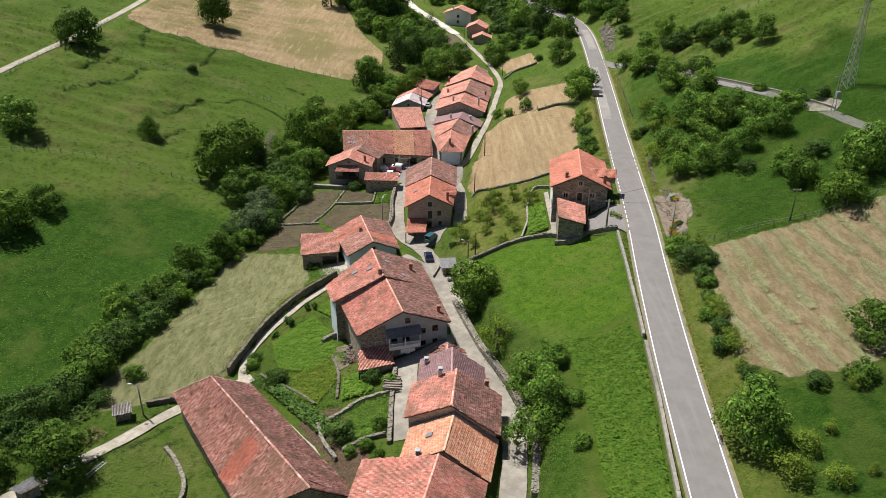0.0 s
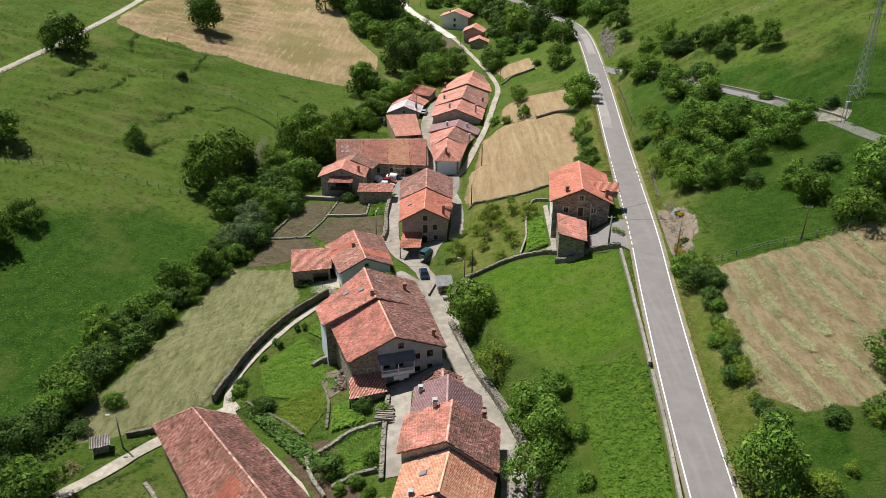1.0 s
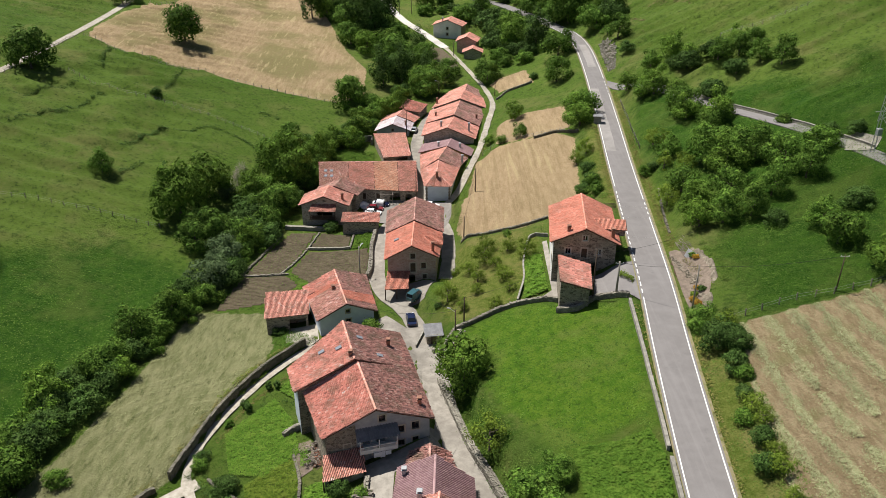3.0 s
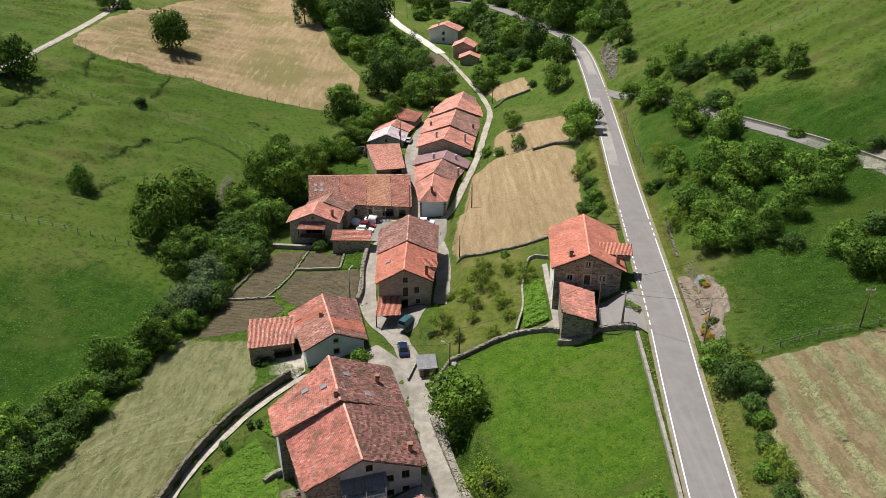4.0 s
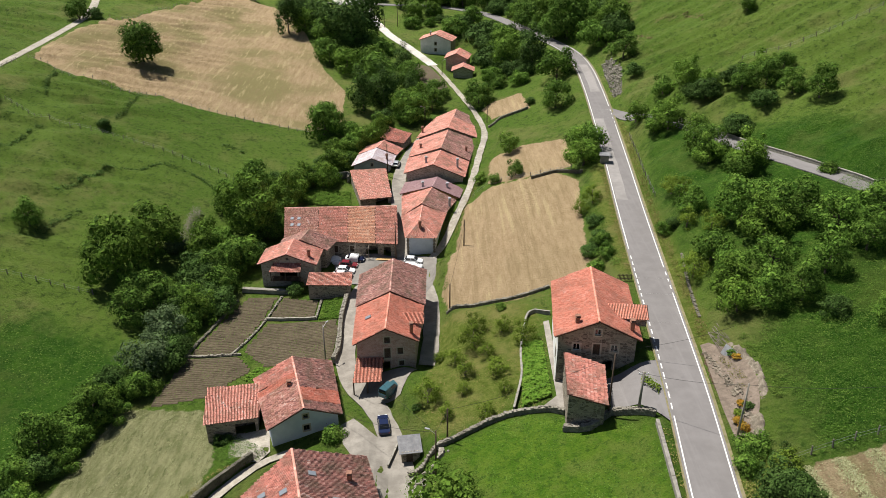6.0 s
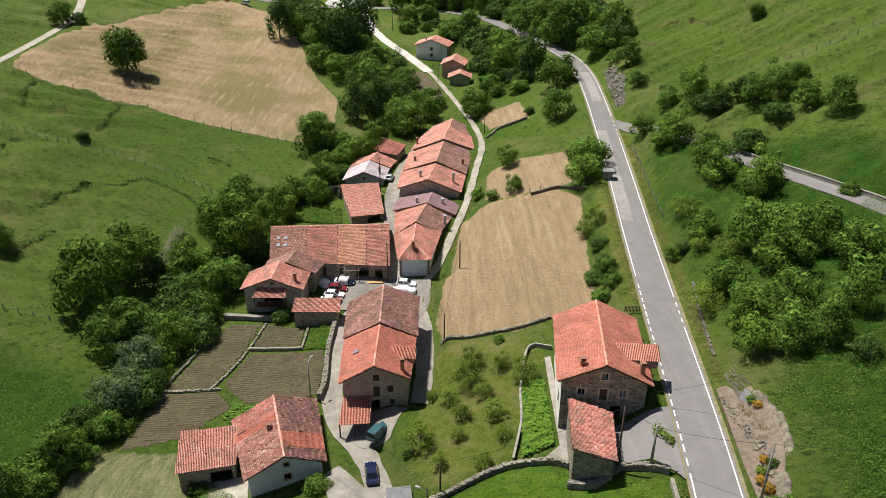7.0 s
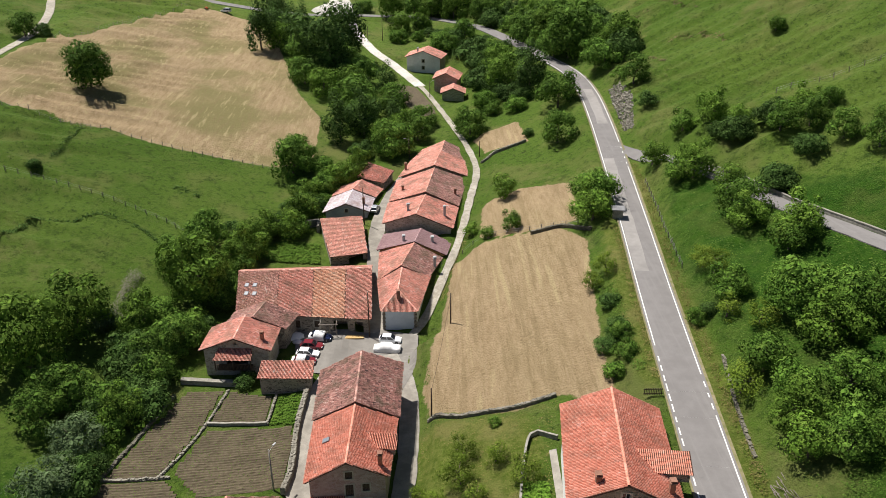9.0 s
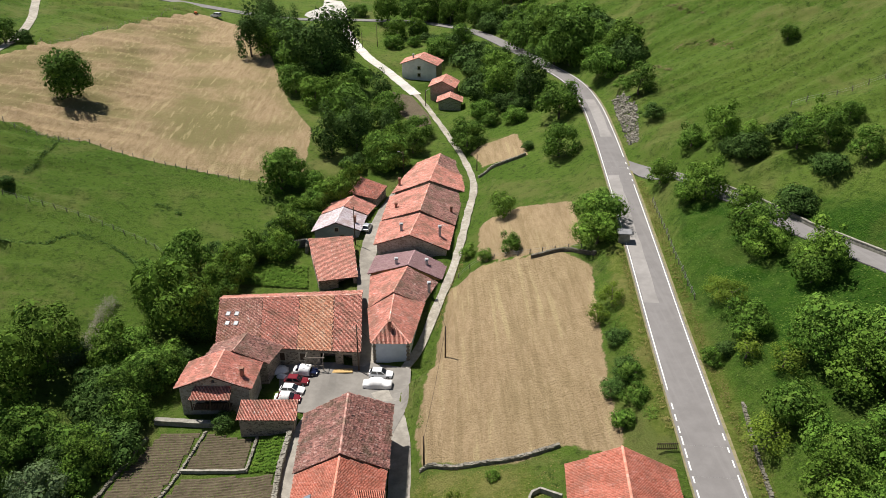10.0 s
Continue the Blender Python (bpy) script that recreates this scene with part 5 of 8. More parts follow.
HILL_MID_TREES = [
    (66.9, 130.3, 2.5, "b"), (73.7, 132.8, 2.6, "s"), (62.0, 135.4, 2.0, "s"), (59.6, 139.7, 2.8, "b"), (55.1, 140.3, 3.0, "b"), (51.3, 141.1, 2.2, "b"),
    (64.4, 143.7, 2.9, "b"), (51.8, 145.9, 3.0, "b"), (71.2, 146.2, 3.0, "b"), (58.7, 148.1, 3.0, "b"), (53.4, 150.1, 2.5, "b"), (69.8, 152.8, 3.5, "b"),
    (76.8, 154.4, 3.0, "s"), (49.6, 154.6, 2.4, "o"), (52.6, 155.9, 2.7, "b"), (85.0, 157.5, 1.8, "s"), (61.3, 158.1, 3.6, "b"), (67.4, 159.7, 3.7, "b"),
    (80.9, 159.8, 2.1, "s"), (64.1, 160.9, 3.6, "b"), (60.4, 164.6, 4.4, "b"), (55.6, 164.8, 2.2, "o"), (52.8, 169.1, 1.8, "o"), (77.0, 171.4, 1.5, "s"),
    (50.0, 172.0, 1.7, "s"), (51.6, 172.3, 1.4, "s"), (54.5, 173.4, 2.6, "b"), (65.0, 179.3, 2.4, "b"), (54.7, 180.1, 2.4, "o"), (67.4, 181.5, 3.3, "b"),
    (54.2, 183.5, 2.2, "o"), (68.8, 184.1, 2.2, "o"),
]
HILL_NORTH_TREES = [
    (62.9, 189.7, 2.8, "b"), (63.1, 193.1, 3.5, "b"), (86.1, 196.7, 3.2, "b"), (72.1, 200.7, 3.6, "s"), (63.4, 200.7, 2.7, "b"), (78.7, 204.0, 2.6, "s"),
    (61.2, 211.4, 3.5, "b"), (82.2, 212.9, 3.0, "b"), (58.7, 213.9, 2.0, "b"), (60.8, 214.3, 2.6, "b"), (87.7, 217.9, 2.0, "b"), (83.9, 219.7, 2.9, "b"),
    (72.0, 220.8, 3.6, "s"), (70.9, 224.1, 2.9, "s"), (57.8, 226.3, 2.7, "b"),
]
NORTH_EAST_TREES = [
    (64.1, 256.2, 2.6, "s"), (43.0, 256.3, 3.9, "b"), (97.0, 266.1, 1.9, "b"), (37.1, 266.9, 1.5, "s"), (65.5, 274.2, 4.0, "b"), (46.6, 279.7, 5.2, "b"),
    (63.8, 283.0, 2.3, "s"), (62.6, 298.4, 6.2, "s"), (41.5, 299.2, 4.4, "t"), (36.0, 308.4, 6.0, "b"), (56.3, 320.3, 7.8, "b"), (52.8, 357.0, 5.3, "s"),
    (60.3, 360.9, 3.9, "b"), (43.7, 374.9, 3.6, "s"), (37.3, 388.7, 4.7, "s"), (33.8, 404.0, 4.9, "b"),
]

# ---- plants ----


def leaves(rng, pos, out, size, loose=0.55):
    """Leaf faces at pos, turned roughly along out."""
    n = len(pos)
    nrm = out + rng.normal(0, 1, (n, 3)) * np.reshape(loose, (-1, 1)) + np.array([0, 0, 0.2])
    nrm /= np.linalg.norm(nrm, axis=1)[:, None] + 1e-9
    a = np.cross(nrm, rng.normal(0, 1, (n, 3)))
    a /= np.linalg.norm(a, axis=1)[:, None] + 1e-9
    b = np.cross(nrm, a)
    s = (size * rng.uniform(0.55, 1.35, n))[:, None]
    w = rng.uniform(0.45, 0.8, n)[:, None]
    bend = nrm * s * rng.uniform(-0.25, 0.25, n)[:, None]
    v = np.stack([pos - a * s, pos + b * s * w + bend, pos + a * s, pos - b * s * w + bend], 1)
    return v.reshape(-1, 3)


def crown_mesh(name, seed, r, h, low, count, size, material, knots=1.0, deep=0.34, flare=0.0, core=0.76):
    """A crown of leaf clumps borne by its boughs, with gaps between them. r: radius, h: height of the crown above low."""
    rng = np.random.default_rng(seed)
    m = int(np.clip((8 + 3.6 * r) * knots, 11, 32))
    turn = np.arange(m) * 2.39996 + rng.uniform(0, 6.28)
    up = np.linspace(-0.52, 0.97, m) + rng.normal(0, 0.08, m)
    up = np.clip(up, -0.6, 0.98)
    flat = np.sqrt(1 - up**2)
    way = np.stack([flat * np.cos(turn), flat * np.sin(turn), up], 1) + rng.normal(0, 0.12, (m, 3))
    big = np.clip(rng.normal(0.37, 0.08, m), 0.22, 0.54) * (1.2 if m < 18 else 1.0)
    out = np.clip(rng.normal(0.66, 0.32 * deep, m), 0.35, 0.95)
    mid = way * out[:, None]
    n = int(count * 2.2)
    k = rng.choice(m, n, p=big**2 / (big**2).sum())
    d = rng.normal(0, 1, (n, 3))
    d /= np.linalg.norm(d, axis=1)[:, None]
    face = (d * way[k]).sum(1)
    keep = np.where((face > -0.25) & (d[:, 2] > -0.75 + 0.5 * rng.uniform(0, 1, n)))[0][:count]
    k, d = k[keep], d[keep]
    n = len(k)
    wave = np.array([noise.noise(Vector(q) * 2.2 + Vector((a * 3.7, seed % 50, 0))) for q, a in zip(d, k)])
    reach = (1.0 + 0.45 * wave) * (1.04 - 0.34 * rng.uniform(0, 1, n) ** 1.8)
    p = mid[k] + d * (big[k] * reach)[:, None] * np.array([1.1, 1.1, 0.85])
    aim = d + 0.45 * way[k] + np.array([0, 0, 0.3])
    grown = size * np.ones(n)
    # the shaded inner foliage of each clump
    turn2, up2 = np.arange(50) * 2.39996, np.linspace(-0.85, 0.95, 50)
    ball = np.stack([np.sqrt(1 - up2**2) * np.cos(turn2), np.sqrt(1 - up2**2) * np.sin(turn2), up2], 1)
    e = (ball[None] + rng.normal(0, 0.12, (m, 50, 3))).reshape(-1, 3)
    inner = np.repeat(mid, 50, 0) + e * np.repeat(big, 50)[:, None] * core
    p, aim = np.concatenate([p, inner]), np.concatenate([aim * 1.3, e * 3])
    grown = np.concatenate([grown, np.repeat(big, 50) * r * core * 0.31])
    p[:, :2] *= 1 + flare * np.clip(0.3 - p[:, 2:3], -0.6, 0.6)
    pos = np.stack([p[:, 0] * r, p[:, 1] * r, (np.maximum(p[:, 2], -0.62) + 0.62) / 1.62 * h], 1) + np.array([0, 0, low])
    v = leaves(rng, pos, aim, grown)
    return bulk(name, v, np.arange(len(v)).reshape(-1, 4), material)


def trunk_mesh(name, seed, tall, r, reach):
    rng = random.Random(seed)
    kit = Kit()
    a, rad = Vector((0, 0, -0.4)), r
    for i in range(4):
        b = Vector((rng.uniform(-0.05, 0.05) * tall, rng.uniform(-0.05, 0.05) * tall, tall * (i + 1) / 4))
        kit.tube(a, b, rad, rad * 0.82, 7)
        if i > 0:
            for k in range(2):
                w = rng.uniform(0, 6.28)
                e = b + Vector((math.cos(w) * reach, math.sin(w) * reach, reach * rng.uniform(0.4, 0.9)))
                mid = b.lerp(e, 0.5) + Vector((0, 0, -0.08 * reach))
                kit.tube(b, mid, rad * 0.55, rad * 0.4, 5)
                kit.tube(mid, e, rad * 0.4, rad * 0.15, 5)
        a, rad = b, rad * 0.82
    return kit.mesh(name, M["bark"], True)


STOCK = {}


def plant(kind, r, number):
    """A tree or shrub of that kind, about r in radius, built once for each size and shape."""
    sizes = {"b": (2.2, 3.4, 4.8, 6.4), "s": (1.2, 2.2, 3.4, 5.0), "o": (1.4, 2.4, 3.8), "w": (2.2, 3.6), "t": (5.0, 7.0)}[kind]
    size = min(sizes, key=lambda q: abs(math.log(q / r)))
    shape = number % (3 if kind in "bs" else 2)
    key = (kind, size, shape)
    if key not in STOCK:
        seed = 100 * len(STOCK) + 17
        mat = {"b": ("leaf", "leaf", "leaf_bright")[shape], "s": ("leaf", "leaf_dark", "leaf_dark")[shape], "o": "leaf_light", "w": "leaf_grey", "t": "leaf_dark"}[kind]
        tall = {"b": 1.85, "s": 1.35, "o": 1.7, "w": 1.6, "t": 3.0}[kind] * size
        low = {"b": 0.10, "s": 0.0, "o": 0.18, "w": 0.03, "t": 0.10}[kind] * size
        count = int(np.clip((420 if kind == "o" else 850) * size**1.15, 900 if kind != "o" else 500, 9500))
        leaf = 0.075 + 0.010 * size
        names = {"b": "tree", "s": "shrub", "o": "fruit_tree", "w": "willow", "t": "tall_tree"}
        words = {"b": ("broad green tree with dense rounded crown", "dark green broadleaf tree casting deep shade", "leafy green tree with an uneven crown")[shape],
                 "s": ("dark green shrub in a hedgerow", "green bush with tangled foliage", "dense dark bush beside the field")[shape],
                 "o": "yellow green young fruit tree", "w": "grey green willow with soft foliage", "t": "tall dark green tree above the lane"}[kind]
        ob = tagged(new(names[kind]), words, "tree" if kind != "s" else "shrub", names[kind] + "s of the valley")
        ob.location = (0, 0, -500)
        under("trunk", trunk_mesh("trunk", seed, low + 0.45 * tall, 0.05 * size + 0.06, size * 0.5), ob)
        under("crown", crown_mesh("crown", seed + 1, size, tall - low * 0.4, low, count, leaf, M[mat], {"s": 1.2, "o": 0.8}.get(kind, 1.0), 0.7 if kind == "o" else 0.5, -0.35 if kind == "t" else 0.05, 0.5 if kind == "o" else 0.74), ob)
        STOCK[key] = (ob, size)
    return STOCK[key]


def planted(trees, seed):
    rng = random.Random(seed)
    for i, (x, y, r, kind) in enumerate(trees):
        ob, size = plant(kind, r, rng.randrange(6))
        k = 1.05 * r / size
        m = pose(x, y, ground_z(x, y) - 0.15, 0, 0, rng.uniform(0, 360)) @ Matrix.Diagonal((k, k, k * rng.uniform(0.9, 1.1), 1))
        copy_thing(ob, m)


def hedge(line, step, r, kinds, seed, wide=1.0):
    """Shrubs and small trees strung along a line."""
    rng = random.Random(seed)
    p = smooth_line([(*q, 0) for q in line], step)
    planted([(a[0] + rng.uniform(-wide, wide), a[1] + rng.uniform(-wide, wide), r * rng.uniform(0.7, 1.35), rng.choice(kinds)) for a in p], seed + 1)


for number, group in enumerate((WEST_TREES, NORTH_TREES, STREAM_TREES, VILLAGE_TREES, GARDEN_TREES, HILL_SOUTH_TREES, HILL_MID_TREES, HILL_NORTH_TREES, NORTH_EAST_TREES)):
    planted(group, 40 + number)
hedge([(-66, 66), (-58, 84), (-57, 100), (-54, 115), (-49, 130), (-45, 145), (-41, 158), (-38, 172)], 2.4, 2.6, "sssb", 5, 1.8)
hedge([(-61, 90), (-58.5, 103), (-56, 116), (-51.5, 130), (-48, 146)], 4.5, 2.6, "sb", 15, 1.5)
hedge([(-38, 172), (-36, 182), (-33, 192), (-31, 205), (-28, 218), (-22, 235), (-16, 248), (-8, 262)], 2.8, 3.0, "sbb", 6, 2.5)


def wood(poly, gap, r, kinds, seed):
    """Trees and bushes standing close together over an area."""
    rng = random.Random(seed)
    q = np.array(poly)
    spots = []
    tries = np.array([(rng.uniform(q[:, 0].min(), q[:, 0].max()), rng.uniform(q[:, 1].min(), q[:, 1].max())) for _ in range(4000)])
    for x, y in tries[inside(poly, tries[:, 0], tries[:, 1])[0]]:
        if all(math.hypot(x - a[0], y - a[1]) > gap for a in spots):
            spots.append((x, y, r * rng.uniform(0.7, 1.4), rng.choice(kinds)))
    planted(spots, seed + 1)


wood([(-5, 270), (8, 282), (9, 292), (1, 315), (-8, 335), (-19, 352), (-30, 372), (-40, 378), (-38, 350), (-24, 318), (-14, 296), (-14, 276)], 7.5, 4.0, "bbst", 31)
wood([(28, 290), (34, 286), (47, 300), (45, 318), (37, 346), (27, 374), (10, 396), (-4, 400), (8, 382), (22, 366), (28, 345), (28, 312)], 6.4, 3.2, "bsss", 32)
wood([(52, 322), (62, 318), (64, 300), (70, 296), (74, 318), (62, 350), (50, 380), (36, 408), (30, 402), (44, 362)], 5.6, 4.2, "bsb", 33)
wood([(10, 424), (40, 410), (70, 400), (60, 450), (0, 452), (4, 428)], 7.5, 5.0, "bbt", 34)
wood([(-50, 366), (-40, 350), (-30, 345), (-36, 372), (-52, 392)], 6.0, 3.8, "bst", 35)
wood([(66, 236), (72, 224), (80, 204), (84, 204), (80, 218), (74, 234), (70, 240)], 5.5, 2.6, "ssb", 36)
wood([(46, 60), (56, 60), (62, 74), (52, 74), (46, 70)], 6.5, 0.8, "o", 38)
hedge([(43.5, 76), (43.2, 84), (44, 95), (45.6, 106), (46.6, 114)], 2.4, 1.1, "sso", 17, 0.5)
for ob, size in STOCK.values():
    for o in (*ob.children_recursive, ob):
        bpy.data.objects.remove(o)

# ---- paving and road paint ----


@functools.lru_cache(None)
def fine_line(line):
    return smooth_line(line, 0.3)


def cut_line(line, y0, y1):
    """The stretch of a centre line between two values of y."""
    p = fine_line(tuple(line))
    return [tuple(q) for q in p[(p[:, 1] >= y0) & (p[:, 1] <= y1) & (p[:, 0] > 15)]]


def thin(points, n=4):
    return points[::n] + [points[-1]]


ribbon("edge_line", thin(cut_line(MAIN_ROAD, -60, 122.5), 18), 0.16, 0.036, M["paint"], 0.02, label="worn white edge line", offset=-2.5, parent=road)
ribbon("edge_line", thin(cut_line(MAIN_ROAD, 166, 330), 18), 0.16, 0.036, M["paint"], 0.02, label="worn white edge line", offset=-2.5, parent=road)
ribbon("edge_line", thin(cut_line(MAIN_ROAD, -60, 152), 18), 0.16, 0.036, M["paint"], 0.02, label="worn white edge line", offset=2.5, parent=road)
ribbon("edge_line", thin(cut_line(MAIN_ROAD, 160, 232), 18), 0.16, 0.036, M["paint"], 0.02, label="worn white edge line", offset=2.5, parent=road)
ribbon("edge_line", thin(cut_line(MAIN_ROAD, 246, 345), 18), 0.16, 0.036, M["paint"], 0.02, label="worn white edge line", offset=2.5, parent=road)
for k in range(20):
    ribbon("dash", thin(cut_line(MAIN_ROAD, 123.5 + k * 2.05, 125.0 + k * 2.05), 3), 0.17, 0.036, M["paint"], 0.02, offset=-2.5, parent=road)
for y0, off in ((153.0, 2.5), (155.2, 2.5), (157.4, 2.5), (233, 2.5), (236, 2.5), (239, 2.5), (242, 2.5)):
    ribbon("dash", thin(cut_line(MAIN_ROAD, y0, y0 + 1.3), 3), 0.17, 0.036, M["paint"], 0.02, offset=off, parent=road)
ribbon("asphalt_patch", thin(cut_line(MAIN_ROAD, 187, 236), 16), 2.3, 0.034, M["asphalt_patch"], 0.02, label="paler resurfaced strip", offset=-1.15, parent=road)
ribbon("asphalt_patch", thin(cut_line(MAIN_ROAD, 258, 286), 16), 2.6, 0.034, M["asphalt_patch"], 0.02, label="paler resurfaced strip", offset=0.3, parent=road)
ribbon("verge", thin(cut_line(MAIN_ROAD, -60, 300), 18), 0.4, 0.02, M["verge"], 0.15, "structure", "dry gravel verge beside the road", offset=3.05)
ribbon("verge", thin(cut_line(MAIN_ROAD, -60, 300), 18), 0.22, 0.02, M["verge"], 0.15, "structure", "dry grassy verge beside the road", offset=-2.96)


def sheet(name, poly, material, lift=0.05, step=1.0, kind="structure", label="", flat=None):
    """A patch of paving or soil lying on the ground inside a polygon."""
    p = [Vector((a, b)) for a, b in poly]
    edge = []
    for a, b in zip(p, p[1:] + p[:1]):
        n = max(1, int((b - a).length / step))
        edge += [a.lerp(b, i / n) for i in range(n)]
    q = np.array(poly)
    gx, gy = np.meshgrid(np.arange(q[:, 0].min(), q[:, 0].max(), step), np.arange(q[:, 1].min(), q[:, 1].max(), step))
    hit, near = inside(poly, gx.ravel(), gy.ravel())
    k = hit & (near > 0.3 * step)
    pts = edge + [Vector((a, b)) for a, b in zip(gx.ravel()[k], gy.ravel()[k])]
    v2, _, tris, *_ = delaunay_2d_cdt(pts, [], [list(range(len(edge)))], 1, 1e-5)
    x, y = np.array([v.x for v in v2]), np.array([v.y for v in v2])
    z = (np.maximum(surface(x, y), land(x, y)) if flat is None else np.full(len(x), flat)) + lift
    f = []
    for t in tris:
        a, b, c = (v2[i] for i in t[:3])
        f.append(tuple(t) if (b - a).cross(c - a) > 0 else tuple(reversed(t)))
    return tagged(new(name, mesh_of(name, list(zip(x, y, z)), f, material)), label, "", "", kind)


sheet("pavement", [(-14.5, 198.0), (-12.0, 183.5), (-7.2, 182.5), (-6.0, 177), (-3.5, 176), (6.2, 176.2), (8.4, 183), (8.6, 193), (1.6, 195.2), (0.6, 194.2), (-13, 196.3)], M["square"], 0.10, 1.2, label="worn concrete village square")
sheet("pavement", [(-5.6, 150.2), (-4.6, 146), (-1.5, 143.2), (2.6, 143.6), (3.6, 147), (5.2, 150.4)], M["concrete"], 0.10, 1.0, label="pale concrete forecourt")
sheet("pavement", [(31.2, 133.4), (30.9, 127.4), (34.0, 126.0), (36.7, 121.8), (37.5, 128), (38.2, 134), (36.0, 133.8)], M["asphalt"], 0.10, 1.0, label="grey concrete farmyard beside the road")
sheet("pavement", [(4.3, 102.4), (8.4, 101.4), (5.6, 114), (3.4, 124), (0.6, 134), (-4.4, 139.6), (-6.4, 138.4), (-5.4, 134), (-1.2, 126), (1.6, 115.5)], M["concrete"], 0.02, 1.0, label="worn concrete beside the lane")
sheet("pavement", [(-23.6, 139.0), (-17.4, 140.2), (-16.2, 134.6), (-17.6, 132.8), (-22.0, 133.6)], M["gravel"], 0.10, 1.0, label="pale dusty yard")
sheet("pavement", [(-5.0, 99.5), (4.6, 103.4), (7.8, 102.6), (6.6, 99.8), (1.2, 97.4), (-0.6, 97.4), (-0.8, 80), (-3.4, 80), (-4.0, 90)], M["concrete"], 0.10, 1.0, label="concrete yard below the balcony")
sheet("pavement", [(21.8, 130.5), (26.0, 129.5), (26.0, 143), (26.4, 152), (25.5, 152), (25.1, 143), (24.7, 132.6)], M["concrete"], 0.08, 1.0, label="pale garden path beside the farmhouse")

# ---- tilled plots and crops ----


def tilled(poly, label, spacing=0.52, turn=0.0):
    """Soil drawn up into rows, with seedlings along the crests."""
    rng = np.random.default_rng(int(abs(poly[0][0]) * 10))
    c, s = math.cos(radians(turn)), math.sin(radians(turn))
    q = np.array([(c * a + s * b, -s * a + c * b) for a, b in poly])
    seeds = []
    ob = tagged(new("tilled_plot"), label, "vegetable plot")
    for y in np.arange(q[:, 1].min(), q[:, 1].max(), spacing):
        xs = np.arange(q[:, 0].min(), q[:, 0].max(), 0.6)
        hit, near = inside(q, xs, np.full(xs.size, y))
        xs = xs[hit]
        if len(xs) < 3:
            continue
        wob = 0.04 * np.sin(xs * 0.7 + y)
        v, f, n = [], [], len(xs)
        for dy, dz in ((-spacing / 2 - 0.03, 0.03), (-0.09, 0.16), (0.09, 0.16), (spacing / 2 + 0.03, 0.03)):
            yy = y + dy + wob
            wx, wy = c * xs - s * yy, s * xs + c * yy
            z = lie(wx, wy) + dz + rng.normal(0, 0.025, n)
            v += list(zip(wx, wy, z))
            if dz > 0.1 and dy > 0:
                seeds += list(zip(wx, wy, z))
        for r in range(3):
            for i in range(n - 1):
                f.append((r * n + i, r * n + i + 1, r * n + i + n + 1, r * n + i + n))
        under("ridge", mesh_of("ridge", v, f, M["tilled"]), ob)
    p = np.array(seeds)
    p = np.repeat(p, 2, 0) + rng.normal(0, (0.2, 0.09, 0.02), (len(p) * 2, 3)) + (0, 0, 0.04)
    lv = leaves(rng, p, np.tile((0, 0, 1.0), (len(p), 1)), 0.075)
    tagged(under("seedling_growth", bulk("seedling_growth", lv, np.arange(len(lv)).reshape(-1, 4), M["crop"]), ob), kind="stuff")


def leafy(name, poly, label, category, per=26, size=0.2, tall=0.5, material="crop", rows=0.0, turn=0.0, kind="stuff"):
    """A patch of low leafy plants, in rows where rows gives their distance."""
    rng = np.random.default_rng(int(abs(poly[0][0] * 7 + poly[0][1])))
    q = np.array(poly)
    area = (q[:, 0].max() - q[:, 0].min()) * (q[:, 1].max() - q[:, 1].min())
    n = int(area * per)
    x, y = rng.uniform(q[:, 0].min(), q[:, 0].max(), n), rng.uniform(q[:, 1].min(), q[:, 1].max(), n)
    hump = np.ones(n)
    if rows:
        c, s = math.cos(radians(turn)), math.sin(radians(turn))
        w = -s * x + c * y
        k = np.round(w / rows) * rows
        d = (w - k) * 0.62
        x, y = x - s * (d - (w - k)), y + c * (d - (w - k))
        hump = np.clip(1 - np.abs(d) / (rows * 0.45), 0, 1)
    hit, near = inside(poly, x, y)
    x, y, hump = x[hit], y[hit], hump[hit]
    lump = np.array([noise.noise(Vector((a * 1.1, b * 1.1, 9))) for a, b in zip(x, y)])
    z = lie(x, y) + tall * (0.25 + 0.75 * np.sqrt(hump)) * rng.uniform(0.35, 1.0, len(x)) * (1 + 0.5 * lump)
    lv = leaves(rng, np.stack([x, y, z], 1), np.tile((0, 0, 2.0), (len(x), 1)), size)
    return tagged(new(name, bulk(name, lv, np.arange(len(lv)).reshape(-1, 4), M[material])), label, category, "", kind)


tilled([(-29.6, 180.0), (-23.2, 180.0), (-24.6, 171.6), (-26.4, 165.6), (-28.0, 161.4), (-36.0, 161.4), (-33.0, 171.0)], "tilled brown vegetable plot with young rows")
tilled([(-22.4, 179.6), (-14.8, 177.6), (-14.9, 171.4), (-24.0, 172.2)], "small tilled plot between low stone walls")
tilled([(-23.8, 170.6), (-9.9, 169.6), (-9.2, 157.0), (-21.8, 157.0), (-26.6, 162.0)], "tilled brown plot beside the lane wall")
tilled([(-36.4, 160.4), (-26.8, 160.4), (-23.4, 156), (-29.5, 149.6), (-39.0, 147.6)], "freshly tilled dark plot by the stream")
leafy("vegetable_patch", [(-13.8, 177.6), (-9.8, 177.2), (-10.0, 169.8), (-14.0, 170.6)], "bright green potato patch", "crop", 60, 0.17, 0.45, rows=0.7)
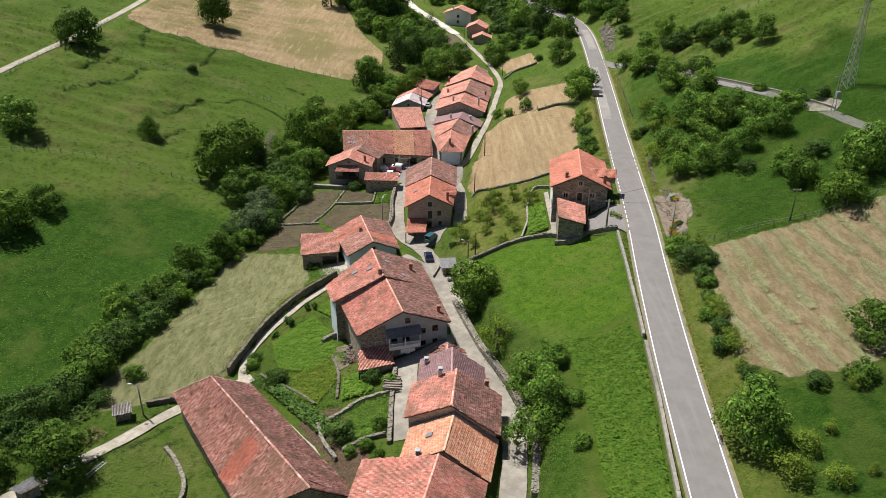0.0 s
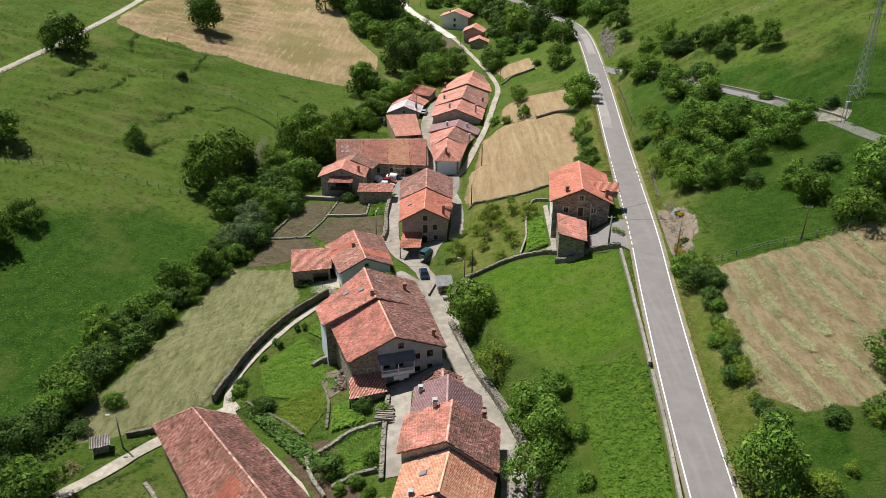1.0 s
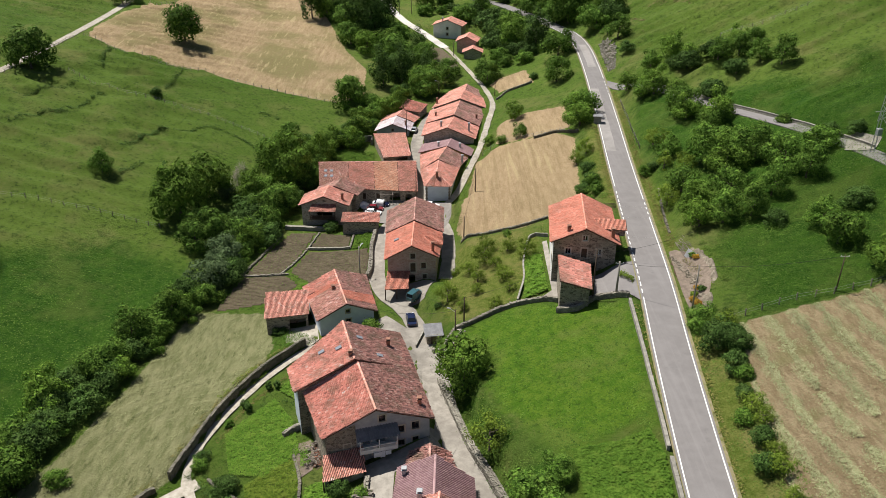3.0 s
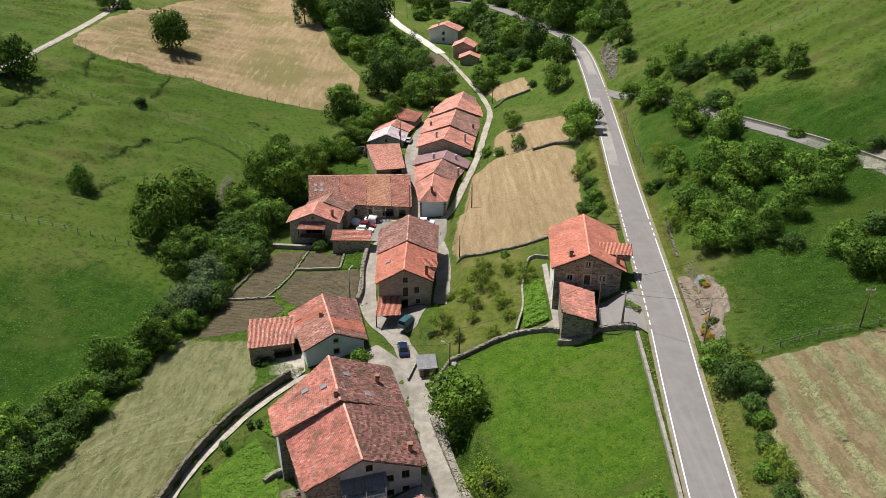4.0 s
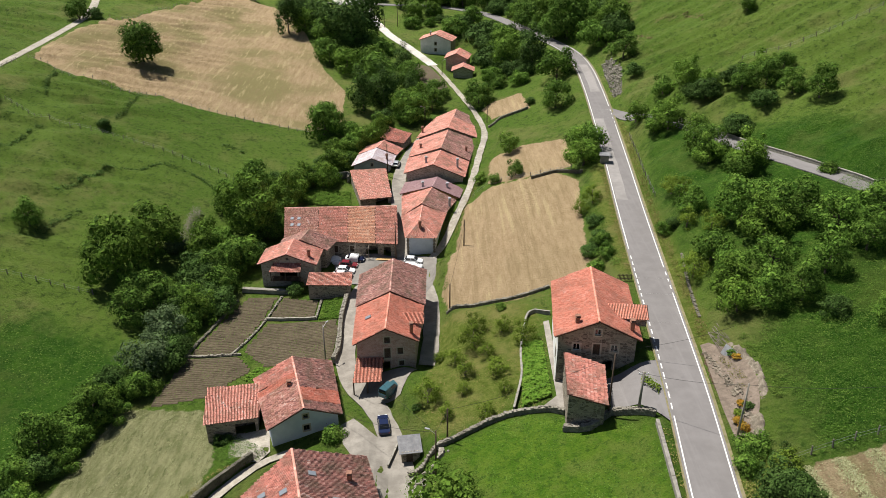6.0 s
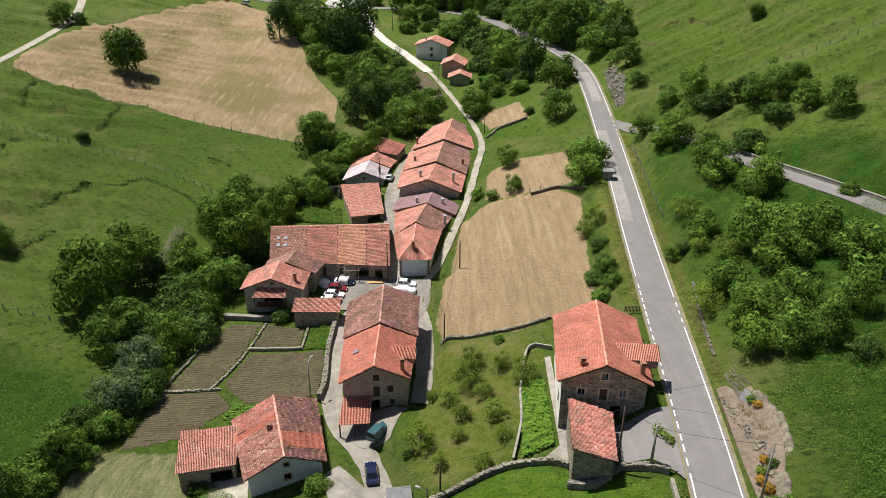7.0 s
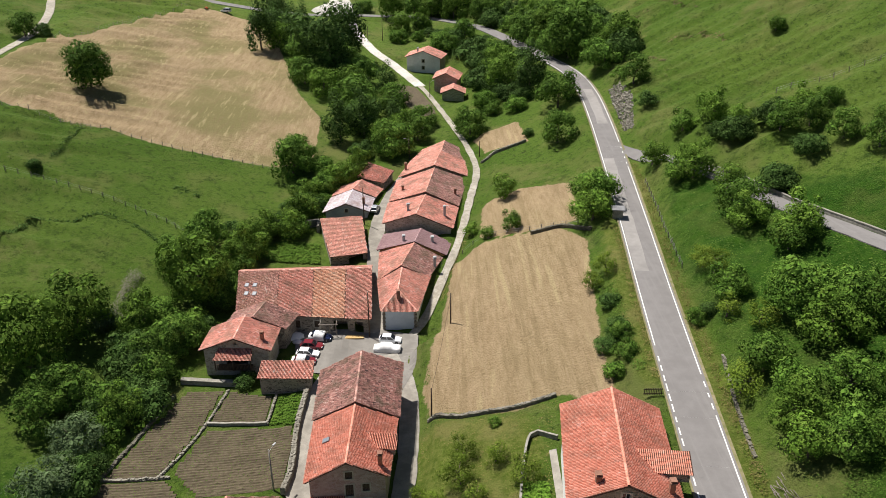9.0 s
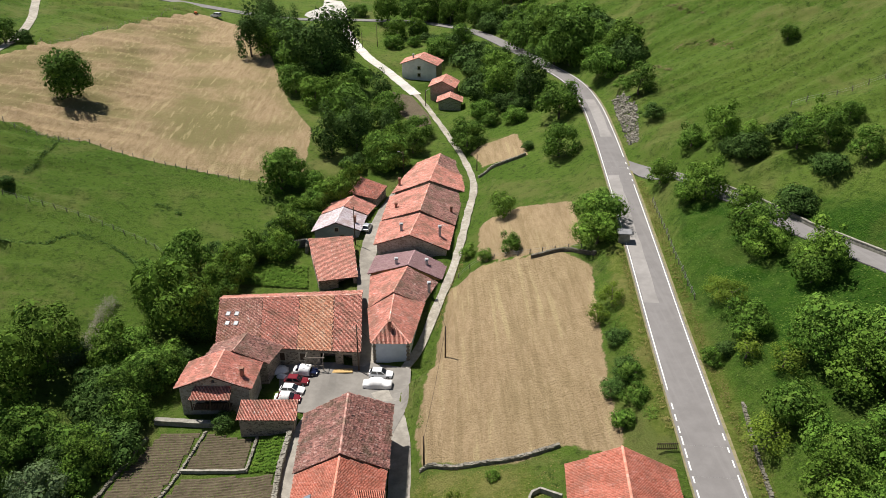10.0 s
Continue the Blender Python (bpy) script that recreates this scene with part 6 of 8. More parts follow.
leafy("vegetable_patch", [(-22.8, 156.6), (-15.5, 154.2), (-19, 149.2), (-24.6, 153.6)], "green potato patch behind the blue house", "crop", 60, 0.17, 0.45, rows=0.7)
leafy("crop_field", CROP, "lush green bean field in rows", "crop", 120, 0.2, 0.42)
leafy("vegetable_patch", [(21.6, 147.5), (24.6, 146.5), (24.0, 133.0), (20.0, 132.0), (20.6, 138)], "dense green vegetable patch beside the farmhouse", "crop", 60, 0.2, 0.6)
leafy("vegetable_patch", [(-27.0, 110.2), (-21.0, 118.0), (-17.0, 112), (-14.6, 104.5), (-19.0, 100.2), (-24.2, 101.6)], "green kitchen garden below the large house", "crop", 95, 0.125, 0.5)
leafy("vegetable_patch", [(-21.5, 99.2), (-15.2, 103.6), (-13.4, 97.5), (-16.0, 91.0), (-19.8, 93.6)], "yellowing vegetable patch in the garden", "crop", 95, 0.125, 0.4, "leaf_light")
leafy("vegetable_patch", [(-21.0, 120.6), (-16.2, 126.2), (-13.4, 121.4), (-17.4, 117.0)], "dark green cabbage patch", "crop", 44, 0.2, 0.45)
leafy("vegetable_patch", [(-12.6, 97.0), (-8.6, 98.4), (-7.4, 92.4), (-12.2, 91.0)], "green beans beside the stone wall", "crop", 44, 0.2, 0.6)
leafy("vegetable_patch", [(-10.0, 84.0), (-5.0, 87.4), (-4.4, 82.6), (-9.4, 81.2)], "small walled vegetable bed", "crop", 40, 0.19, 0.5)
leafy("bramble", [(-19.8, 93.0), (-13.6, 87.0), (-12.0, 83.6), (-14.0, 83.4), (-26, 97.6), (-24.6, 99.6)], "dark brambles on the bank above the path", "shrub", 44, 0.2, 1.0, "leaf_dark")


def windrows(name, poly, label, spacing, turn, material, per=12, wide=0.34, size=0.22, straight=0.5):
    """Cut grass lying in rows."""
    rng = np.random.default_rng(len(name) + int(spacing * 10))
    c, s = math.cos(radians(turn)), math.sin(radians(turn))
    q = np.array(poly)
    lo, hi = q.min(0), q.max(0)
    n = int((hi[0] - lo[0]) * (hi[1] - lo[1]) * per)
    x, y = rng.uniform(lo[0], hi[0], n), rng.uniform(lo[1], hi[1], n)
    hit = inside(poly, x, y)[0]
    x, y = x[hit], y[hit]
    n = len(x)
    w = -s * x + c * y
    u = c * x + s * y
    bend = np.array([noise.noise(Vector((a * 0.06, b * 0.06, 5))) for a, b in zip(x, y)]) * straight
    k = np.round((w + bend) / spacing) * spacing - bend
    off = (w - k) / (spacing / 2)
    gap = np.array([noise.noise(Vector((a * 0.35, b * 1.3, 8))) for a, b in zip(u, np.round(k * 3))])
    keep = (np.abs(off) < wide * (1 + 1.2 * gap) * rng.uniform(0.3, 1.5, n)) & (gap > -0.45) | (rng.uniform(0, 1, n) < 0.035)
    x, y, off = x[keep], y[keep], off[keep]
    z = lie(x, y) + 0.05 + 0.30 * np.clip(1 - (off / wide) ** 2, 0, 1) * rng.uniform(0.3, 1, len(x))
    lv = leaves(rng, np.stack([x, y, z], 1), np.tile((0, 0, 1.2), (len(x), 1)), size)
    tagged(new(name, bulk(name, lv, np.arange(len(lv)).reshape(-1, 4), M[material])), label, "hay", "", "stuff")


windrows("hay_rows", MOWN_EAST, "rows of pale cut hay on the mown field", 3.5, 94.6, "hay_green", 190, 0.40, 0.08, 0.9)
windrows("hay_rows", MOWN_WEST, "loose swaths of cut hay beside the hedge", 2.6, 58, "hay_fresh", 46, 0.40, 0.07, 11.0)


def tufts(name, poly, label, per, size, material, tall=0.25):
    """Coarse grass standing in a pasture."""
    rng = np.random.default_rng(len(label))
    q = np.array(poly)
    lo, hi = q.min(0), q.max(0)
    n = int((hi[0] - lo[0]) * (hi[1] - lo[1]) * per)
    x, y = rng.uniform(lo[0], hi[0], n), rng.uniform(lo[1], hi[1], n)
    hit = inside(poly, x, y)[0]
    x, y = x[hit], y[hit]
    patch = np.array([noise.fractal(Vector((a * 0.12, b * 0.12, 2)), 1.0, 2.0, 3) for a, b in zip(x, y)])
    keep = patch > rng.uniform(-0.5, 0.5, len(x))
    x, y = x[keep], y[keep]
    z = lie(x, y) + 0.02 + 0.25 * tall * rng.uniform(0.0, 1.0, len(x)) ** 2
    lv = leaves(rng, np.stack([x, y, z], 1), np.tile((0, 0, 2.6), (len(x), 1)), size)
    tagged(new(name, bulk(name, lv, np.arange(len(lv)).reshape(-1, 4), M[material])), label, "grass", "", "stuff")


tufts("grass", MEADOW, "long bright green meadow grass", 20, 0.10, "leaf")
tufts("grass", [(9.5, 166), (28, 161.5), (25.8, 151.5), (24, 132), (19, 131), (10, 128.5), (6, 133), (5, 142), (8, 152)], "rough orchard grass with dry patches", 12, 0.11, "blade_dry")
tufts("grass", [(34.6, 60), (36.4, 85), (41, 112), (46, 118), (46, 80), (42, 60)], "rough grass on the road bank", 14, 0.13, "blade")
leafy("grass", RANK_HILL, "tall rank grass on the slope", "grass", 34, 0.085, 0.6, "leaf")
tufts("grass", [(50, 130), (50, 200), (56, 222), (66, 200), (84, 150), (72, 130)], "dark orchard grass under the trees", 5, 0.17, "blade")
tufts("grass", [(-110, 60), (-60, 60), (-60, 120), (-44, 158), (-66, 172), (-110, 165)], "lush green pasture grass", 5, 0.15, "blade")
tufts("grass", [(-110, 170), (-62, 178), (-40, 180), (-28, 258), (-110, 262)], "tussocky pasture grass on the slope", 4.5, 0.16, "blade")
tufts("grass", [(62, 250), (74, 210), (90, 175), (120, 160), (150, 260), (110, 330), (66, 310)], "coarse hillside grass", 3, 0.2, "blade")
tufts("grass", [(12, 60), (22, 64), (22, 92), (14, 104), (9, 118), (7, 112), (14, 92), (16, 75)], "rough grass on the bank above the lane", 14, 0.12, "blade")

# ---- stone walls ----


def dry_wall(line, tall, label, thick=0.5, name="stone_wall", material="dry_stone", step=0.34, foot=None):
    """A rubble wall along a line: a core with stones proud of both faces and along the top."""
    p = smooth_line([(a, b, 0) for a, b in line], 1.0)[:, :2]
    z = (foot or surface)(p[:, 0], p[:, 1])
    d = np.gradient(p, axis=0)
    d /= np.linalg.norm(d, axis=1)[:, None] + 1e-9
    rng = random.Random(int(abs(line[0][0] * 31 + line[0][1])))
    ob = tagged(new(name), label, "wall")
    kit = Kit()
    n = len(p)
    side = np.stack([-d[:, 1], d[:, 0]], 1)
    for i in range(n - 1):
        a, b, sa, sb = p[i], p[i + 1], side[i] * (thick / 2 - 0.06), side[i + 1] * (thick / 2 - 0.06)
        low, high = (z[i] - 0.5, z[i + 1] - 0.5), (z[i] + tall - 0.1, z[i + 1] + tall - 0.1)
        kit.hexa([(*(a - sa), low[0]), (*(b - sb), low[1]), (*(b + sb), low[1]), (*(a + sa), low[0]), (*(a - sa), high[0]), (*(b - sb), high[1]), (*(b + sb), high[1]), (*(a + sa), high[0])])
    under("core", kit.mesh("core", M["old_concrete" if material == "concrete" else material]), ob)
    kit = Kit()
    if material == "concrete":
        for i in range(n - 1):
            a, b = p[i] + (p[i + 1] - p[i]) * 0.012, p[i + 1]
            sa, sb = side[i] * (thick / 2 + rng.uniform(-0.02, 0.02)), side[i + 1] * (thick / 2 + rng.uniform(-0.02, 0.02))
            t = tall + rng.uniform(-0.03, 0.03)
            kit.hexa([(*(a - sa), z[i] + t - 0.12), (*(b - sb), z[i + 1] + t - 0.12), (*(b + sb), z[i + 1] + t - 0.12), (*(a + sa), z[i] + t - 0.12), (*(a - sa), z[i] + t), (*(b - sb), z[i + 1] + t), (*(b + sb), z[i + 1] + t), (*(a + sa), z[i] + t)])
        under("coping", kit.mesh("coping", M["old_concrete"]), ob)
        return ob
    run = np.concatenate([[0], np.cumsum(np.linalg.norm(np.diff(p, axis=0), axis=1))])
    courses = max(1, int(tall / 0.22))
    s = 0.0
    while s < run[-1]:
        i = min(n - 2, int(np.searchsorted(run, s)) - 1 if s > 0 else 0)
        k = (s - run[i]) / max(1e-6, run[i + 1] - run[i])
        c, zz = p[i] + (p[i + 1] - p[i]) * k, z[i] + (z[i + 1] - z[i]) * k
        ang = math.degrees(math.atan2(d[i][1], d[i][0]))
        for q in range(courses):
            for e in (-1, 1):
                w, h, t = step * rng.uniform(0.7, 1.25), 0.22 * rng.uniform(0.75, 1.1), 0.18
                o = c + side[i] * e * (thick / 2 - 0.08 + rng.uniform(-0.03, 0.05))
                kit.box(pose(o[0], o[1], zz + q * tall / courses + rng.uniform(-0.03, 0.03), rng.uniform(-5, 5), rng.uniform(-5, 5), ang + rng.uniform(-8, 8)), w, t, h)
        lanes = max(1, round(thick / 0.36))
        for q in range(lanes):
            o = c + side[i] * (thick * ((q + 0.5) / lanes - 0.5) + rng.uniform(-0.06, 0.06))
            kit.box(pose(o[0], o[1], zz + tall - 0.16 + rng.uniform(-0.05, 0.03), rng.uniform(-12, 12), rng.uniform(-12, 12), ang + rng.uniform(-25, 25)), step * rng.uniform(0.6, 1.25), thick / lanes * rng.uniform(0.65, 1.1), rng.uniform(0.10, 0.26))
        s += step * rng.uniform(0.8, 1.15)
    tagged(under("stones", kit.mesh("stones", M[material]), ob), kind="stuff")
    return ob


dry_wall([(-32.6, 101.8), (-31.8, 106), (-29.2, 116.6), (-24.4, 126.4), (-18.6, 133.4)], 1.55, "mossy dry stone wall holding up the hay field", 0.42, material="moss_shade_stone", foot=land)
dry_wall([(-43.5, 94.0), (-38.5, 95.6), (-34, 99.6)], 0.9, "low dry stone wall beside the farm track", material="moss_shade_stone")
dry_wall([(-14.6, 85.8), (-12.0, 87.6), (-8.9, 90.2), (-4.8, 91.0)], 0.8, "dry stone garden wall", 0.42)
dry_wall([(-15.0, 86), (-13.8, 82.6), (-11.4, 78.6)], 0.7, "tumbled stone wall beside the path", 0.45)
dry_wall([(-10.4, 79.6), (-7.2, 81.2), (-4.6, 81.5)], 0.7, "short dry stone wall in the garden", 0.4)
dry_wall([(-4.2, 97.0), (-4.3, 90.0), (-4.0, 79.6)], 0.75, "rubble wall topped with roof tiles beside the yard", 0.6)
dry_wall([(-27.2, 101.6), (-24.6, 98.6), (-19.6, 94.6), (-16.4, 91.2)], 0.45, "low rubble edging above the path", 0.35, material="moss_shade_stone")
dry_wall([(-15.4, 103.8), (-13.6, 98.4), (-13.0, 92.0)], 0.45, "low stone wall dividing the garden", 0.35, material="moss_shade_stone")
dry_wall([(-17.6, 108.4), (-16.2, 109.6), (-14.6, 110)], 1.1, "short stone wall at the corner of the house", 0.5)
dry_wall([(4.4, 127.0), (7.2, 128.2), (10.4, 128.9), (13.6, 130.0), (17.8, 131.0), (22.6, 130.2), (25.2, 128.6)], 0.8, "whitish dry stone wall along the meadow", 0.5, material="dry_stone")
dry_wall([(24.6, 125.4), (27.6, 124.4), (30.6, 126.2), (33.2, 124.8), (35.2, 123)], 0.9, "stone wall below the farmyard", 0.6)
dry_wall([(10.4, 166.4), (14.0, 163.7), (18.6, 162.9), (23.0, 162.2), (28.0, 162.4)], 0.55, "low stone wall along the stubble field", 0.45)
dry_wall([(35.0, 121.6), (33.9, 108.2), (32.8, 95.0), (32.3, 89.8)], 0.75, "pale concrete topped wall beside the road", 0.45, material="concrete")
dry_wall([(32.2, 88.2), (31.2, 77.2), (30.0, 67.2), (28.6, 56), (25, 36)], 0.75, "pale concrete topped wall beside the road", 0.45, material="concrete")
dry_wall([(-22.6, 179.8), (-24.2, 171.6), (-26.1, 165.6), (-28.4, 160.6)], 0.35, "low line of field stones between plots", 0.35)
dry_wall([(-24.0, 171.6), (-14.5, 170.8)], 0.6, "low pale wall round a plot", 0.35, material="concrete")
dry_wall([(-14.5, 170.8), (-14.3, 177.8)], 0.45, "low stone wall beside the potato patch", 0.35)
dry_wall([(-9.3, 177.4), (-9.5, 169.2), (-8.9, 160), (-9.3, 155.4)], 1.3, "rubble wall along the village lane", 0.7)
dry_wall([(-36.6, 161.0), (-33.4, 171.2), (-31.2, 179.0)], 0.4, "mossy stones at the edge of the plots", 0.5, material="moss_shade_stone")
dry_wall([(-36.2, 160.9), (-31, 160.8), (-26.6, 160.9)], 0.4, "low line of stones across the plots", 0.4)
dry_wall([(-31.0, 182.2), (-23.4, 181.4), (-20.0, 181.2)], 0.9, "pale terrace wall before the stone house", 0.9, material="concrete")
dry_wall([(26.8, 153.6), (23.6, 155.4), (21.3, 146), (20.6, 138.9), (18.8, 131.8)], 0.75, "low concrete garden wall", 0.3, material="concrete")
dry_wall([(50.2, 162.3), (48.9, 155.0), (48.1, 149.9), (47.4, 144)], 0.3, "broken stone wall at the edge of the orchard", 0.4, material="moss_shade_stone")
dry_wall([(24.6, 262.2), (28.9, 262.7), (36.1, 263.4)], 0.7, "overgrown stone wall between meadows", 0.5)
dry_wall([(64.2, 226.0), (66.5, 215.8), (69.5, 205.8), (72.1, 194.8), (74.5, 186.8), (79.5, 169.8), (82.5, 158.7), (84.6, 150.5)], 0.8, "grey retaining wall above the side road", 0.4, material="concrete")
dry_wall([(5.6, 118), (7.6, 110.4), (9.9, 102.2), (13.0, 94.0), (15.0, 86.6), (16.2, 79.0), (15.0, 69)], 1.2, "rubble retaining wall along the lane", 0.95)
dry_wall([(-19.6, 233.6), (-14.8, 235.8), (-14.4, 232.8)], 1.8, "stone wall of a roofless yard", 0.5)
dry_wall([(1.4, 128.6), (2.6, 133.4)], 0.8, "low concrete parapet beside the lane", 0.25, material="concrete")
dry_wall([(41.4, 207), (36.8, 212), (31, 213.4)], 0.7, "dark field wall with grass on top", 0.5, material="moss_shade_stone")

# ---- fences, poles and cables ----


def fence(line, label, gap=2.6, tall=1.15, rail=False):
    ob = tagged(new("fence"), label, "fence", "field fences")
    p = smooth_line([(a, b, 0) for a, b in line], 0.5)[:, :2]
    run = np.concatenate([[0], np.cumsum(np.linalg.norm(np.diff(p, axis=0), axis=1))])
    s = np.arange(0, run[-1], gap)
    x, y = np.interp(s, run, p[:, 0]), np.interp(s, run, p[:, 1])
    z = surface(x, y)
    rng = random.Random(len(s))
    me = Kit().tube((0, 0, -0.4), (0.02, 0.01, tall), 0.10, 0.085, 6).mesh("post", M["wood_grey"])
    tops = []
    for a, b, c in zip(x, y, z):
        post = under("post", me, ob)
        post.matrix_local = pose(a, b, c, rng.uniform(-6, 6), rng.uniform(-6, 6), rng.uniform(0, 360))
        tops.append((a, b, c))
    kit = Kit()
    for h in (0.5, 0.95):
        for a, b in zip(tops[:-1], tops[1:]):
            kit.tube((a[0], a[1], a[2] + h), (b[0], b[1], b[2] + h), 0.012 if not rail else 0.05, None, 4)
    under("wire" if not rail else "rail", kit.mesh("wire", M["metal_grey"] if not rail else M["wood_grey"]), ob)


fence([(-113, 276), (-96.1, 268.5), (-77.6, 266.1), (-53.7, 263.5), (-26.1, 260.5)], "wire fence on wooden posts below the stubble")
fence([(-110.2, 327.7), (-102.3, 343.6), (-93.9, 374.9), (-85.2, 396.4)], "wire fence on wooden posts above the stubble")
fence([(-103.6, 169.1), (-95.7, 173.0), (-86.8, 175.6), (-77.0, 176.5), (-58.1, 176.0)], "wire fence on wooden posts across the pasture")
fence([(-106.2, 246.9), (-90.3, 237.3), (-69.1, 236.8), (-48.5, 231.5), (-38, 224)], "sagging wire fence across the hillside")
fence([(46.7, 112.2), (55.2, 113.2), (61.2, 112.6), (67.3, 112.6), (76.5, 114.2), (92, 109.5)], "wire fence beside the mown field", 2.4)
fence([(55.4, 222), (54.6, 212), (53.4, 200), (52.2, 186)], "wooden post fence beside the road", 2.2)

fence([(-121, 206), (-119.5, 228), (-117, 246), (-115, 275)], "pale rail fence along the hill track", 2.4, 1.1, True)
fence([(17.6, 217.4), (23, 218.6), (32, 214.6), (41, 211)], "wire fence at the end of the stubble field", 2.4, 1.0)


def pole(x, y, tall, label, wood=True, arms=0, lamp=0.0, r=0.14):
    z = ground_z(x, y)
    ob = thing("utility_pole" if not lamp else "street_lamp", x, y, z, 0, label, "pole" if not lamp else "street lamp", "poles")
    under("mast", Kit().tube((0, 0, -0.6), (0, 0, tall), r, r * 0.68, 10).mesh("mast", M["wood_dark" if wood else "concrete"], True), ob)
    for k in range(arms):
        arm = under("crossarm", Kit().box(pose(0, 0, tall - 0.35 - 0.5 * k), 1.3, 0.09, 0.09).mesh("crossarm", M["metal_grey"]), ob)
        kit = Kit()
        for dx in (-0.55, 0, 0.55):
            kit.tube((dx, 0, tall - 0.26 - 0.5 * k), (dx, 0, tall - 0.08 - 0.5 * k), 0.05, 0.035, 6)
        under("insulator", kit.mesh("insulator", M["render_white"]), arm)
    if lamp:
        w = radians(lamp)
        e = Vector((math.cos(w), math.sin(w), 0))
        arm = under("arm", Kit().tube((0, 0, tall - 0.5), (e.x * 0.9, e.y * 0.9, tall), 0.035, 0.03, 6).mesh("arm", M["metal_grey"]), ob)
        under("lamp_head", Kit().box(pose(e.x * 1.15, e.y * 1.15, tall - 0.04, 0, 0, lamp), 0.62, 0.26, 0.13).mesh("lamp_head", M["metal_grey"], bevel=0.03), arm)
    return Vector((x, y, z + tall - 0.2))


def cable(name, points, label, r=0.022, dip=0.035):
    """A wire hung from point to point."""
    kit = Kit()
    for a, b in zip(points[:-1], points[1:]):
        a, b = Vector(a), Vector(b)
        n = 14
        q = [a.lerp(b, i / n) - Vector((0, 0, 4 * dip * (b - a).length * (i / n) * (1 - i / n))) for i in range(n + 1)]
        for c, d in zip(q[:-1], q[1:]):
            kit.tube(c, d, r, None, 4)
    tagged(new(name, kit.mesh(name, M["rubber"])), label, "cable")


yard_pole = pole(30.2, 126.1, 9.5, "tall wooden pole at the farmyard wall", True, 0)
road_pole = pole(33.6, 124.7, 6.2, "grey concrete pole beside the road", False, 1, r=0.2)
bank_pole = pole(43.9, 119.0, 7.6, "grey pole on the rocky bank beside the road", False, 0)
pole(10.8, 166.2, 5.6, "wooden pole at the corner of the field", True)
field_pole = pole(14.3, 189.7, 6.0, "dark wooden pole in the stubble field", True)
pole(-10.8, 156.4, 7.2, "street lamp on a concrete post by the plots", False, 0, lamp=60)
lane_pole = pole(8.0, 123.9, 8.2, "dark wooden pole beside the lane", True, 0, lamp=160)
lane_pole_2 = pole(9.6, 129.2, 5.6, "dark wooden pole by the meadow wall", True)
hill_lamp = pole(61.4, 113.0, 5.8, "thin pole with crossarm at the field edge", True, 1, r=0.1)
pole(-43.4, 91.7, 6.0, "street lamp on a grey post by the track", False, 0, lamp=180)
alley_pole = pole(-4.1, 235.3, 9.0, "tall dark wooden pole beside the grey house", True)
pole(5.6, 269.6, 6.0, "street lamp behind the last houses", True, 0, lamp=200)
barn_pole = pole(-0.2, 193.2, 9.4, "leaning dark wooden pole against the barn", True)
pole(11.5, 318.1, 5.5, "street lamp on the gravel lane", True, 0, lamp=30)
pole(24.3, 266.5, 4.3, "wooden pole at the lane corner", True)
pole(-12.5, 378, 6, "wooden pole on the far lane", True)
pole(-7, 382, 8, "wooden pole on the far lane", True)
cable("cable", [yard_pole, road_pole, bank_pole, hill_lamp], "black power cable across the road")
cable("cable", [yard_pole, lane_pole_2, lane_pole, (-4.6, 150.4, 10.5)], "black power cable over the orchard")
cable("cable", [(35.4, 134.8, 21.5), (47.5, 133.0, 26.0)], "black power cable across the road")
cable("cable", [lane_pole, (-6.6, 139.0, 7.6)], "black power cable over the lane")
cable("cable", [field_pole, (10.8, 166.2, 13.9)], "black power cable over the stubble field")
cable("cable", [field_pole, (12.9, 216, 10.6)], "black power cable over the stubble field")
cable("cable", [barn_pole, (2.4, 195.6, 9.6)], "black power cable over the alley")


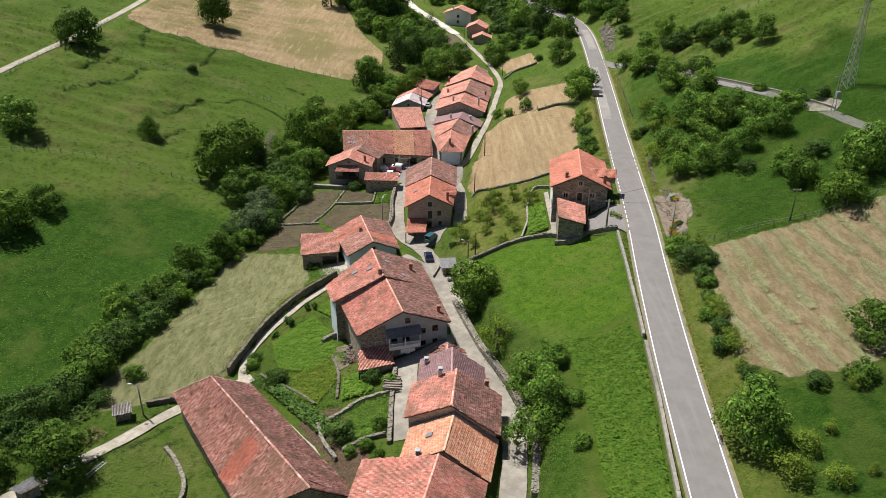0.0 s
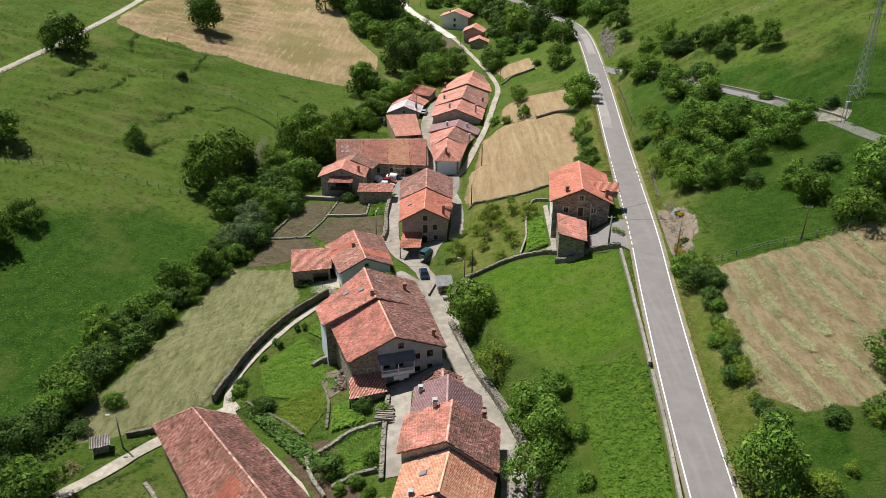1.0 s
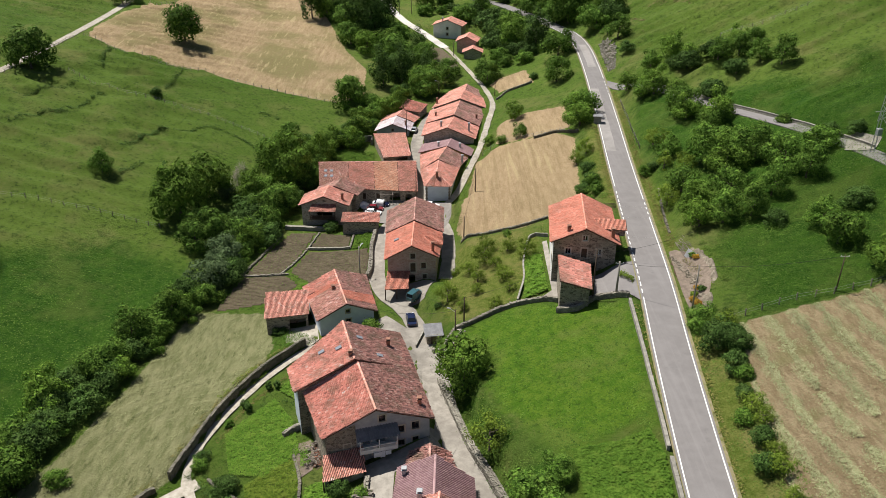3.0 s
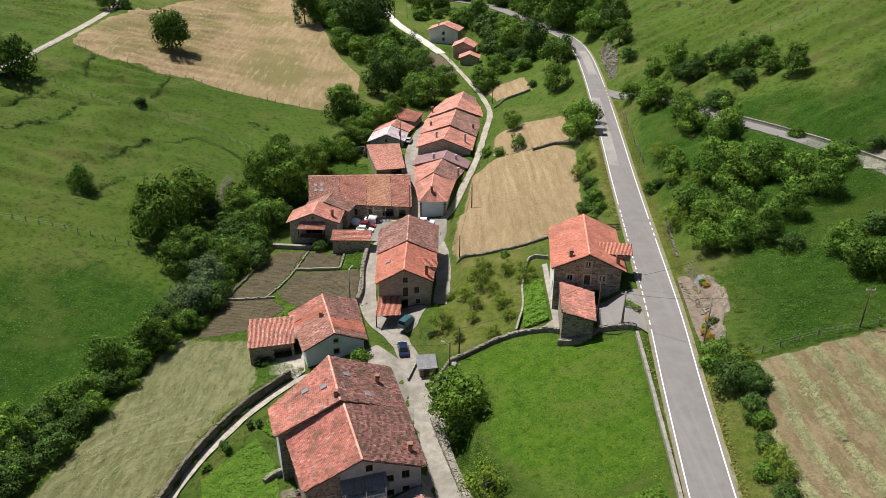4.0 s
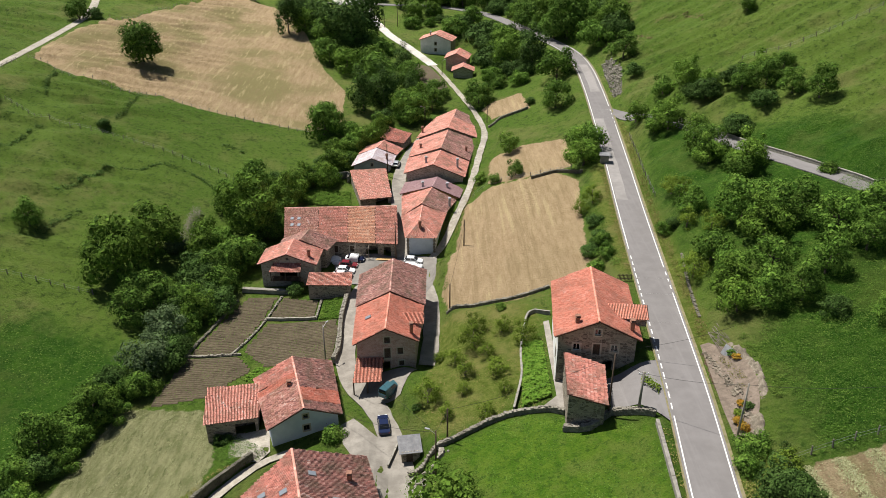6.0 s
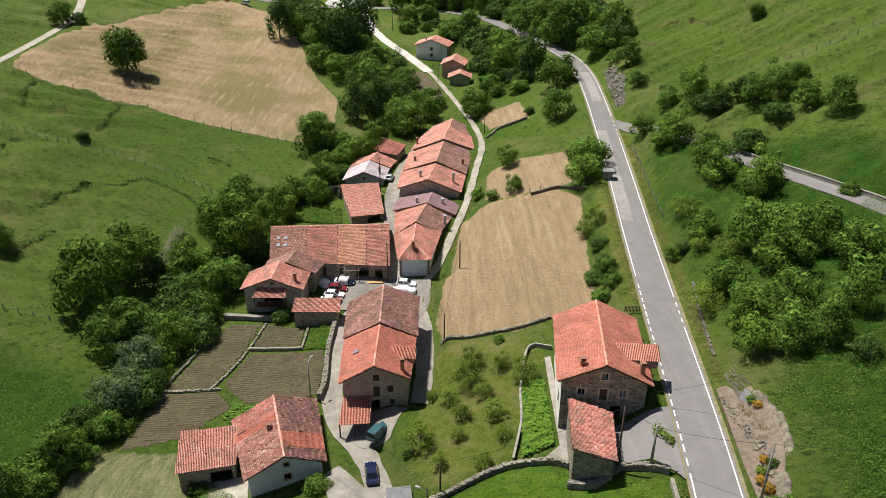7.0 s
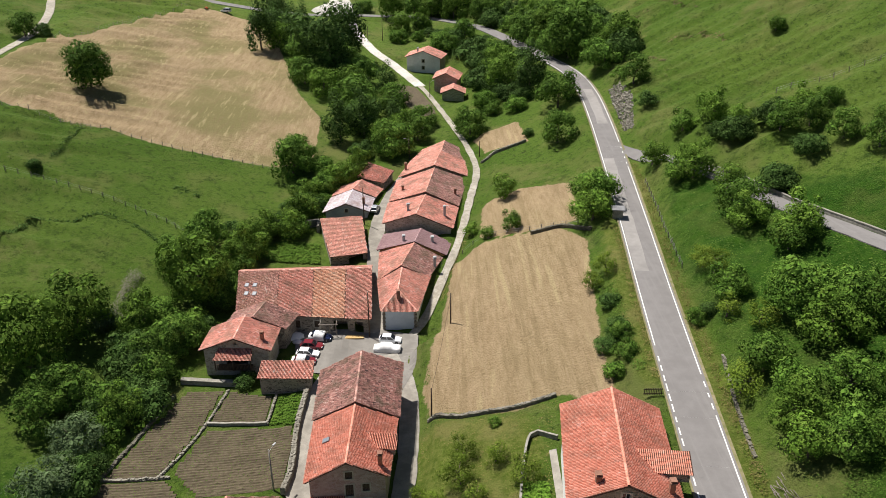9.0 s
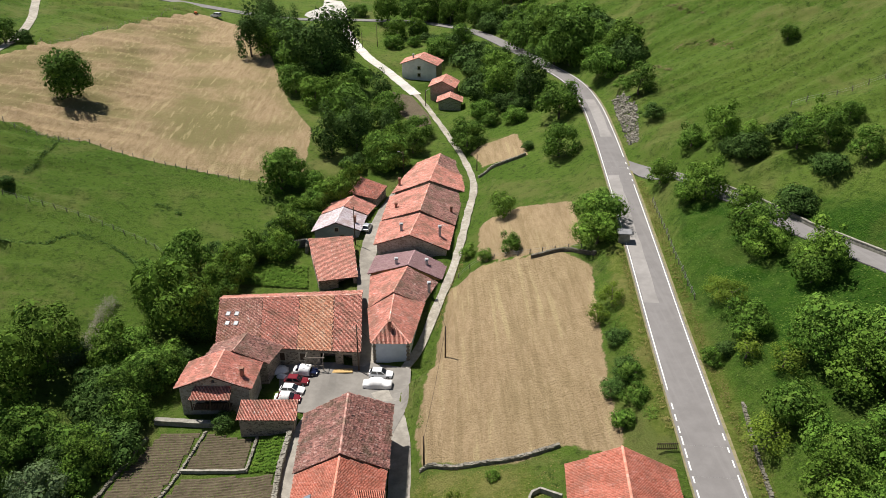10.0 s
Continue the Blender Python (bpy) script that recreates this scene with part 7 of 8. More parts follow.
def pylon(x, y, tall):
    """A tapering lattice mast with crossarms and a forked head."""
    ob = thing("pylon", x, y, ground_z(x, y), 20, "grey steel lattice power pylon on the hill", "pylon")
    w = lambda h: 0.72 * (1 - h / tall) + 0.26
    levels = [tall * (1 - (1 - i / 14) ** 1.15) for i in range(15)]
    kit = Kit()
    for sx, sy in ((-1, -1), (1, -1), (1, 1), (-1, 1)):
        leg = Kit()
        for a, b in zip(levels[:-1], levels[1:]):
            leg.tube((sx * w(a), sy * w(a), a), (sx * w(b), sy * w(b), b), 0.06, None, 4)
        under("leg", leg.mesh("leg", M["metal_grey"]), ob)
    for a, b in zip(levels[:-1], levels[1:]):
        c = [(-1, -1), (1, -1), (1, 1), (-1, 1)]
        for (ax, ay), (bx, by) in zip(c, c[1:] + c[:1]):
            kit.tube((ax * w(a), ay * w(a), a), (bx * w(b), by * w(b), b), 0.035, None, 4)
            kit.tube((bx * w(a), by * w(a), a), (ax * w(b), ay * w(b), b), 0.035, None, 4)
    under("bracing", kit.mesh("bracing", M["metal_grey"]), ob)
    for h, reach in ((tall - 3.2, 1.9), (tall, 2.9)):
        for s in (-1, 1):
            arm = Kit()
            for dy in (-0.25, 0.25):
                arm.tube((0, dy, h), (s * reach, 0, h + (0.9 if h == tall else 0.1)), 0.05, None, 4)
            arm.tube((0, 0, h - 0.8), (s * reach, 0, h + (0.9 if h == tall else 0.1)), 0.05, None, 4)
            cross = under("crossarm", arm.mesh("crossarm", M["metal_grey"]), ob)
            ins = Kit()
            for k in range(5):
                z = h + (0.9 if h == tall else 0.1) - 0.15 - 0.2 * k
                ins.tube((s * reach, 0, z), (s * reach, 0, z - 0.12), 0.11, 0.05, 8)
            under("insulator", ins.mesh("insulator", M["glass"]), cross)


pylon(88.7, 155.7, 19.5)
trafo = thing("transformer_pole", 82.9, 148.1, ground_z(82.9, 148.1), 10, "steel pole carrying a grey transformer", "pole", "poles")
for sx in (-1, 1):
    under("leg", Kit().tube((sx * 0.4, 0, -0.5), (sx * 0.25, 0, 7.8), 0.07, None, 6).mesh("leg", M["metal_grey"]), trafo)
under("crossarm", Kit().box(pose(0, 0, 7.6), 2.8, 0.12, 0.12).mesh("crossarm", M["metal_grey"]), trafo)
under("transformer", Kit().box(pose(0, -0.4, 3.4), 0.9, 0.7, 1.3).mesh("transformer", M["metal_grey"], bevel=0.06), trafo)

# ---- vehicles ----
PAINT = {
    "white": plain("white_car_paint", (0.72, 0.73, 0.74), 0.22, 0.0, 0.6), "red": plain("red_car_paint", (0.15, 0.010, 0.016), 0.25, 0.0, 0.6),
    "blue": plain("blue_car_paint", (0.012, 0.020, 0.060), 0.2, 0.2, 0.6), "teal": plain("teal_car_paint", (0.035, 0.105, 0.13), 0.3, 0.2, 0.6),
    "silver": plain("silver_car_paint", (0.52, 0.54, 0.56), 0.25, 0.5, 0.6), "orange": plain("orange_paint", (0.5, 0.10, 0.02), 0.4),
}


def car(x, y, turn, colour, label, style="hatch", z=None):
    """A parked car, its nose along local +y."""
    kinds = {"hatch": (4.0, 1.72, 1.46), "suv": (4.3, 1.8, 1.75), "van": (4.4, 1.8, 1.85), "saloon": (4.4, 1.75, 1.42)}
    L, W, H = kinds[style]
    ob = thing("car", x, y, (ground_z(x, y) + 0.16) if z is None else z, turn, label, "car", "parked cars")
    belt, low = H * 0.60, 0.24
    h, w = L / 2, W / 2
    # lower body: sections along the length
    sec = [(-h, 0.80, 0.42, belt * 0.92), (-h + 0.12, 0.93, 0.30, belt), (-h * 0.55, 1.0, low, belt), (h * 0.25, 1.0, low, belt * 0.99), (h * 0.42, 0.98, low, belt * 0.95), (h - 0.25, 0.93, 0.28, belt * 0.80), (h, 0.78, 0.40, belt * 0.66)]
    v, f = [], []
    for yy, k, z0, z1 in sec:
        v += [(-w * k, yy, z0), (w * k, yy, z0), (w * k, yy, z0 + (z1 - z0) * 0.6), (w * k * 0.93, yy, z1), (-w * k * 0.93, yy, z1), (-w * k, yy, z0 + (z1 - z0) * 0.6)]
    for i in range(len(sec) - 1):
        for j in range(6):
            a, b = 6 * i + j, 6 * i + (j + 1) % 6
            f.append((a, b, b + 6, a + 6))
    f += [tuple(reversed(range(6))), tuple(6 * (len(sec) - 1) + j for j in range(6))]
    body = under("body", mesh_of("body", v, f, PAINT[colour]), ob)
    # cabin
    rear = {"hatch": -h + 0.16, "suv": -h + 0.10, "van": -h + 0.06, "saloon": -h + 0.75}[style]
    base = [(-w * 0.9, rear), (w * 0.9, rear), (w * 0.9, h * 0.44), (-w * 0.9, h * 0.44)]
    tr, tf = rear + {"hatch": 0.5, "suv": 0.25, "van": 0.12, "saloon": 0.55}[style], h * 0.44 - {"hatch": 0.75, "suv": 0.6, "van": 0.7, "saloon": 0.75}[style]
    top = [(-w * 0.74, tr), (w * 0.74, tr), (w * 0.74, tf), (-w * 0.74, tf)]
    cab = Kit().hexa([(a, b, belt - 0.02) for a, b in base] + [(a, b, H) for a, b in top])
    under("cabin", cab.mesh("cabin", PAINT[colour], bevel=0.05), body)

    def glass(p):
        c = sum((Vector(q) for q in p), Vector()) / 4
        n = (Vector(p[1]) - Vector(p[0])).cross(Vector(p[3]) - Vector(p[0])).normalized()
        n = n if n.dot(c - Vector((0, 0.2, belt * 0.8))) > 0 else -n
        q = [c + (Vector(a) - c) * 0.86 for a in p]
        return Kit().hexa([a + n * 0.004 for a in q] + [a + n * 0.022 for a in q])

    B = [Vector((a, b, belt + 0.02)) for a, b in base]
    T = [Vector((a, b, H - 0.03)) for a, b in top]
    under("windscreen", glass([B[3], B[2], T[2], T[3]]).mesh("windscreen", M["glass"]), body)
    under("rear_window", glass([B[0], B[1], T[1], T[0]]).mesh("rear_window", M["glass"]), body)
    for s, e in ((0, 3), (1, 2)):
        m1, m2 = B[s].lerp(B[e], 0.52), T[s].lerp(T[e], 0.52)
        if style != "van":
            under("side_window", glass([B[s], m1, m2, T[s]]).mesh("side_window", M["glass"]), body)
        under("side_window", glass([m1, B[e], T[e], m2]).mesh("side_window", M["glass"]), body)
    for sx in (-1, 1):
        under("headlight", Kit().box(pose(sx * w * 0.6, h - 0.09, belt * 0.60), 0.36, 0.16, 0.13).mesh("headlight", M["render_white"], bevel=0.03), body)
        under("tail_light", Kit().box(pose(sx * w * 0.72, -h + 0.05, belt * 0.68), 0.22, 0.1, 0.22).mesh("tail_light", PAINT["red"], bevel=0.02), body)
        for sy in (-0.62, 0.62):
            wheel = under("wheel", Kit().tube((sx * (w - 0.20), sy * h, 0.31), (sx * (w + 0.01), sy * h, 0.31), 0.31, None, 16).mesh("wheel", M["rubber"], bevel=0.02), ob)
            under("rim", Kit().tube((sx * (w - 0.05), sy * h, 0.31), (sx * (w + 0.02), sy * h, 0.31), 0.19, 0.16, 12).mesh("rim", M["metal_grey"]), wheel)
    return ob


def cover_car(ob, style, y0, y1):
    """A loose cloth drawn over part of a car, from y0 to y1 along its length."""
    L, W, H = {"hatch": (4.0, 1.72, 1.46), "saloon": (4.4, 1.75, 1.42)}[style]
    rng = random.Random(int(y1 * 10) + 50)
    rows = [y0 + (y1 - y0) * i / 11 for i in range(12)]
    v, f = [], []
    for y in rows:
        k = abs(y) / (L / 2)
        top = H + 0.06 if -0.62 * L / 2 < y < 0.2 * L else H * (0.74 - 0.12 * max(0, k - 0.8))
        half = W / 2 * (1.06 if k < 0.85 else 0.95)
        drop = 0.25 if k < 0.95 else 0.4
        for x, z in ((-1.06, drop), (-1.02, 0.55 * H), (-0.82, top * 0.93), (-0.4, top), (0.4, top), (0.82, top * 0.93), (1.02, 0.55 * H), (1.06, drop)):
            v.append((x * half + rng.uniform(-0.03, 0.03), y + rng.uniform(-0.03, 0.03), z + rng.uniform(-0.025, 0.025)))
    for i in range(11):
        f += [(8 * i + j, 8 * i + j + 1, 8 * i + j + 9, 8 * i + j + 8) for j in range(7)]
    f += [tuple(reversed(range(8))), tuple(88 + j for j in range(8))]
    under("cover", mesh_of("cover", v, f, M["cloth"], True), ob, "loose white cloth cover")


cover_car(car(-8.9, 192.6, -98, "blue", "dark blue car half under a white cover", "hatch"), "hatch", -2.1, 0.7)
car(-10.2, 190.3, -96, "red", "dark red car parked on the square", "hatch")
car(-10.6, 188.0, -96, "white", "white hatchback parked on the square", "hatch")
cover_car(car(-10.9, 185.9, -94, "red", "red car half under a white cover", "hatch"), "hatch", -2.1, 0.3)
car(3.6, 191.6, -96, "white", "white hatchback parked before the white house", "hatch")
cover_car(car(3.2, 188.9, -95, "white", "car hidden under a pale cover", "saloon"), "saloon", -2.35, 2.35)
car(-2.0, 242.0, -10, "silver", "silver car parked in the upper lane", "hatch")
car(0.3, 137.6, 8, "blue", "dark blue estate car parked on the lane", "saloon")
car(0.9, 145.2, -32, "teal", "teal van parked under the porch", "van")
car(-70.6, 392.8, 70, "white", "white jeep parked at the top of the field", "suv")

# ---- parts of the houses ----
H = HOUSES
for key, items in {
    "road_house": [(27.6, 136.8, 24.2, 1.1), (35.0, 136.0, 23.5, 1.5)], "tall_house": [(4.2, 152.2, 13.0, 1.7)], "blue_house": [(-14.4, 143.2, 9.4, 0.7)],
    "balcony_house": [(-7.6, 112.4, 15.0, 1.4), (2.6, 105.4, 12.6, 0.7)], "balcony_house_wing": [(-2.6, 119.4, 12.6, 1.2)], "row_south": [(3.0, 87.6, 12.9, 0.6)], "row_purple": [(0.8, 95.0, 8.9, 1.2), (9.9, 89.4, 8.4, 1.6)],
    "row_orange": [(0.2, 73.4, 9.6, 1.2)], "west_house": [(-17.6, 185.8, 10.2, 1.2)], "white_house": [(5.0, 197.2, 11.2, 1.4)], "row_gable": [(14.2, 229.4, 13.6, 2.0), (6.2, 229.6, 15.0, 1.1)],
    "row_middle": [(11.8, 212.0, 10.6, 1.3)], "ochre_house": [(5.4, 220.0, 12.2, 0.8), (11.4, 220.4, 11.6, 0.9)], "row_upper": [(17.0, 242.0, 13.6, 1.0), (4.6, 244.0, 13.8, 0.9)], "row_end": [(5.0, 257.6, 14.4, 1.1)],
    "pale_roof_house": [(-4.6, 241.4, 11.3, 1.4)], "far_house": [(7.4, 350.4, 25.0, 1.3)], "long_barn": [],
}.items():
    for x, y, z, h in items:
        chimney(H[key]["ob"], x, y, z, h, 0.55, 0.55, "render_grey" if key == "row_south" or (x + y) % 2 > 1.4 else "brick")
for key, side, spots in (("tall_house", "west", [(0.45, 0.40)]), ("balcony_house_wing", "west", [(0.35, 0.55), (0.55, 0.82)]),
                         ("balcony_house_wing", "east", [(0.60, 0.80), (0.2, 0.55)]), ("row_orange", "west", [(0.45, 0.55)]), ("long_barn", "west", [(0.07, 0.45), (0.07, 0.65), (0.13, 0.45), (0.13, 0.65)])):
    for u, v in spots:
        skylight(H[key]["ob"], H[key][side], u, v)


def porch(parent, low, high, zl, zh, tile, posts, base):
    """A small tiled canopy on posts against a wall."""
    q = [Vector((*low[0], zl)), Vector((*low[1], zl)), Vector((*high[0], zh)), Vector((*high[1], zh))]
    slope(q, M[tile], 77, parent, 0.6, sag=0.03)
    for k in posts:
        p = Vector((*low[0], 0)).lerp(Vector((*low[1], 0)), k) + (Vector((*high[0], 0)) - Vector((*low[1], 0))).normalized() * 0.3
        under("post", Kit().tube((p.x, p.y, base), (p.x, p.y, zl - 0.1), 0.12, 0.1).mesh("post", M["wood_dark"]), parent)


def shed_dormer(parent, quad, tile, wall, drop):
    """A small single slope standing out of a roof on low walls: two ends of its low edge, then the two upper ends."""
    a, b, c, d = [Vector(q) for q in quad]
    slope([a, b, c, d], M[tile], 88, parent, 0.3, sag=0.0)
    inn = ((a + b + c + d) / 4)
    k = [p + (inn - p) * 0.12 - Vector((0, 0, 0.16)) for p in (a, b, c, d)]
    low = [Vector((p.x, p.y, a.z - drop)) for p in k]
    kit = Kit()
    kit.hexa(low + k)
    under("dormer_wall", kit.mesh("dormer_wall", M[wall]), parent)


porch(H["tall_house"]["ob"], [(-5.0, 145.7), (-0.5, 146.1)], [(-0.3, 150.6), (-4.7, 150.4)], 8.0, 9.4, "tile_new", (0.02, 0.5, 0.98), 5.0)
porch(H["balcony_house"]["ob"], [(-9.9, 95.4), (-4.4, 97.4)], [(-5.0, 100.6), (-10.2, 98.9)], 7.6, 9.0, "tile_mid", (0.02, 0.98), 4.4)
wall_face(H["balcony_house"]["ob"], (-9.7, 95.9, 4.2), Vector((5.5, 2.0, 0)).normalized(), [(0, 0), (5.4, 0), (5.4, 3.3), (0, 3.3)], [], M["stone_pale"])
shed_dormer(H["road_house"]["ob"], [(33.9, 138.4, 24.1), (37.9, 138.0, 24.0), (38.2, 140.6, 24.9), (32.4, 141.0, 24.95)], "tile_new", "stone", 1.3)
shed_dormer(H["tall_house"]["ob"], [(2.7, 155.3, 13.2), (6.2, 154.9, 13.1), (6.3, 157.0, 13.9), (1.4, 157.2, 14.0)], "tile_new", "stone_pink", 1.2)


def balcony(parent, a, u, length, z, deep=1.5):
    """A timber gallery with glazed screens, a white rail and a grey canopy, hung on a wall."""
    u = Vector((*u, 0)).normalized()
    n = Vector((u.y, -u.x, 0))
    o = Vector((*a, z))
    at = lambda x, d, h: o + u * x + n * d + Vector((0, 0, h))

    def bar(x0, x1, d0, d1, h0, h1):
        return [at(x0, d1, h0), at(x1, d1, h0), at(x1, d0, h0), at(x0, d0, h0), at(x0, d1, h1), at(x1, d1, h1), at(x1, d0, h1), at(x0, d0, h1)]

    gal = under("balcony", Kit().hexa(bar(0, length, 0, deep, -0.14, 0)).mesh("balcony", M["wood_white"]), parent, "white timber balcony with grey canopy")
    rail = Kit().hexa(bar(0, length, deep - 0.08, deep, 0.95, 1.05)).hexa(bar(0, length, deep - 0.07, deep - 0.01, 0.0, 0.5))
    for i in range(int(length / 0.16)):
        rail.hexa(bar(0.16 * i, 0.16 * i + 0.05, deep - 0.06, deep - 0.02, 0.5, 0.95))
    under("railing", rail.mesh("railing", M["wood_white"]), gal)
    for x in (0.0, length / 2, length - 0.12):
        under("post", Kit().hexa(bar(x, x + 0.12, deep - 0.12, deep, 0, 2.3)).mesh("post", M["wood_white"]), gal)
    roof = Kit()
    m = int(length / 0.2) + 3
    for i in range(m):
        x0 = -0.3 + i * (length + 0.6) / m
        x1 = x0 + (length + 0.6) / m
        k = 0.10 * (i % 2)
        roof.hexa([at(x0, deep + 0.35, 2.25 + k), at(x1, deep + 0.35, 2.25 + k), at(x1, 0, 3.05 + k), at(x0, 0, 3.05 + k), at(x0, deep + 0.35, 2.29 + k), at(x1, deep + 0.35, 2.29 + k), at(x1, 0, 3.09 + k), at(x0, 0, 3.09 + k)])
    under("canopy", roof.mesh("canopy", M["sheet"]), gal, "grey corrugated canopy")
    cloth = Kit()
    for x, w, h in ((length * 0.35, 0.9, 0.8), (length * 0.52, 0.7, 0.95), (length * 0.66, 0.8, 0.7)):
        for i in range(6):
            q = 0.03 * math.sin(i * 2.1)
            cloth.hexa(bar(x + w * i / 6, x + w * (i + 1) / 6, deep + 0.10 + q, deep + 0.13 + q, -0.1 - h, -0.1))
    tagged(new("laundry", cloth.mesh("laundry", M["cloth"])), "white laundry hanging below the balcony", "laundry")


wa, wb = H["balcony_house"]["W"][0], H["balcony_house"]["W"][1]
along = (wb - wa).normalized()
start = wa + along * (wb - wa).length * 0.30
balcony(H["balcony_house"]["ob"], (start.x, start.y), (along.x, along.y), 5.2, 8.9)
wall_face(H["balcony_house"]["ob"], (wa.x + along.y * 0.04, wa.y - along.x * 0.04, H["balcony_house"]["base"]), Vector((along.x, along.y, 0)), [(0, 0), (4.1, 0), (4.1, 8.55), (0.0, 7.25)], [], M["stone"], 0.04)
# covered balcony of the west house
kb = H["west_house"]["ob"]
porch(kb, [(-25.2, 182.0), (-18.8, 181.8)], [(-19.0, 184.0), (-24.6, 184.2)], 8.6, 9.6, "tile_mid", (0.04, 0.5, 0.96), 6.4)
under("balcony", Kit().hexa([(-24.8, 182.4, 6.3), (-19.2, 182.2, 6.3), (-19.2, 184.0, 6.3), (-24.8, 184.2, 6.3), (-24.8, 182.4, 6.45), (-19.2, 182.2, 6.45), (-19.2, 184.0, 6.45), (-24.8, 184.2, 6.45)]).mesh("balcony", M["wood_dark"]), kb)
rail = Kit()
for i in range(24):
    rail.box(pose(-24.7 + i * 0.235, 182.42, 6.45), 0.09, 0.05, 1.0)
rail.box(pose(-22, 182.42, 7.4), 5.6, 0.08, 0.08)
under("railing", rail.mesh("railing", M["wood_dark"]), kb)
# quoins of the white house
block = [Kit().box(Matrix(), w, d, 0.3).mesh("quoin", M["stone"], bevel=0.03) for w, d in ((0.62, 0.42), (0.42, 0.62))]
for corner in (H["white_house"]["W"][0], H["white_house"]["W"][1]):
    for i in range(11):
        under("quoin", block[i % 2], H["white_house"]["ob"]).location = (corner.x, corner.y, 5.4 + i * 0.42)
# brick ruin south of the balcony house
house("ruin", "half fallen stone shed with broken tile roof", [(0.6, 96.6), (7.6, 96.0), (6.8, 100.4), (1.4, 100.6)], 8.2, 9.5, ("tile_old", "tile_old"), "stone", base=5.6, wear=3.5, sag=0.5, name="shed", category="shed")
# sheet-roofed hut at the bend
hut = tagged(new("hut"), "small stone hut with grey sheet roof beside the lane", "hut")
hx, hy, hz = 4.4, 131.0, ground_z(3.6, 131.0)
under("wall", Kit().box(pose(hx, hy, hz - 0.6, 0, 0, 8), 2.6, 2.4, 2.7).mesh("wall", M["stone"]), hut)
kit = Kit()
for i in range(16):
    kit.box(pose(hx, hy, hz, 0, 0, 8) @ pose(-1.55 + i * 0.205, 0.1, 2.3 + 0.03 * (i % 2), 12, 0, 0), 0.2, 3.2, 0.04)
under("roof", kit.mesh("roof", M["sheet"]), hut, "grey corrugated sheet roof")
under("door", Kit().box(pose(hx, hy, hz, 0, 0, 8) @ pose(-0.2, -1.21, 0), 0.9, 0.06, 1.7).mesh("door", M["wood_dark"]), hut)
# shelter beside the road
box = tagged(new("shelter"), "small grey roadside shelter", "shelter")
sx, sy = 46.4, 207.5
sz = ground_z(sx, sy)
under("wall", Kit().box(pose(sx, sy, sz - 0.4, 0, 0, -8), 1.8, 1.4, 2.2).mesh("wall", M["old_concrete"], bevel=0.04), box)
under("roof", Kit().box(pose(sx, sy, sz + 2.0, 3, 0, -8), 2.5, 2.1, 0.12).mesh("roof", M["sheet"], bevel=0.02), box)
# gate behind the farmhouse
gate = tagged(new("gate"), "dark slatted gate between stone posts", "gate")
for i in range(11):
    under("slat", Kit().box(pose(37.9 + i * 0.22, 155.9, ground_z(38.9, 155.9) + 0.15), 0.09, 0.04, 1.05).mesh("slat", M["wood_dark"]), gate)
for h in (0.35, 1.0):
    under("rail", Kit().box(pose(39.0, 155.9, ground_z(38.9, 155.9) + h), 2.5, 0.06, 0.09).mesh("rail", M["wood_dark"]), gate)


def boulders(name, poly, count, lo, hi, label, seed, material="dry_stone"):
    """Loose rocks heaped on a slope."""
    rng = random.Random(seed)
    q = np.array(poly)
    kit = Kit()
    for _ in range(count):
        x, y = rng.uniform(q[:, 0].min(), q[:, 0].max()), rng.uniform(q[:, 1].min(), q[:, 1].max())
        if not inside(poly, np.array([x]), np.array([y]))[0][0]:
            continue
        s = rng.uniform(lo, hi)
        m = pose(x, y, ground_z(x, y) - 0.2 * s, rng.uniform(-25, 25), rng.uniform(-25, 25), rng.uniform(0, 360))
        k = len(kit.v)
        kit.box(m, s * rng.uniform(0.8, 1.3), s * rng.uniform(0.7, 1.1), s * rng.uniform(0.5, 0.9))
        kit.v[k:] = [tuple(Vector(v) + Vector([rng.uniform(-0.16, 0.16) * s for _ in range(3)])) for v in kit.v[k:]]
    me = kit.mesh(name, M[material])
    tagged(new(name, me), label, "rocks", "", "stuff")


boulders("rocks", [(58.2, 252), (59.8, 250), (63.6, 268), (63.4, 281), (60.8, 281)], 1500, 0.22, 0.6, "grey boulders heaped on the road cutting", 4, "dry_stone")
boulders("rocks", [(4.0, 126.4), (9.6, 128.2), (9.8, 126.8), (5.6, 124.4)], 40, 0.3, 0.8, "heap of pale rubble beside the wall", 6)
leafy("hedge_plants", [(35.0, 129.5), (36.6, 126.8), (37.2, 128), (35.8, 131.2)], "clipped plants beside the farmyard", "plant", 60, 0.15, 0.8, "leaf_light")
firewood = Kit()
wood_rng = random.Random(9)
for i in range(90):
    x, y = -12.2 + wood_rng.uniform(-1.0, 1.0), 103.6 + wood_rng.uniform(-2.6, 2.2)
    firewood.tube((x, y, ground_z(-12.2, 103.6) + 0.1 + 0.012 * i), (x + wood_rng.uniform(-0.5, 0.5), y + wood_rng.uniform(-0.4, 0.4), ground_z(-12.2, 103.6) + 0.14 + 0.012 * i), 0.09, None, 6)
tagged(new("firewood", firewood.mesh("firewood", M["wood_grey"])), "heap of split firewood beside the house", "firewood", "", "stuff")
tractor = tagged(new("mower"), "small orange garden mower standing on the field", "mower")
under("body", Kit().box(pose(-78.2, 392.5, ground_z(-78.2, 392.5) + 0.35, 0, 0, 30), 0.9, 1.7, 0.6).mesh("body", PAINT["orange"], bevel=0.08), tractor)
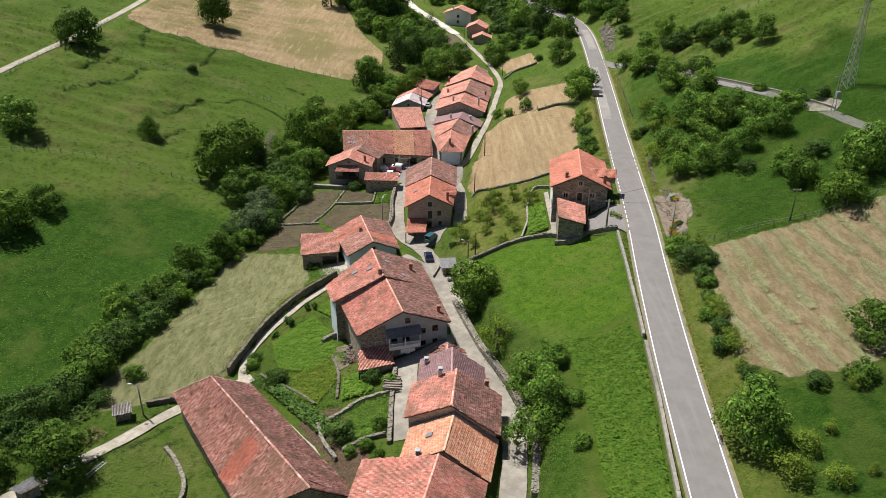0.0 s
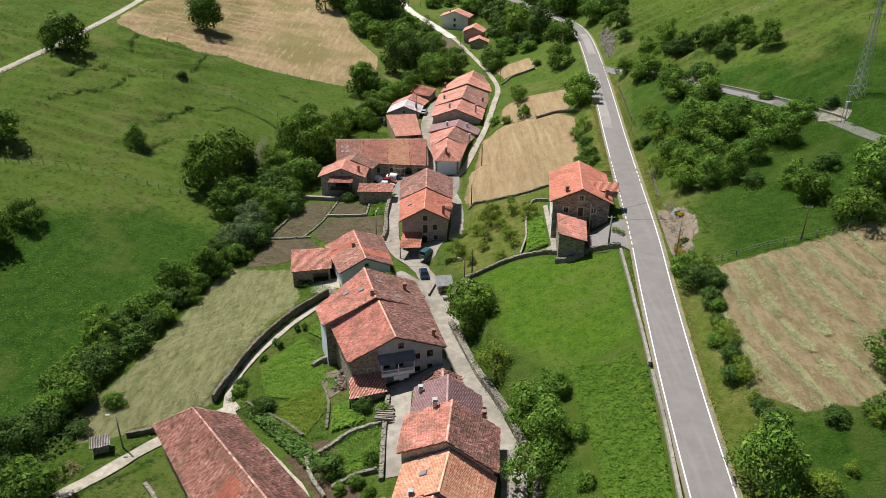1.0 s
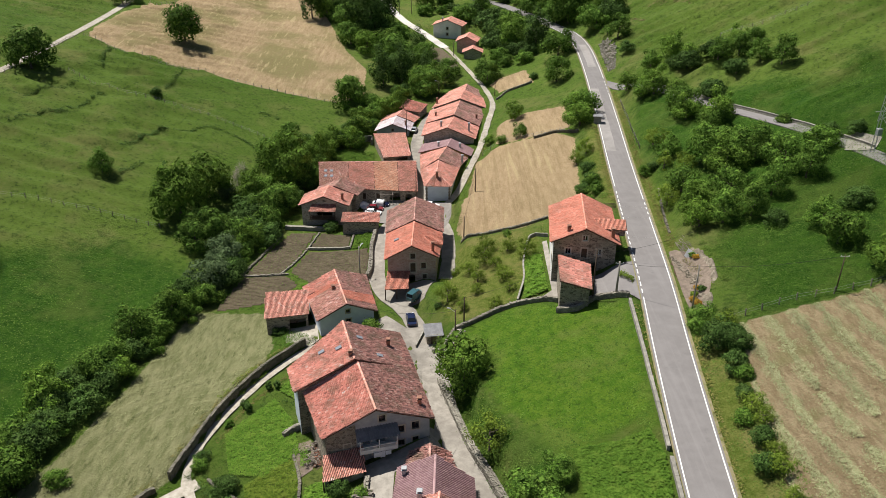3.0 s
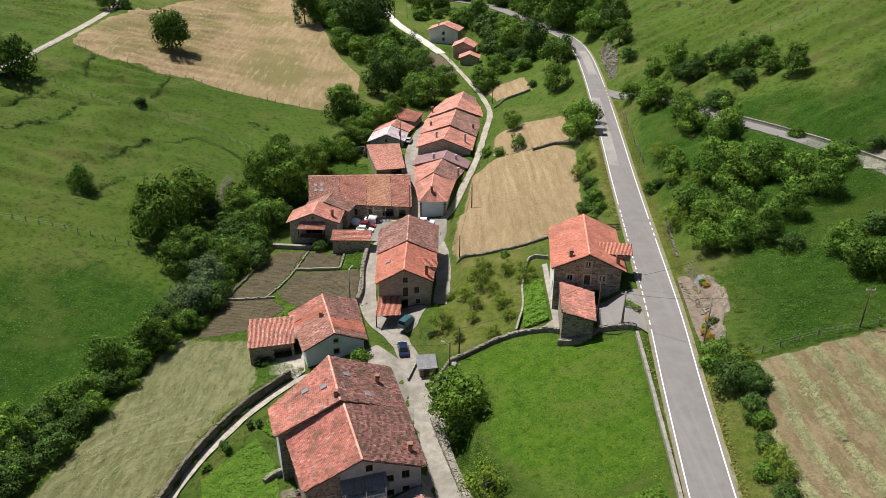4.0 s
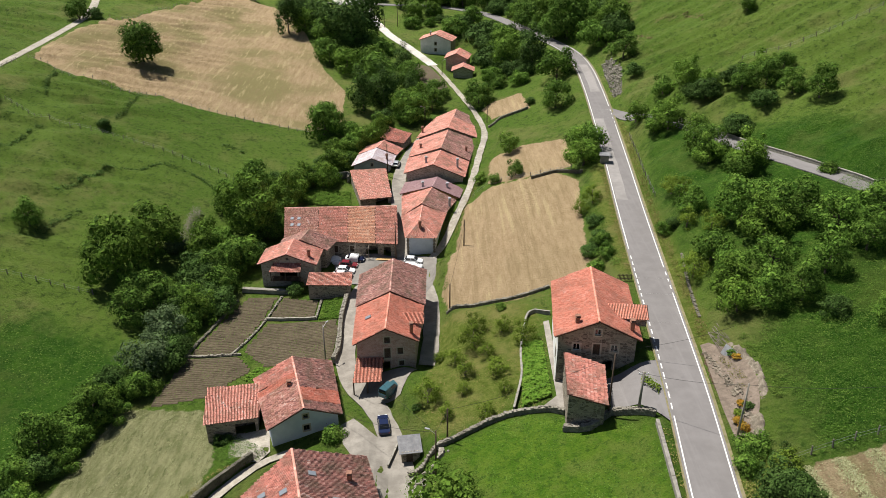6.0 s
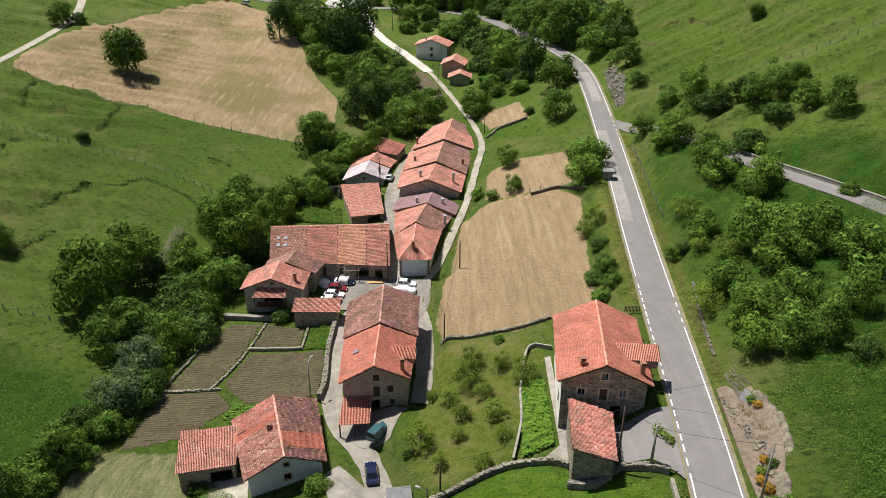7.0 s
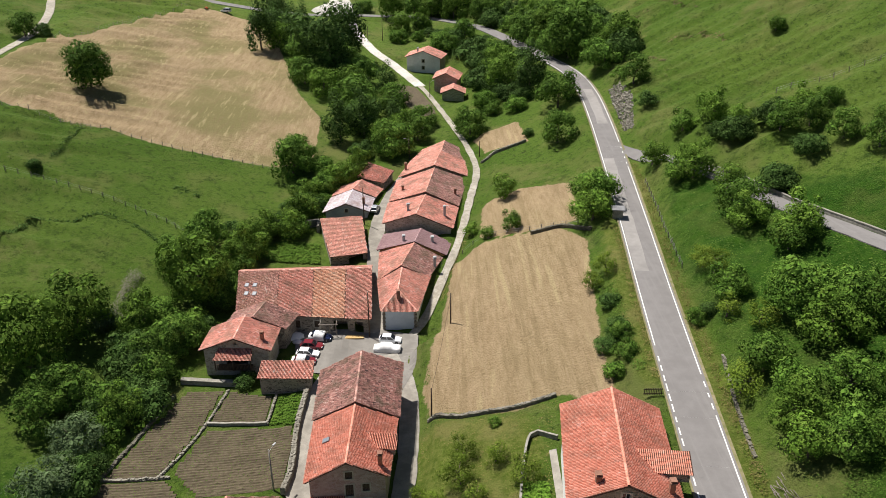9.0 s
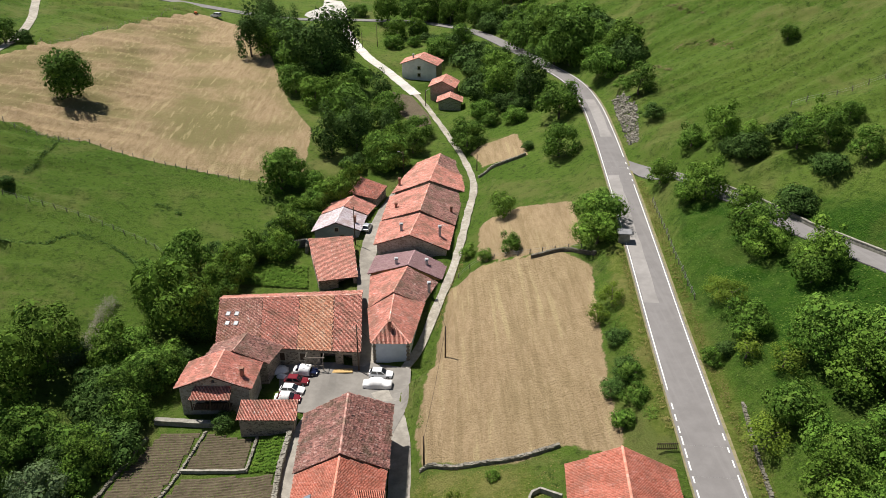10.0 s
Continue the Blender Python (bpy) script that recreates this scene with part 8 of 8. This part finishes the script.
for dx, dy in ((-0.5, -0.6), (0.5, -0.6), (-0.5, 0.6), (0.5, 0.6)):
    p = pose(-78.2, 392.5, ground_z(-78.2, 392.5), 0, 0, 30) @ Vector((dx, dy, 0.3))
    under("wheel", Kit().tube(p - Vector((0.1, 0, 0)), p + Vector((0.1, 0, 0)), 0.3, None, 10).mesh("wheel", M["rubber"]), tractor)

# low shed by the farm track
lean_to("low shed with grey slab roof beside the track", [(-47.2, 89.6), (-44.6, 90.6)], [(-45.4, 92.6), (-48.0, 91.6)], 2.9, 3.3, "slab_grey", "stone", 0.8)
dry_wall([(-37.0, 83.5), (-34.6, 80.6), (-31.8, 75.6), (-31.4, 70)], 0.7, "curved dry stone wall of a small yard", 0.5)
dry_wall([(-31.4, 70), (-29, 69.0), (-27, 66)], 0.7, "curved dry stone wall of a small yard", 0.5)
leafy("bramble", [(-44, 83), (-37, 83), (-32, 74), (-33, 66), (-42, 66), (-48, 74)], "rough weeds in the small yard", "shrub", 34, 0.09, 0.4, "blade")
leafy("bramble", [(-62, 84), (-55, 86), (-50.5, 92), (-52, 98), (-60, 98)], "brambles below the hedge", "shrub", 14, 0.22, 1.2, "leaf_dark")


# ---- banks, patches and small things ----
def scrub_line(line, wide, tall, label, material="leaf_dark", per=26, size=0.17):
    """Rough growth along a small broken bank."""
    p = smooth_line([(a, b, 0) for a, b in line], 1.0)[:, :2]
    d = np.gradient(p, axis=0)
    d /= np.linalg.norm(d, axis=1)[:, None] + 1e-9
    rng = np.random.default_rng(int(abs(line[0][0] * 3 + line[0][1])))
    n = int(len(p) * wide * per)
    k = rng.integers(0, len(p), n)
    thick = wide * (0.55 + 0.45 * np.sin(k * 0.7) * np.sin(k * 0.23 + 1))
    off = rng.normal(0, 0.4, n) * thick
    x, y = p[k, 0] - d[k, 1] * off + rng.uniform(-0.5, 0.5, n), p[k, 1] + d[k, 0] * off + rng.uniform(-0.5, 0.5, n)
    lump = np.array([noise.noise(Vector((a * 0.6, b * 0.6, 4))) for a, b in zip(x, y)])
    keep = lump > -0.25
    x, y, lump, off, thick = x[keep], y[keep], lump[keep], off[keep], thick[keep]
    z = lie(x, y) + 0.04 + tall * np.clip(1 - np.abs(off) / (thick + 0.1), 0, 1) * (0.6 + lump) * rng.uniform(0.2, 1.0, len(x))
    lv = leaves(rng, np.stack([x, y, z], 1), np.tile((0, 0, 1.0), (len(x), 1)), size)
    tagged(new("bank_scrub", bulk("bank_scrub", lv, np.arange(len(lv)).reshape(-1, 4), M[material])), label, "shrub", "", "stuff")


# Dark leaf strips added to stand for the shadow lines of terrace scarps.
for line, wide, tall in (([(-104, 206), (-98.6, 214.4), (-95.6, 219.4), (-93.6, 227.5), (-92.3, 234.6)], 1.6, 0.5), ([(-77.5, 208.2), (-74.2, 214.9), (-71.2, 223.4)], 1.7, 0.6), ([(-74.8, 191.7), (-72.8, 196.8), (-70.6, 202.2)], 1.5, 0.6),
                         ([(-98.9, 253.7), (-101.3, 262.3), (-100.4, 268.3)], 1.4, 0.5), ([(-78.4, 248), (-77.2, 254), (-77.6, 266)], 1.3, 0.6), ([(-71.2, 223.4), (-64.6, 225.0), (-60.1, 229.5), (-51.7, 227.0), (-44.6, 221.3)], 0.9, 0.3),
                         ([(-49.4, 245.8), (-46.5, 244.4), (-44.0, 243.8)], 1.8, 0.4), ([(-110, 222), (-104, 230), (-99, 238)], 1.0, 0.4)):
    scrub_line(line, wide * 1.15, tall * 1.3, "dark scrub added for the shadow line of a pasture scarp")
for line, wide in (([(73.0, 325.4), (76.6, 325.8), (81.6, 325.6)], 2.2), ([(85.8, 326.7), (89.0, 322.3), (91.6, 309.4)], 1.6), ([(79.8, 293.2), (86.1, 288.5), (88.7, 276.7)], 1.6), ([(72.6, 287.4), (74.6, 280.0)], 1.4)):
    scrub_line(line, wide, 0.35, "dry brown growth on a scar in the hillside", "dry_growth", 14, 0.2)
scrub_line([(-46.4, 197.5), (-47.6, 205), (-47.2, 211)], 3.2, 3.4, "leafless grey thicket among the trees", "twigs", 60, 0.1)
scrub_line([(-49.6, 85.2), (-48.8, 87.4)], 1.8, 1.3, "dead brown bush beside the track", "dry_growth", 120, 0.12)
fence([(83.8, 232.1), (89.3, 230.5), (94.2, 229.5), (99.1, 228.3), (112, 226)], "old wire fence across the hillside", 2.6)
leafy("vegetable_patch", [(-26.0, 220.6), (-12.4, 219.4), (-13.4, 227.3), (-21.2, 228.4), (-25.3, 225.5)], "lush green vegetable plot behind the barn", "crop", 40, 0.2, 0.5)
sheet("pavement", [(-40, 418.5), (-34.5, 414.6), (-21, 414.6), (-23.5, 436), (-27, 450), (-35, 450), (-34, 436)], M["gravel_white"], 0.12, 2.0, label="bright gravel junction where lane and road meet")
sheet("pavement", [(78.6, 149.4), (83.6, 157.8), (85.0, 157.6), (86.6, 152.2), (83.9, 149.4), (80.6, 148.6)], M["concrete"], 0.14, 1.0, label="broken pale concrete apron below the pylon")
lean_to("low shed under pale slabs among the trees", [(-54.8, 74.4), (-52.6, 73.4)], [(-50.7, 74.9), (-52.6, 76.6)], 2.9, 3.2, "slab_grey", "stone", 0.6)
ladder = tagged(new("ladder"), "white metal ladder lying in the grass", "ladder")
foot, head, side_step = Vector((-46.4, 78.1, ground_z(-46.4, 78.1) + 0.25)), Vector((-45.0, 81.0, ground_z(-45.0, 81.0) + 0.3)), Vector((0.26, -0.12, 0))
for s in (-1, 1):
    under("rail", Kit().tube(foot + side_step * s, head + side_step * s, 0.05, None, 6).mesh("rail", M["metal_grey"]), ladder)
for i in range(8):
    m = foot.lerp(head, (i + 0.5) / 8)
    under("rung", Kit().tube(m - side_step, m + side_step, 0.03, None, 6).mesh("rung", M["metal_grey"]), ladder)
pile = tagged(new("timber_pile"), "stack of weathered beams on the yard wall", "timber")
rng_pile = random.Random(3)
for i in range(16):
    y, z = 91.2 + (i % 8) * 0.42, 7.1 + 0.22 * (i // 8)
    under("beam", Kit().box(pose(-4.4 + rng_pile.uniform(-0.2, 0.2), y, z, 0, 0, rng_pile.uniform(-6, 6)), 2.6 * rng_pile.uniform(0.8, 1.1), 0.2, 0.2).mesh("beam", M["wood_grey"]), pile)

# ---- rocky bank beside the road ----


def rock_face(name, line, wide, tall, label, seed, material="rock", step=0.28):
    """A ragged outcrop lying against a bank, along a line."""
    p = smooth_line([(a, b, 0) for a, b in line], step)[:, :2]
    d = np.gradient(p, axis=0)
    d /= np.linalg.norm(d, axis=1)[:, None] + 1e-9
    m = max(4, int(wide / step))
    u = np.linspace(-0.5, 0.5, m) * wide
    x, y = (p[:, 0:1] + d[:, 1:2] * u[None]).ravel(), (p[:, 1:2] - d[:, 0:1] * u[None]).ravel()
    crag = np.array([noise.cell(Vector((a * 1.3, b * 0.8, seed))) for a, b in zip(x, y)]) * 0.9 + 0.8 * np.array([noise.fractal(Vector((a * 1.6, b * 1.6, seed)), 0.7, 2.2, 4) for a, b in zip(x, y)])
    edge = np.tile(np.clip(1.15 - np.abs(np.linspace(-1, 1, m)) ** 2.5, 0, 1), len(p))
    ends = np.repeat(np.clip(np.minimum(np.arange(len(p)), np.arange(len(p))[::-1]) / 5, 0, 1), m)
    z = surface(x, y) - 0.25 + (tall * (0.55 + 0.55 * crag) + 0.2) * edge * ends
    x = x + 0.10 * np.sin(y * 7.0 + x * 3.0)
    i = (np.arange(len(p) - 1)[:, None] * m + np.arange(m - 1)[None]).ravel()
    me = bulk(name, np.stack([x, y, z], 1), np.stack([i, i + 1, i + m + 1, i + m], 1), M[material])
    return tagged(new(name, me), label, "rocks", "", "stuff")


sheet("verge", [(43.5, 118.5), (45.9, 118.8), (47.4, 122), (48.7, 126), (49.1, 130), (48.4, 134), (46.6, 137.6), (45.4, 137.4), (44.6, 130), (43.9, 124)], M["bank_earth"], 0.05, 0.8, label="bare brown earth and gravel beside the road")
rock_face("outcrop", [(48.1, 136.2), (48.9, 132.5), (49.3, 129), (48.9, 125.5), (48.0, 122.6)], 1.2, 0.8, "pale tan rock face of the road cutting", 21)
rock_face("outcrop", [(46.6, 121.8), (46.2, 119.2), (45.6, 116.8)], 1.5, 0.9, "pale rock slab above the road", 23)
boulders("rocks", [(45.1, 135.8), (45.6, 135.8), (46.5, 130), (46.9, 126), (46.3, 121), (45.5, 121), (45.9, 126), (45.6, 130)], 420, 0.14, 0.42, "crumbled kerb of broken stones on the bank", 5, "rock")
boulders("rocks", [(43.9, 119.5), (46.4, 119.8), (48.0, 126), (48.0, 131), (46.4, 136.5), (45.4, 136), (44.9, 130)], 150, 0.08, 0.2, "loose stones on the bare bank", 15, "rock")
panel = tagged(new("sheet_panel"), "grey corrugated sheet leaning on the bank", "panel")
for i in range(9):
    under("rib", Kit().box(pose(47.1 + 0.12 * i, 134.1 - 0.33 * i, ground_z(47.6, 132.8) - 0.2, -28, 0, -70) @ pose(0, 0, 0), 0.34, 0.04 + 0.03 * (i % 2), 1.5).mesh("rib", M["metal_grey"]), panel)
branches = Kit()
rng_twig = random.Random(12)
for i in range(34):
    x, y = 47.0 + rng_twig.uniform(0, 1.6), 140.4 - rng_twig.uniform(0, 4.2)
    z = ground_z(x, y) + rng_twig.uniform(0.1, 0.7)
    w = rng_twig.uniform(-1.9, -0.7)
    q = rng_twig.uniform(0.8, 2.2)
    branches.tube((x, y, z), (x + math.cos(w) * q * 0.5, y + math.sin(w) * q, z + rng_twig.uniform(-0.3, 0.4)), 0.05, 0.02, 5)
tagged(new("branches", branches.mesh("branches", M["wood_grey"])), "heap of bleached dead branches beside the orchard", "branches", "", "stuff")
for x, y, r, mat, words in ((44.9, 119.6, 0.75, "flower", "orange flowering cushion plant on the bank"), (44.7, 121.0, 0.65, "flower", "orange flowering cushion plant on the bank"), (45.2, 122.3, 0.6, "leaf_light", "yellow green cushion plant on the bank"),
                            (46.4, 122.6, 0.7, "leaf_dark", "small dark bush on the rocks"), (45.9, 123.6, 0.55, "flower", "yellow flowering plant on the bank"), (48.3, 131.6, 0.6, "flower", "yellow flowering plant on the rocks"), (48.0, 133.0, 0.7, "leaf", "green plant growing in the rocks")):
    ob = tagged(new("cushion_plant"), words, "plant", "plants on the rocky bank")
    ob.matrix_world = pose(x, y, ground_z(x, y) + 0.05)
    under("foliage", crown_mesh("foliage", int(x * 10 + y), r, r * 1.1, 0.0, 420, 0.09, M[mat], 1.0, 0.3, 0.0), ob)

# ---- barn front on the square ----
frame_wood = tagged(new("porch"), "broken timber porch before the barn", "porch")
for a, b, r in (((-9.2, 193.0, 5.4), (-9.0, 193.1, 8.6), 0.09), ((-6.0, 192.9, 5.4), (-6.2, 193.0, 8.5), 0.09), ((-9.3, 193.0, 8.4), (-5.8, 193.0, 8.4), 0.08), ((-8.8, 193.0, 5.6), (-6.6, 193.1, 8.0), 0.06), ((-6.6, 192.8, 5.6), (-8.0, 193.0, 8.2), 0.06), ((-9.0, 193.0, 8.2), (-9.0, 194.6, 8.5), 0.07),
                ((-6.1, 193.0, 8.2), (-6.1, 194.6, 8.5), 0.07), ((-9.2, 192.9, 6.9), (-6.2, 192.9, 6.9), 0.06), ((-7.6, 192.9, 5.4), (-7.5, 193.0, 8.4), 0.07)):
    under("beam", Kit().tube(a, b, r, r * 0.9, 6).mesh("beam", M["wood_grey"]), frame_wood)
planks = tagged(new("plank_stack"), "low stack of fresh yellow planks beside the barn", "timber")
for i in range(10):
    under("plank", Kit().box(pose(-3.5 + 0.06 * (i % 3), 192.5 + 0.22 * (i % 5), ground_z(-3.5, 193.0) + 0.12 + 0.09 * (i // 5), 0, 0, 2 - i % 4), 4.4, 0.19, 0.07).mesh("plank", M["fresh_wood"]), planks)
for x, y, w, t in ((-13.9, 194.0, 1.7, 0.9), (-13.1, 192.4, 0.9, 0.5)):
    heap = tagged(new("tarpaulin"), "crumpled white tarpaulin over a heap on the square", "tarpaulin", "white tarpaulins")
    heap.matrix_world = pose(x, y, ground_z(x, y) + 0.1)
    bm = bmesh.new()
    bmesh.ops.create_icosphere(bm, subdivisions=3, radius=1.0)
    for v in bm.verts:
        k = 1 + 0.35 * noise.noise(v.co * 2.3 + Vector((x, y, 0)))
        v.co = Vector((v.co.x * w * k, v.co.y * w * 0.7 * k, max(-0.05, v.co.z * t * k)))
    me = bpy.data.meshes.new("cloth")
    bm.to_mesh(me)
    bm.free()
    me.materials.append(M["cloth"])
    me.shade_smooth()
    under("cloth", me, heap)

# ---- kitchen garden ----
sheet("soil_bed", [(-16.0, 106.4), (-13.4, 107.0), (-12.0, 103.4), (-12.2, 100.6), (-14.4, 98.8), (-15.2, 102.0)], M["bank_earth"], 0.06, 0.6, label="bare brown soil bed beside the house")
leafy("onion_row", [(-14.6, 104.6), (-13.2, 105.0), (-12.6, 102.0), (-14.0, 101.4)], "dark green onion bed on bare soil", "crop", 130, 0.09, 0.45, "leaf")
boulders("tile_heap", [(-12.7, 105.0), (-11.9, 105.0), (-11.3, 101.4), (-12.1, 101.2)], 120, 0.15, 0.35, "heap of broken roof tiles beside the house", 33, "brick")
for x, y, r in ((-25.6, 117.0, 0.55), (-24.6, 115.6, 0.6), (-22.6, 121.0, 0.6), (-21.2, 121.2, 0.5), (-27.0, 112.6, 0.7), (-8.0, 95.4, 1.5), (-23.6, 98.4, 1.5), (-29.2, 104.2, 1.1), (-11.2, 82.4, 1.8), (-5.6, 83.6, 1.2), (-7.2, 79.4, 1.1), (-9.4, 78.8, 0.9)):
    slim = r < 0.62
    ob = tagged(new("garden_bush"), "slender young conifer beside the path" if slim else "dark green bush in the kitchen garden", "shrub", "garden bushes")
    ob.matrix_world = pose(x, y, ground_z(x, y) - 0.05)
    under("foliage", crown_mesh("foliage", int(abs(x) * 10 + y), r, r * (3.0 if slim else 1.7), 0.0, int(500 + 500 * r), 0.09, M["leaf_dark" if slim or r > 1.3 else "leaf"], 1.0, 0.35, -0.4 if slim else 0.0), ob)
for line, wide, tall, mat in (([(-30.2, 102.4), (-27.6, 99.6), (-24.0, 96.0), (-19.6, 92.2), (-15.4, 87.6)], 1.7, 1.0, "leaf_dark"), ([(-28.4, 101.8), (-24.8, 98.2), (-20.0, 94.2), (-16.2, 90.6), (-13.2, 90.4)], 1.2, 0.7, "leaf"),
                              ([(-22.6, 116.8), (-20.4, 117.2), (-17.8, 116.6)], 1.0, 0.9, "leaf_dark"), ([(-16.0, 104.6), (-14.4, 98.6), (-13.6, 92.4)], 0.8, 0.5, "leaf"), ([(-14.2, 86.6), (-11.6, 88.6), (-8.8, 91.2), (-5.2, 92.0)], 1.0, 0.8, "leaf_dark"),
                              ([(-12.8, 84.4), (-9.8, 80.4), (-6.0, 82.4)], 0.9, 0.6, "leaf"), ([(-27.4, 109), (-26.2, 114.6), (-23.4, 119.8), (-18.4, 126.4)], 0.9, 0.4, "blade_dry"), ([(-32.9, 105.4), (-30.4, 115.4), (-25.6, 126), (-20.2, 132.6)], 0.7, 0.35, "blade_dry"),
                              ([(-29.6, 118.6), (-27.6, 122.4), (-26.0, 125.4)], 1.1, 0.9, "leaf_light"), ([(-21.6, 131.6), (-22.6, 136.8), (-23.8, 140.0)], 1.6, 0.9, "leaf"),
                              ([(7.4, 116), (9.0, 110.4), (11.2, 102.2), (14.2, 94.0), (16.2, 86.6), (17.4, 79.0), (16.4, 70)], 1.5, 0.7, "blade"), ([(6.0, 115), (8.6, 105), (12.4, 95.0), (15.2, 84.6)], 0.5, 0.4, "leaf_dark"),
                              ([(-44.4, 95.4), (-39.0, 96.8), (-34.6, 100.6)], 0.9, 0.5, "blade_dry"), ([(-46.8, 82.2), (-42.6, 84.6), (-38.4, 88.6)], 1.4, 0.7, "leaf_dark"), ([(-43.2, 90.0), (-40.4, 93.6)], 1.4, 0.5, "leaf"),
                              ([(5.6, 127.6), (9.0, 129.2), (13.6, 130.6), (18.2, 131.6)], 0.6, 0.4, "blade_dry"), ([(36.9, 70), (38.6, 85), (40.6, 100), (42.8, 115)], 0.9, 0.45, "blade_dry"), ([(33.6, 96), (34.6, 108), (35.8, 120)], 0.35, 0.3, "blade_dry"),
                              ([(10.2, 176), (9.4, 184), (10.9, 194), (13.0, 203)], 0.7, 0.5, "blade"), ([(13.2, 203), (15.2, 213), (19.0, 224)], 0.9, 0.4, "blade_dry")):
    scrub_line(line, wide, tall, "weeds and rough growth along a wall foot", mat, 60, 0.10)
leafy("weeds", [(-28.6, 103.4), (-26.2, 112), (-21.6, 120), (-17, 127), (-13, 122), (-12.2, 112), (-13.8, 98), (-13.6, 90), (-19.8, 93.4)], "rough weeds between the garden beds", "plant", 26, 0.085, 0.35, "blade")
leafy("weeds", [(-12.6, 88.4), (-8.8, 90.4), (-4.8, 90.8), (-4.4, 82.2), (-9.4, 80.6)], "tangled growth in the walled garden", "plant", 45, 0.10, 0.6, "leaf")
leafy("weeds", [(-20.8, 131), (-16.4, 134.2), (-23.0, 140.0), (-25.6, 138.6), (-24.6, 134.0)], "rough weeds beside the dusty yard", "plant", 30, 0.10, 0.5, "leaf")
scrub_line([(50.0, 135), (50.6, 131), (50.4, 126.5), (49.6, 122.5)], 1.3, 0.8, "grass hanging over the rock face", "blade", 70, 0.10)
scrub_line([(46.9, 133.6), (47.2, 129.6), (47.4, 126.4)], 0.8, 0.4, "weeds in the rubble of the bank", "blade_dry", 60, 0.09)
for line, wide, tall, mat in (([(46.6, 139), (47.6, 150), (50.4, 180), (53.4, 207), (55.8, 232)], 1.0, 0.4, "blade_dry"), ([(40.6, 160), (42.6, 180), (45.2, 204)], 1.1, 0.45, "blade_dry"), ([(39.0, 162), (39.6, 175), (41.0, 190)], 1.4, 1.0, "leaf")):
    scrub_line(line, wide, tall, "dry weeds along the road verge", mat, 50, 0.10)
sheet("soil_bed", [(-1.0, 333), (7.0, 327), (12.4, 310), (13.2, 302), (9.0, 300), (3.5, 312)], M["tilled"], 0.1, 1.5, label="bare tilled plot below the far farm")
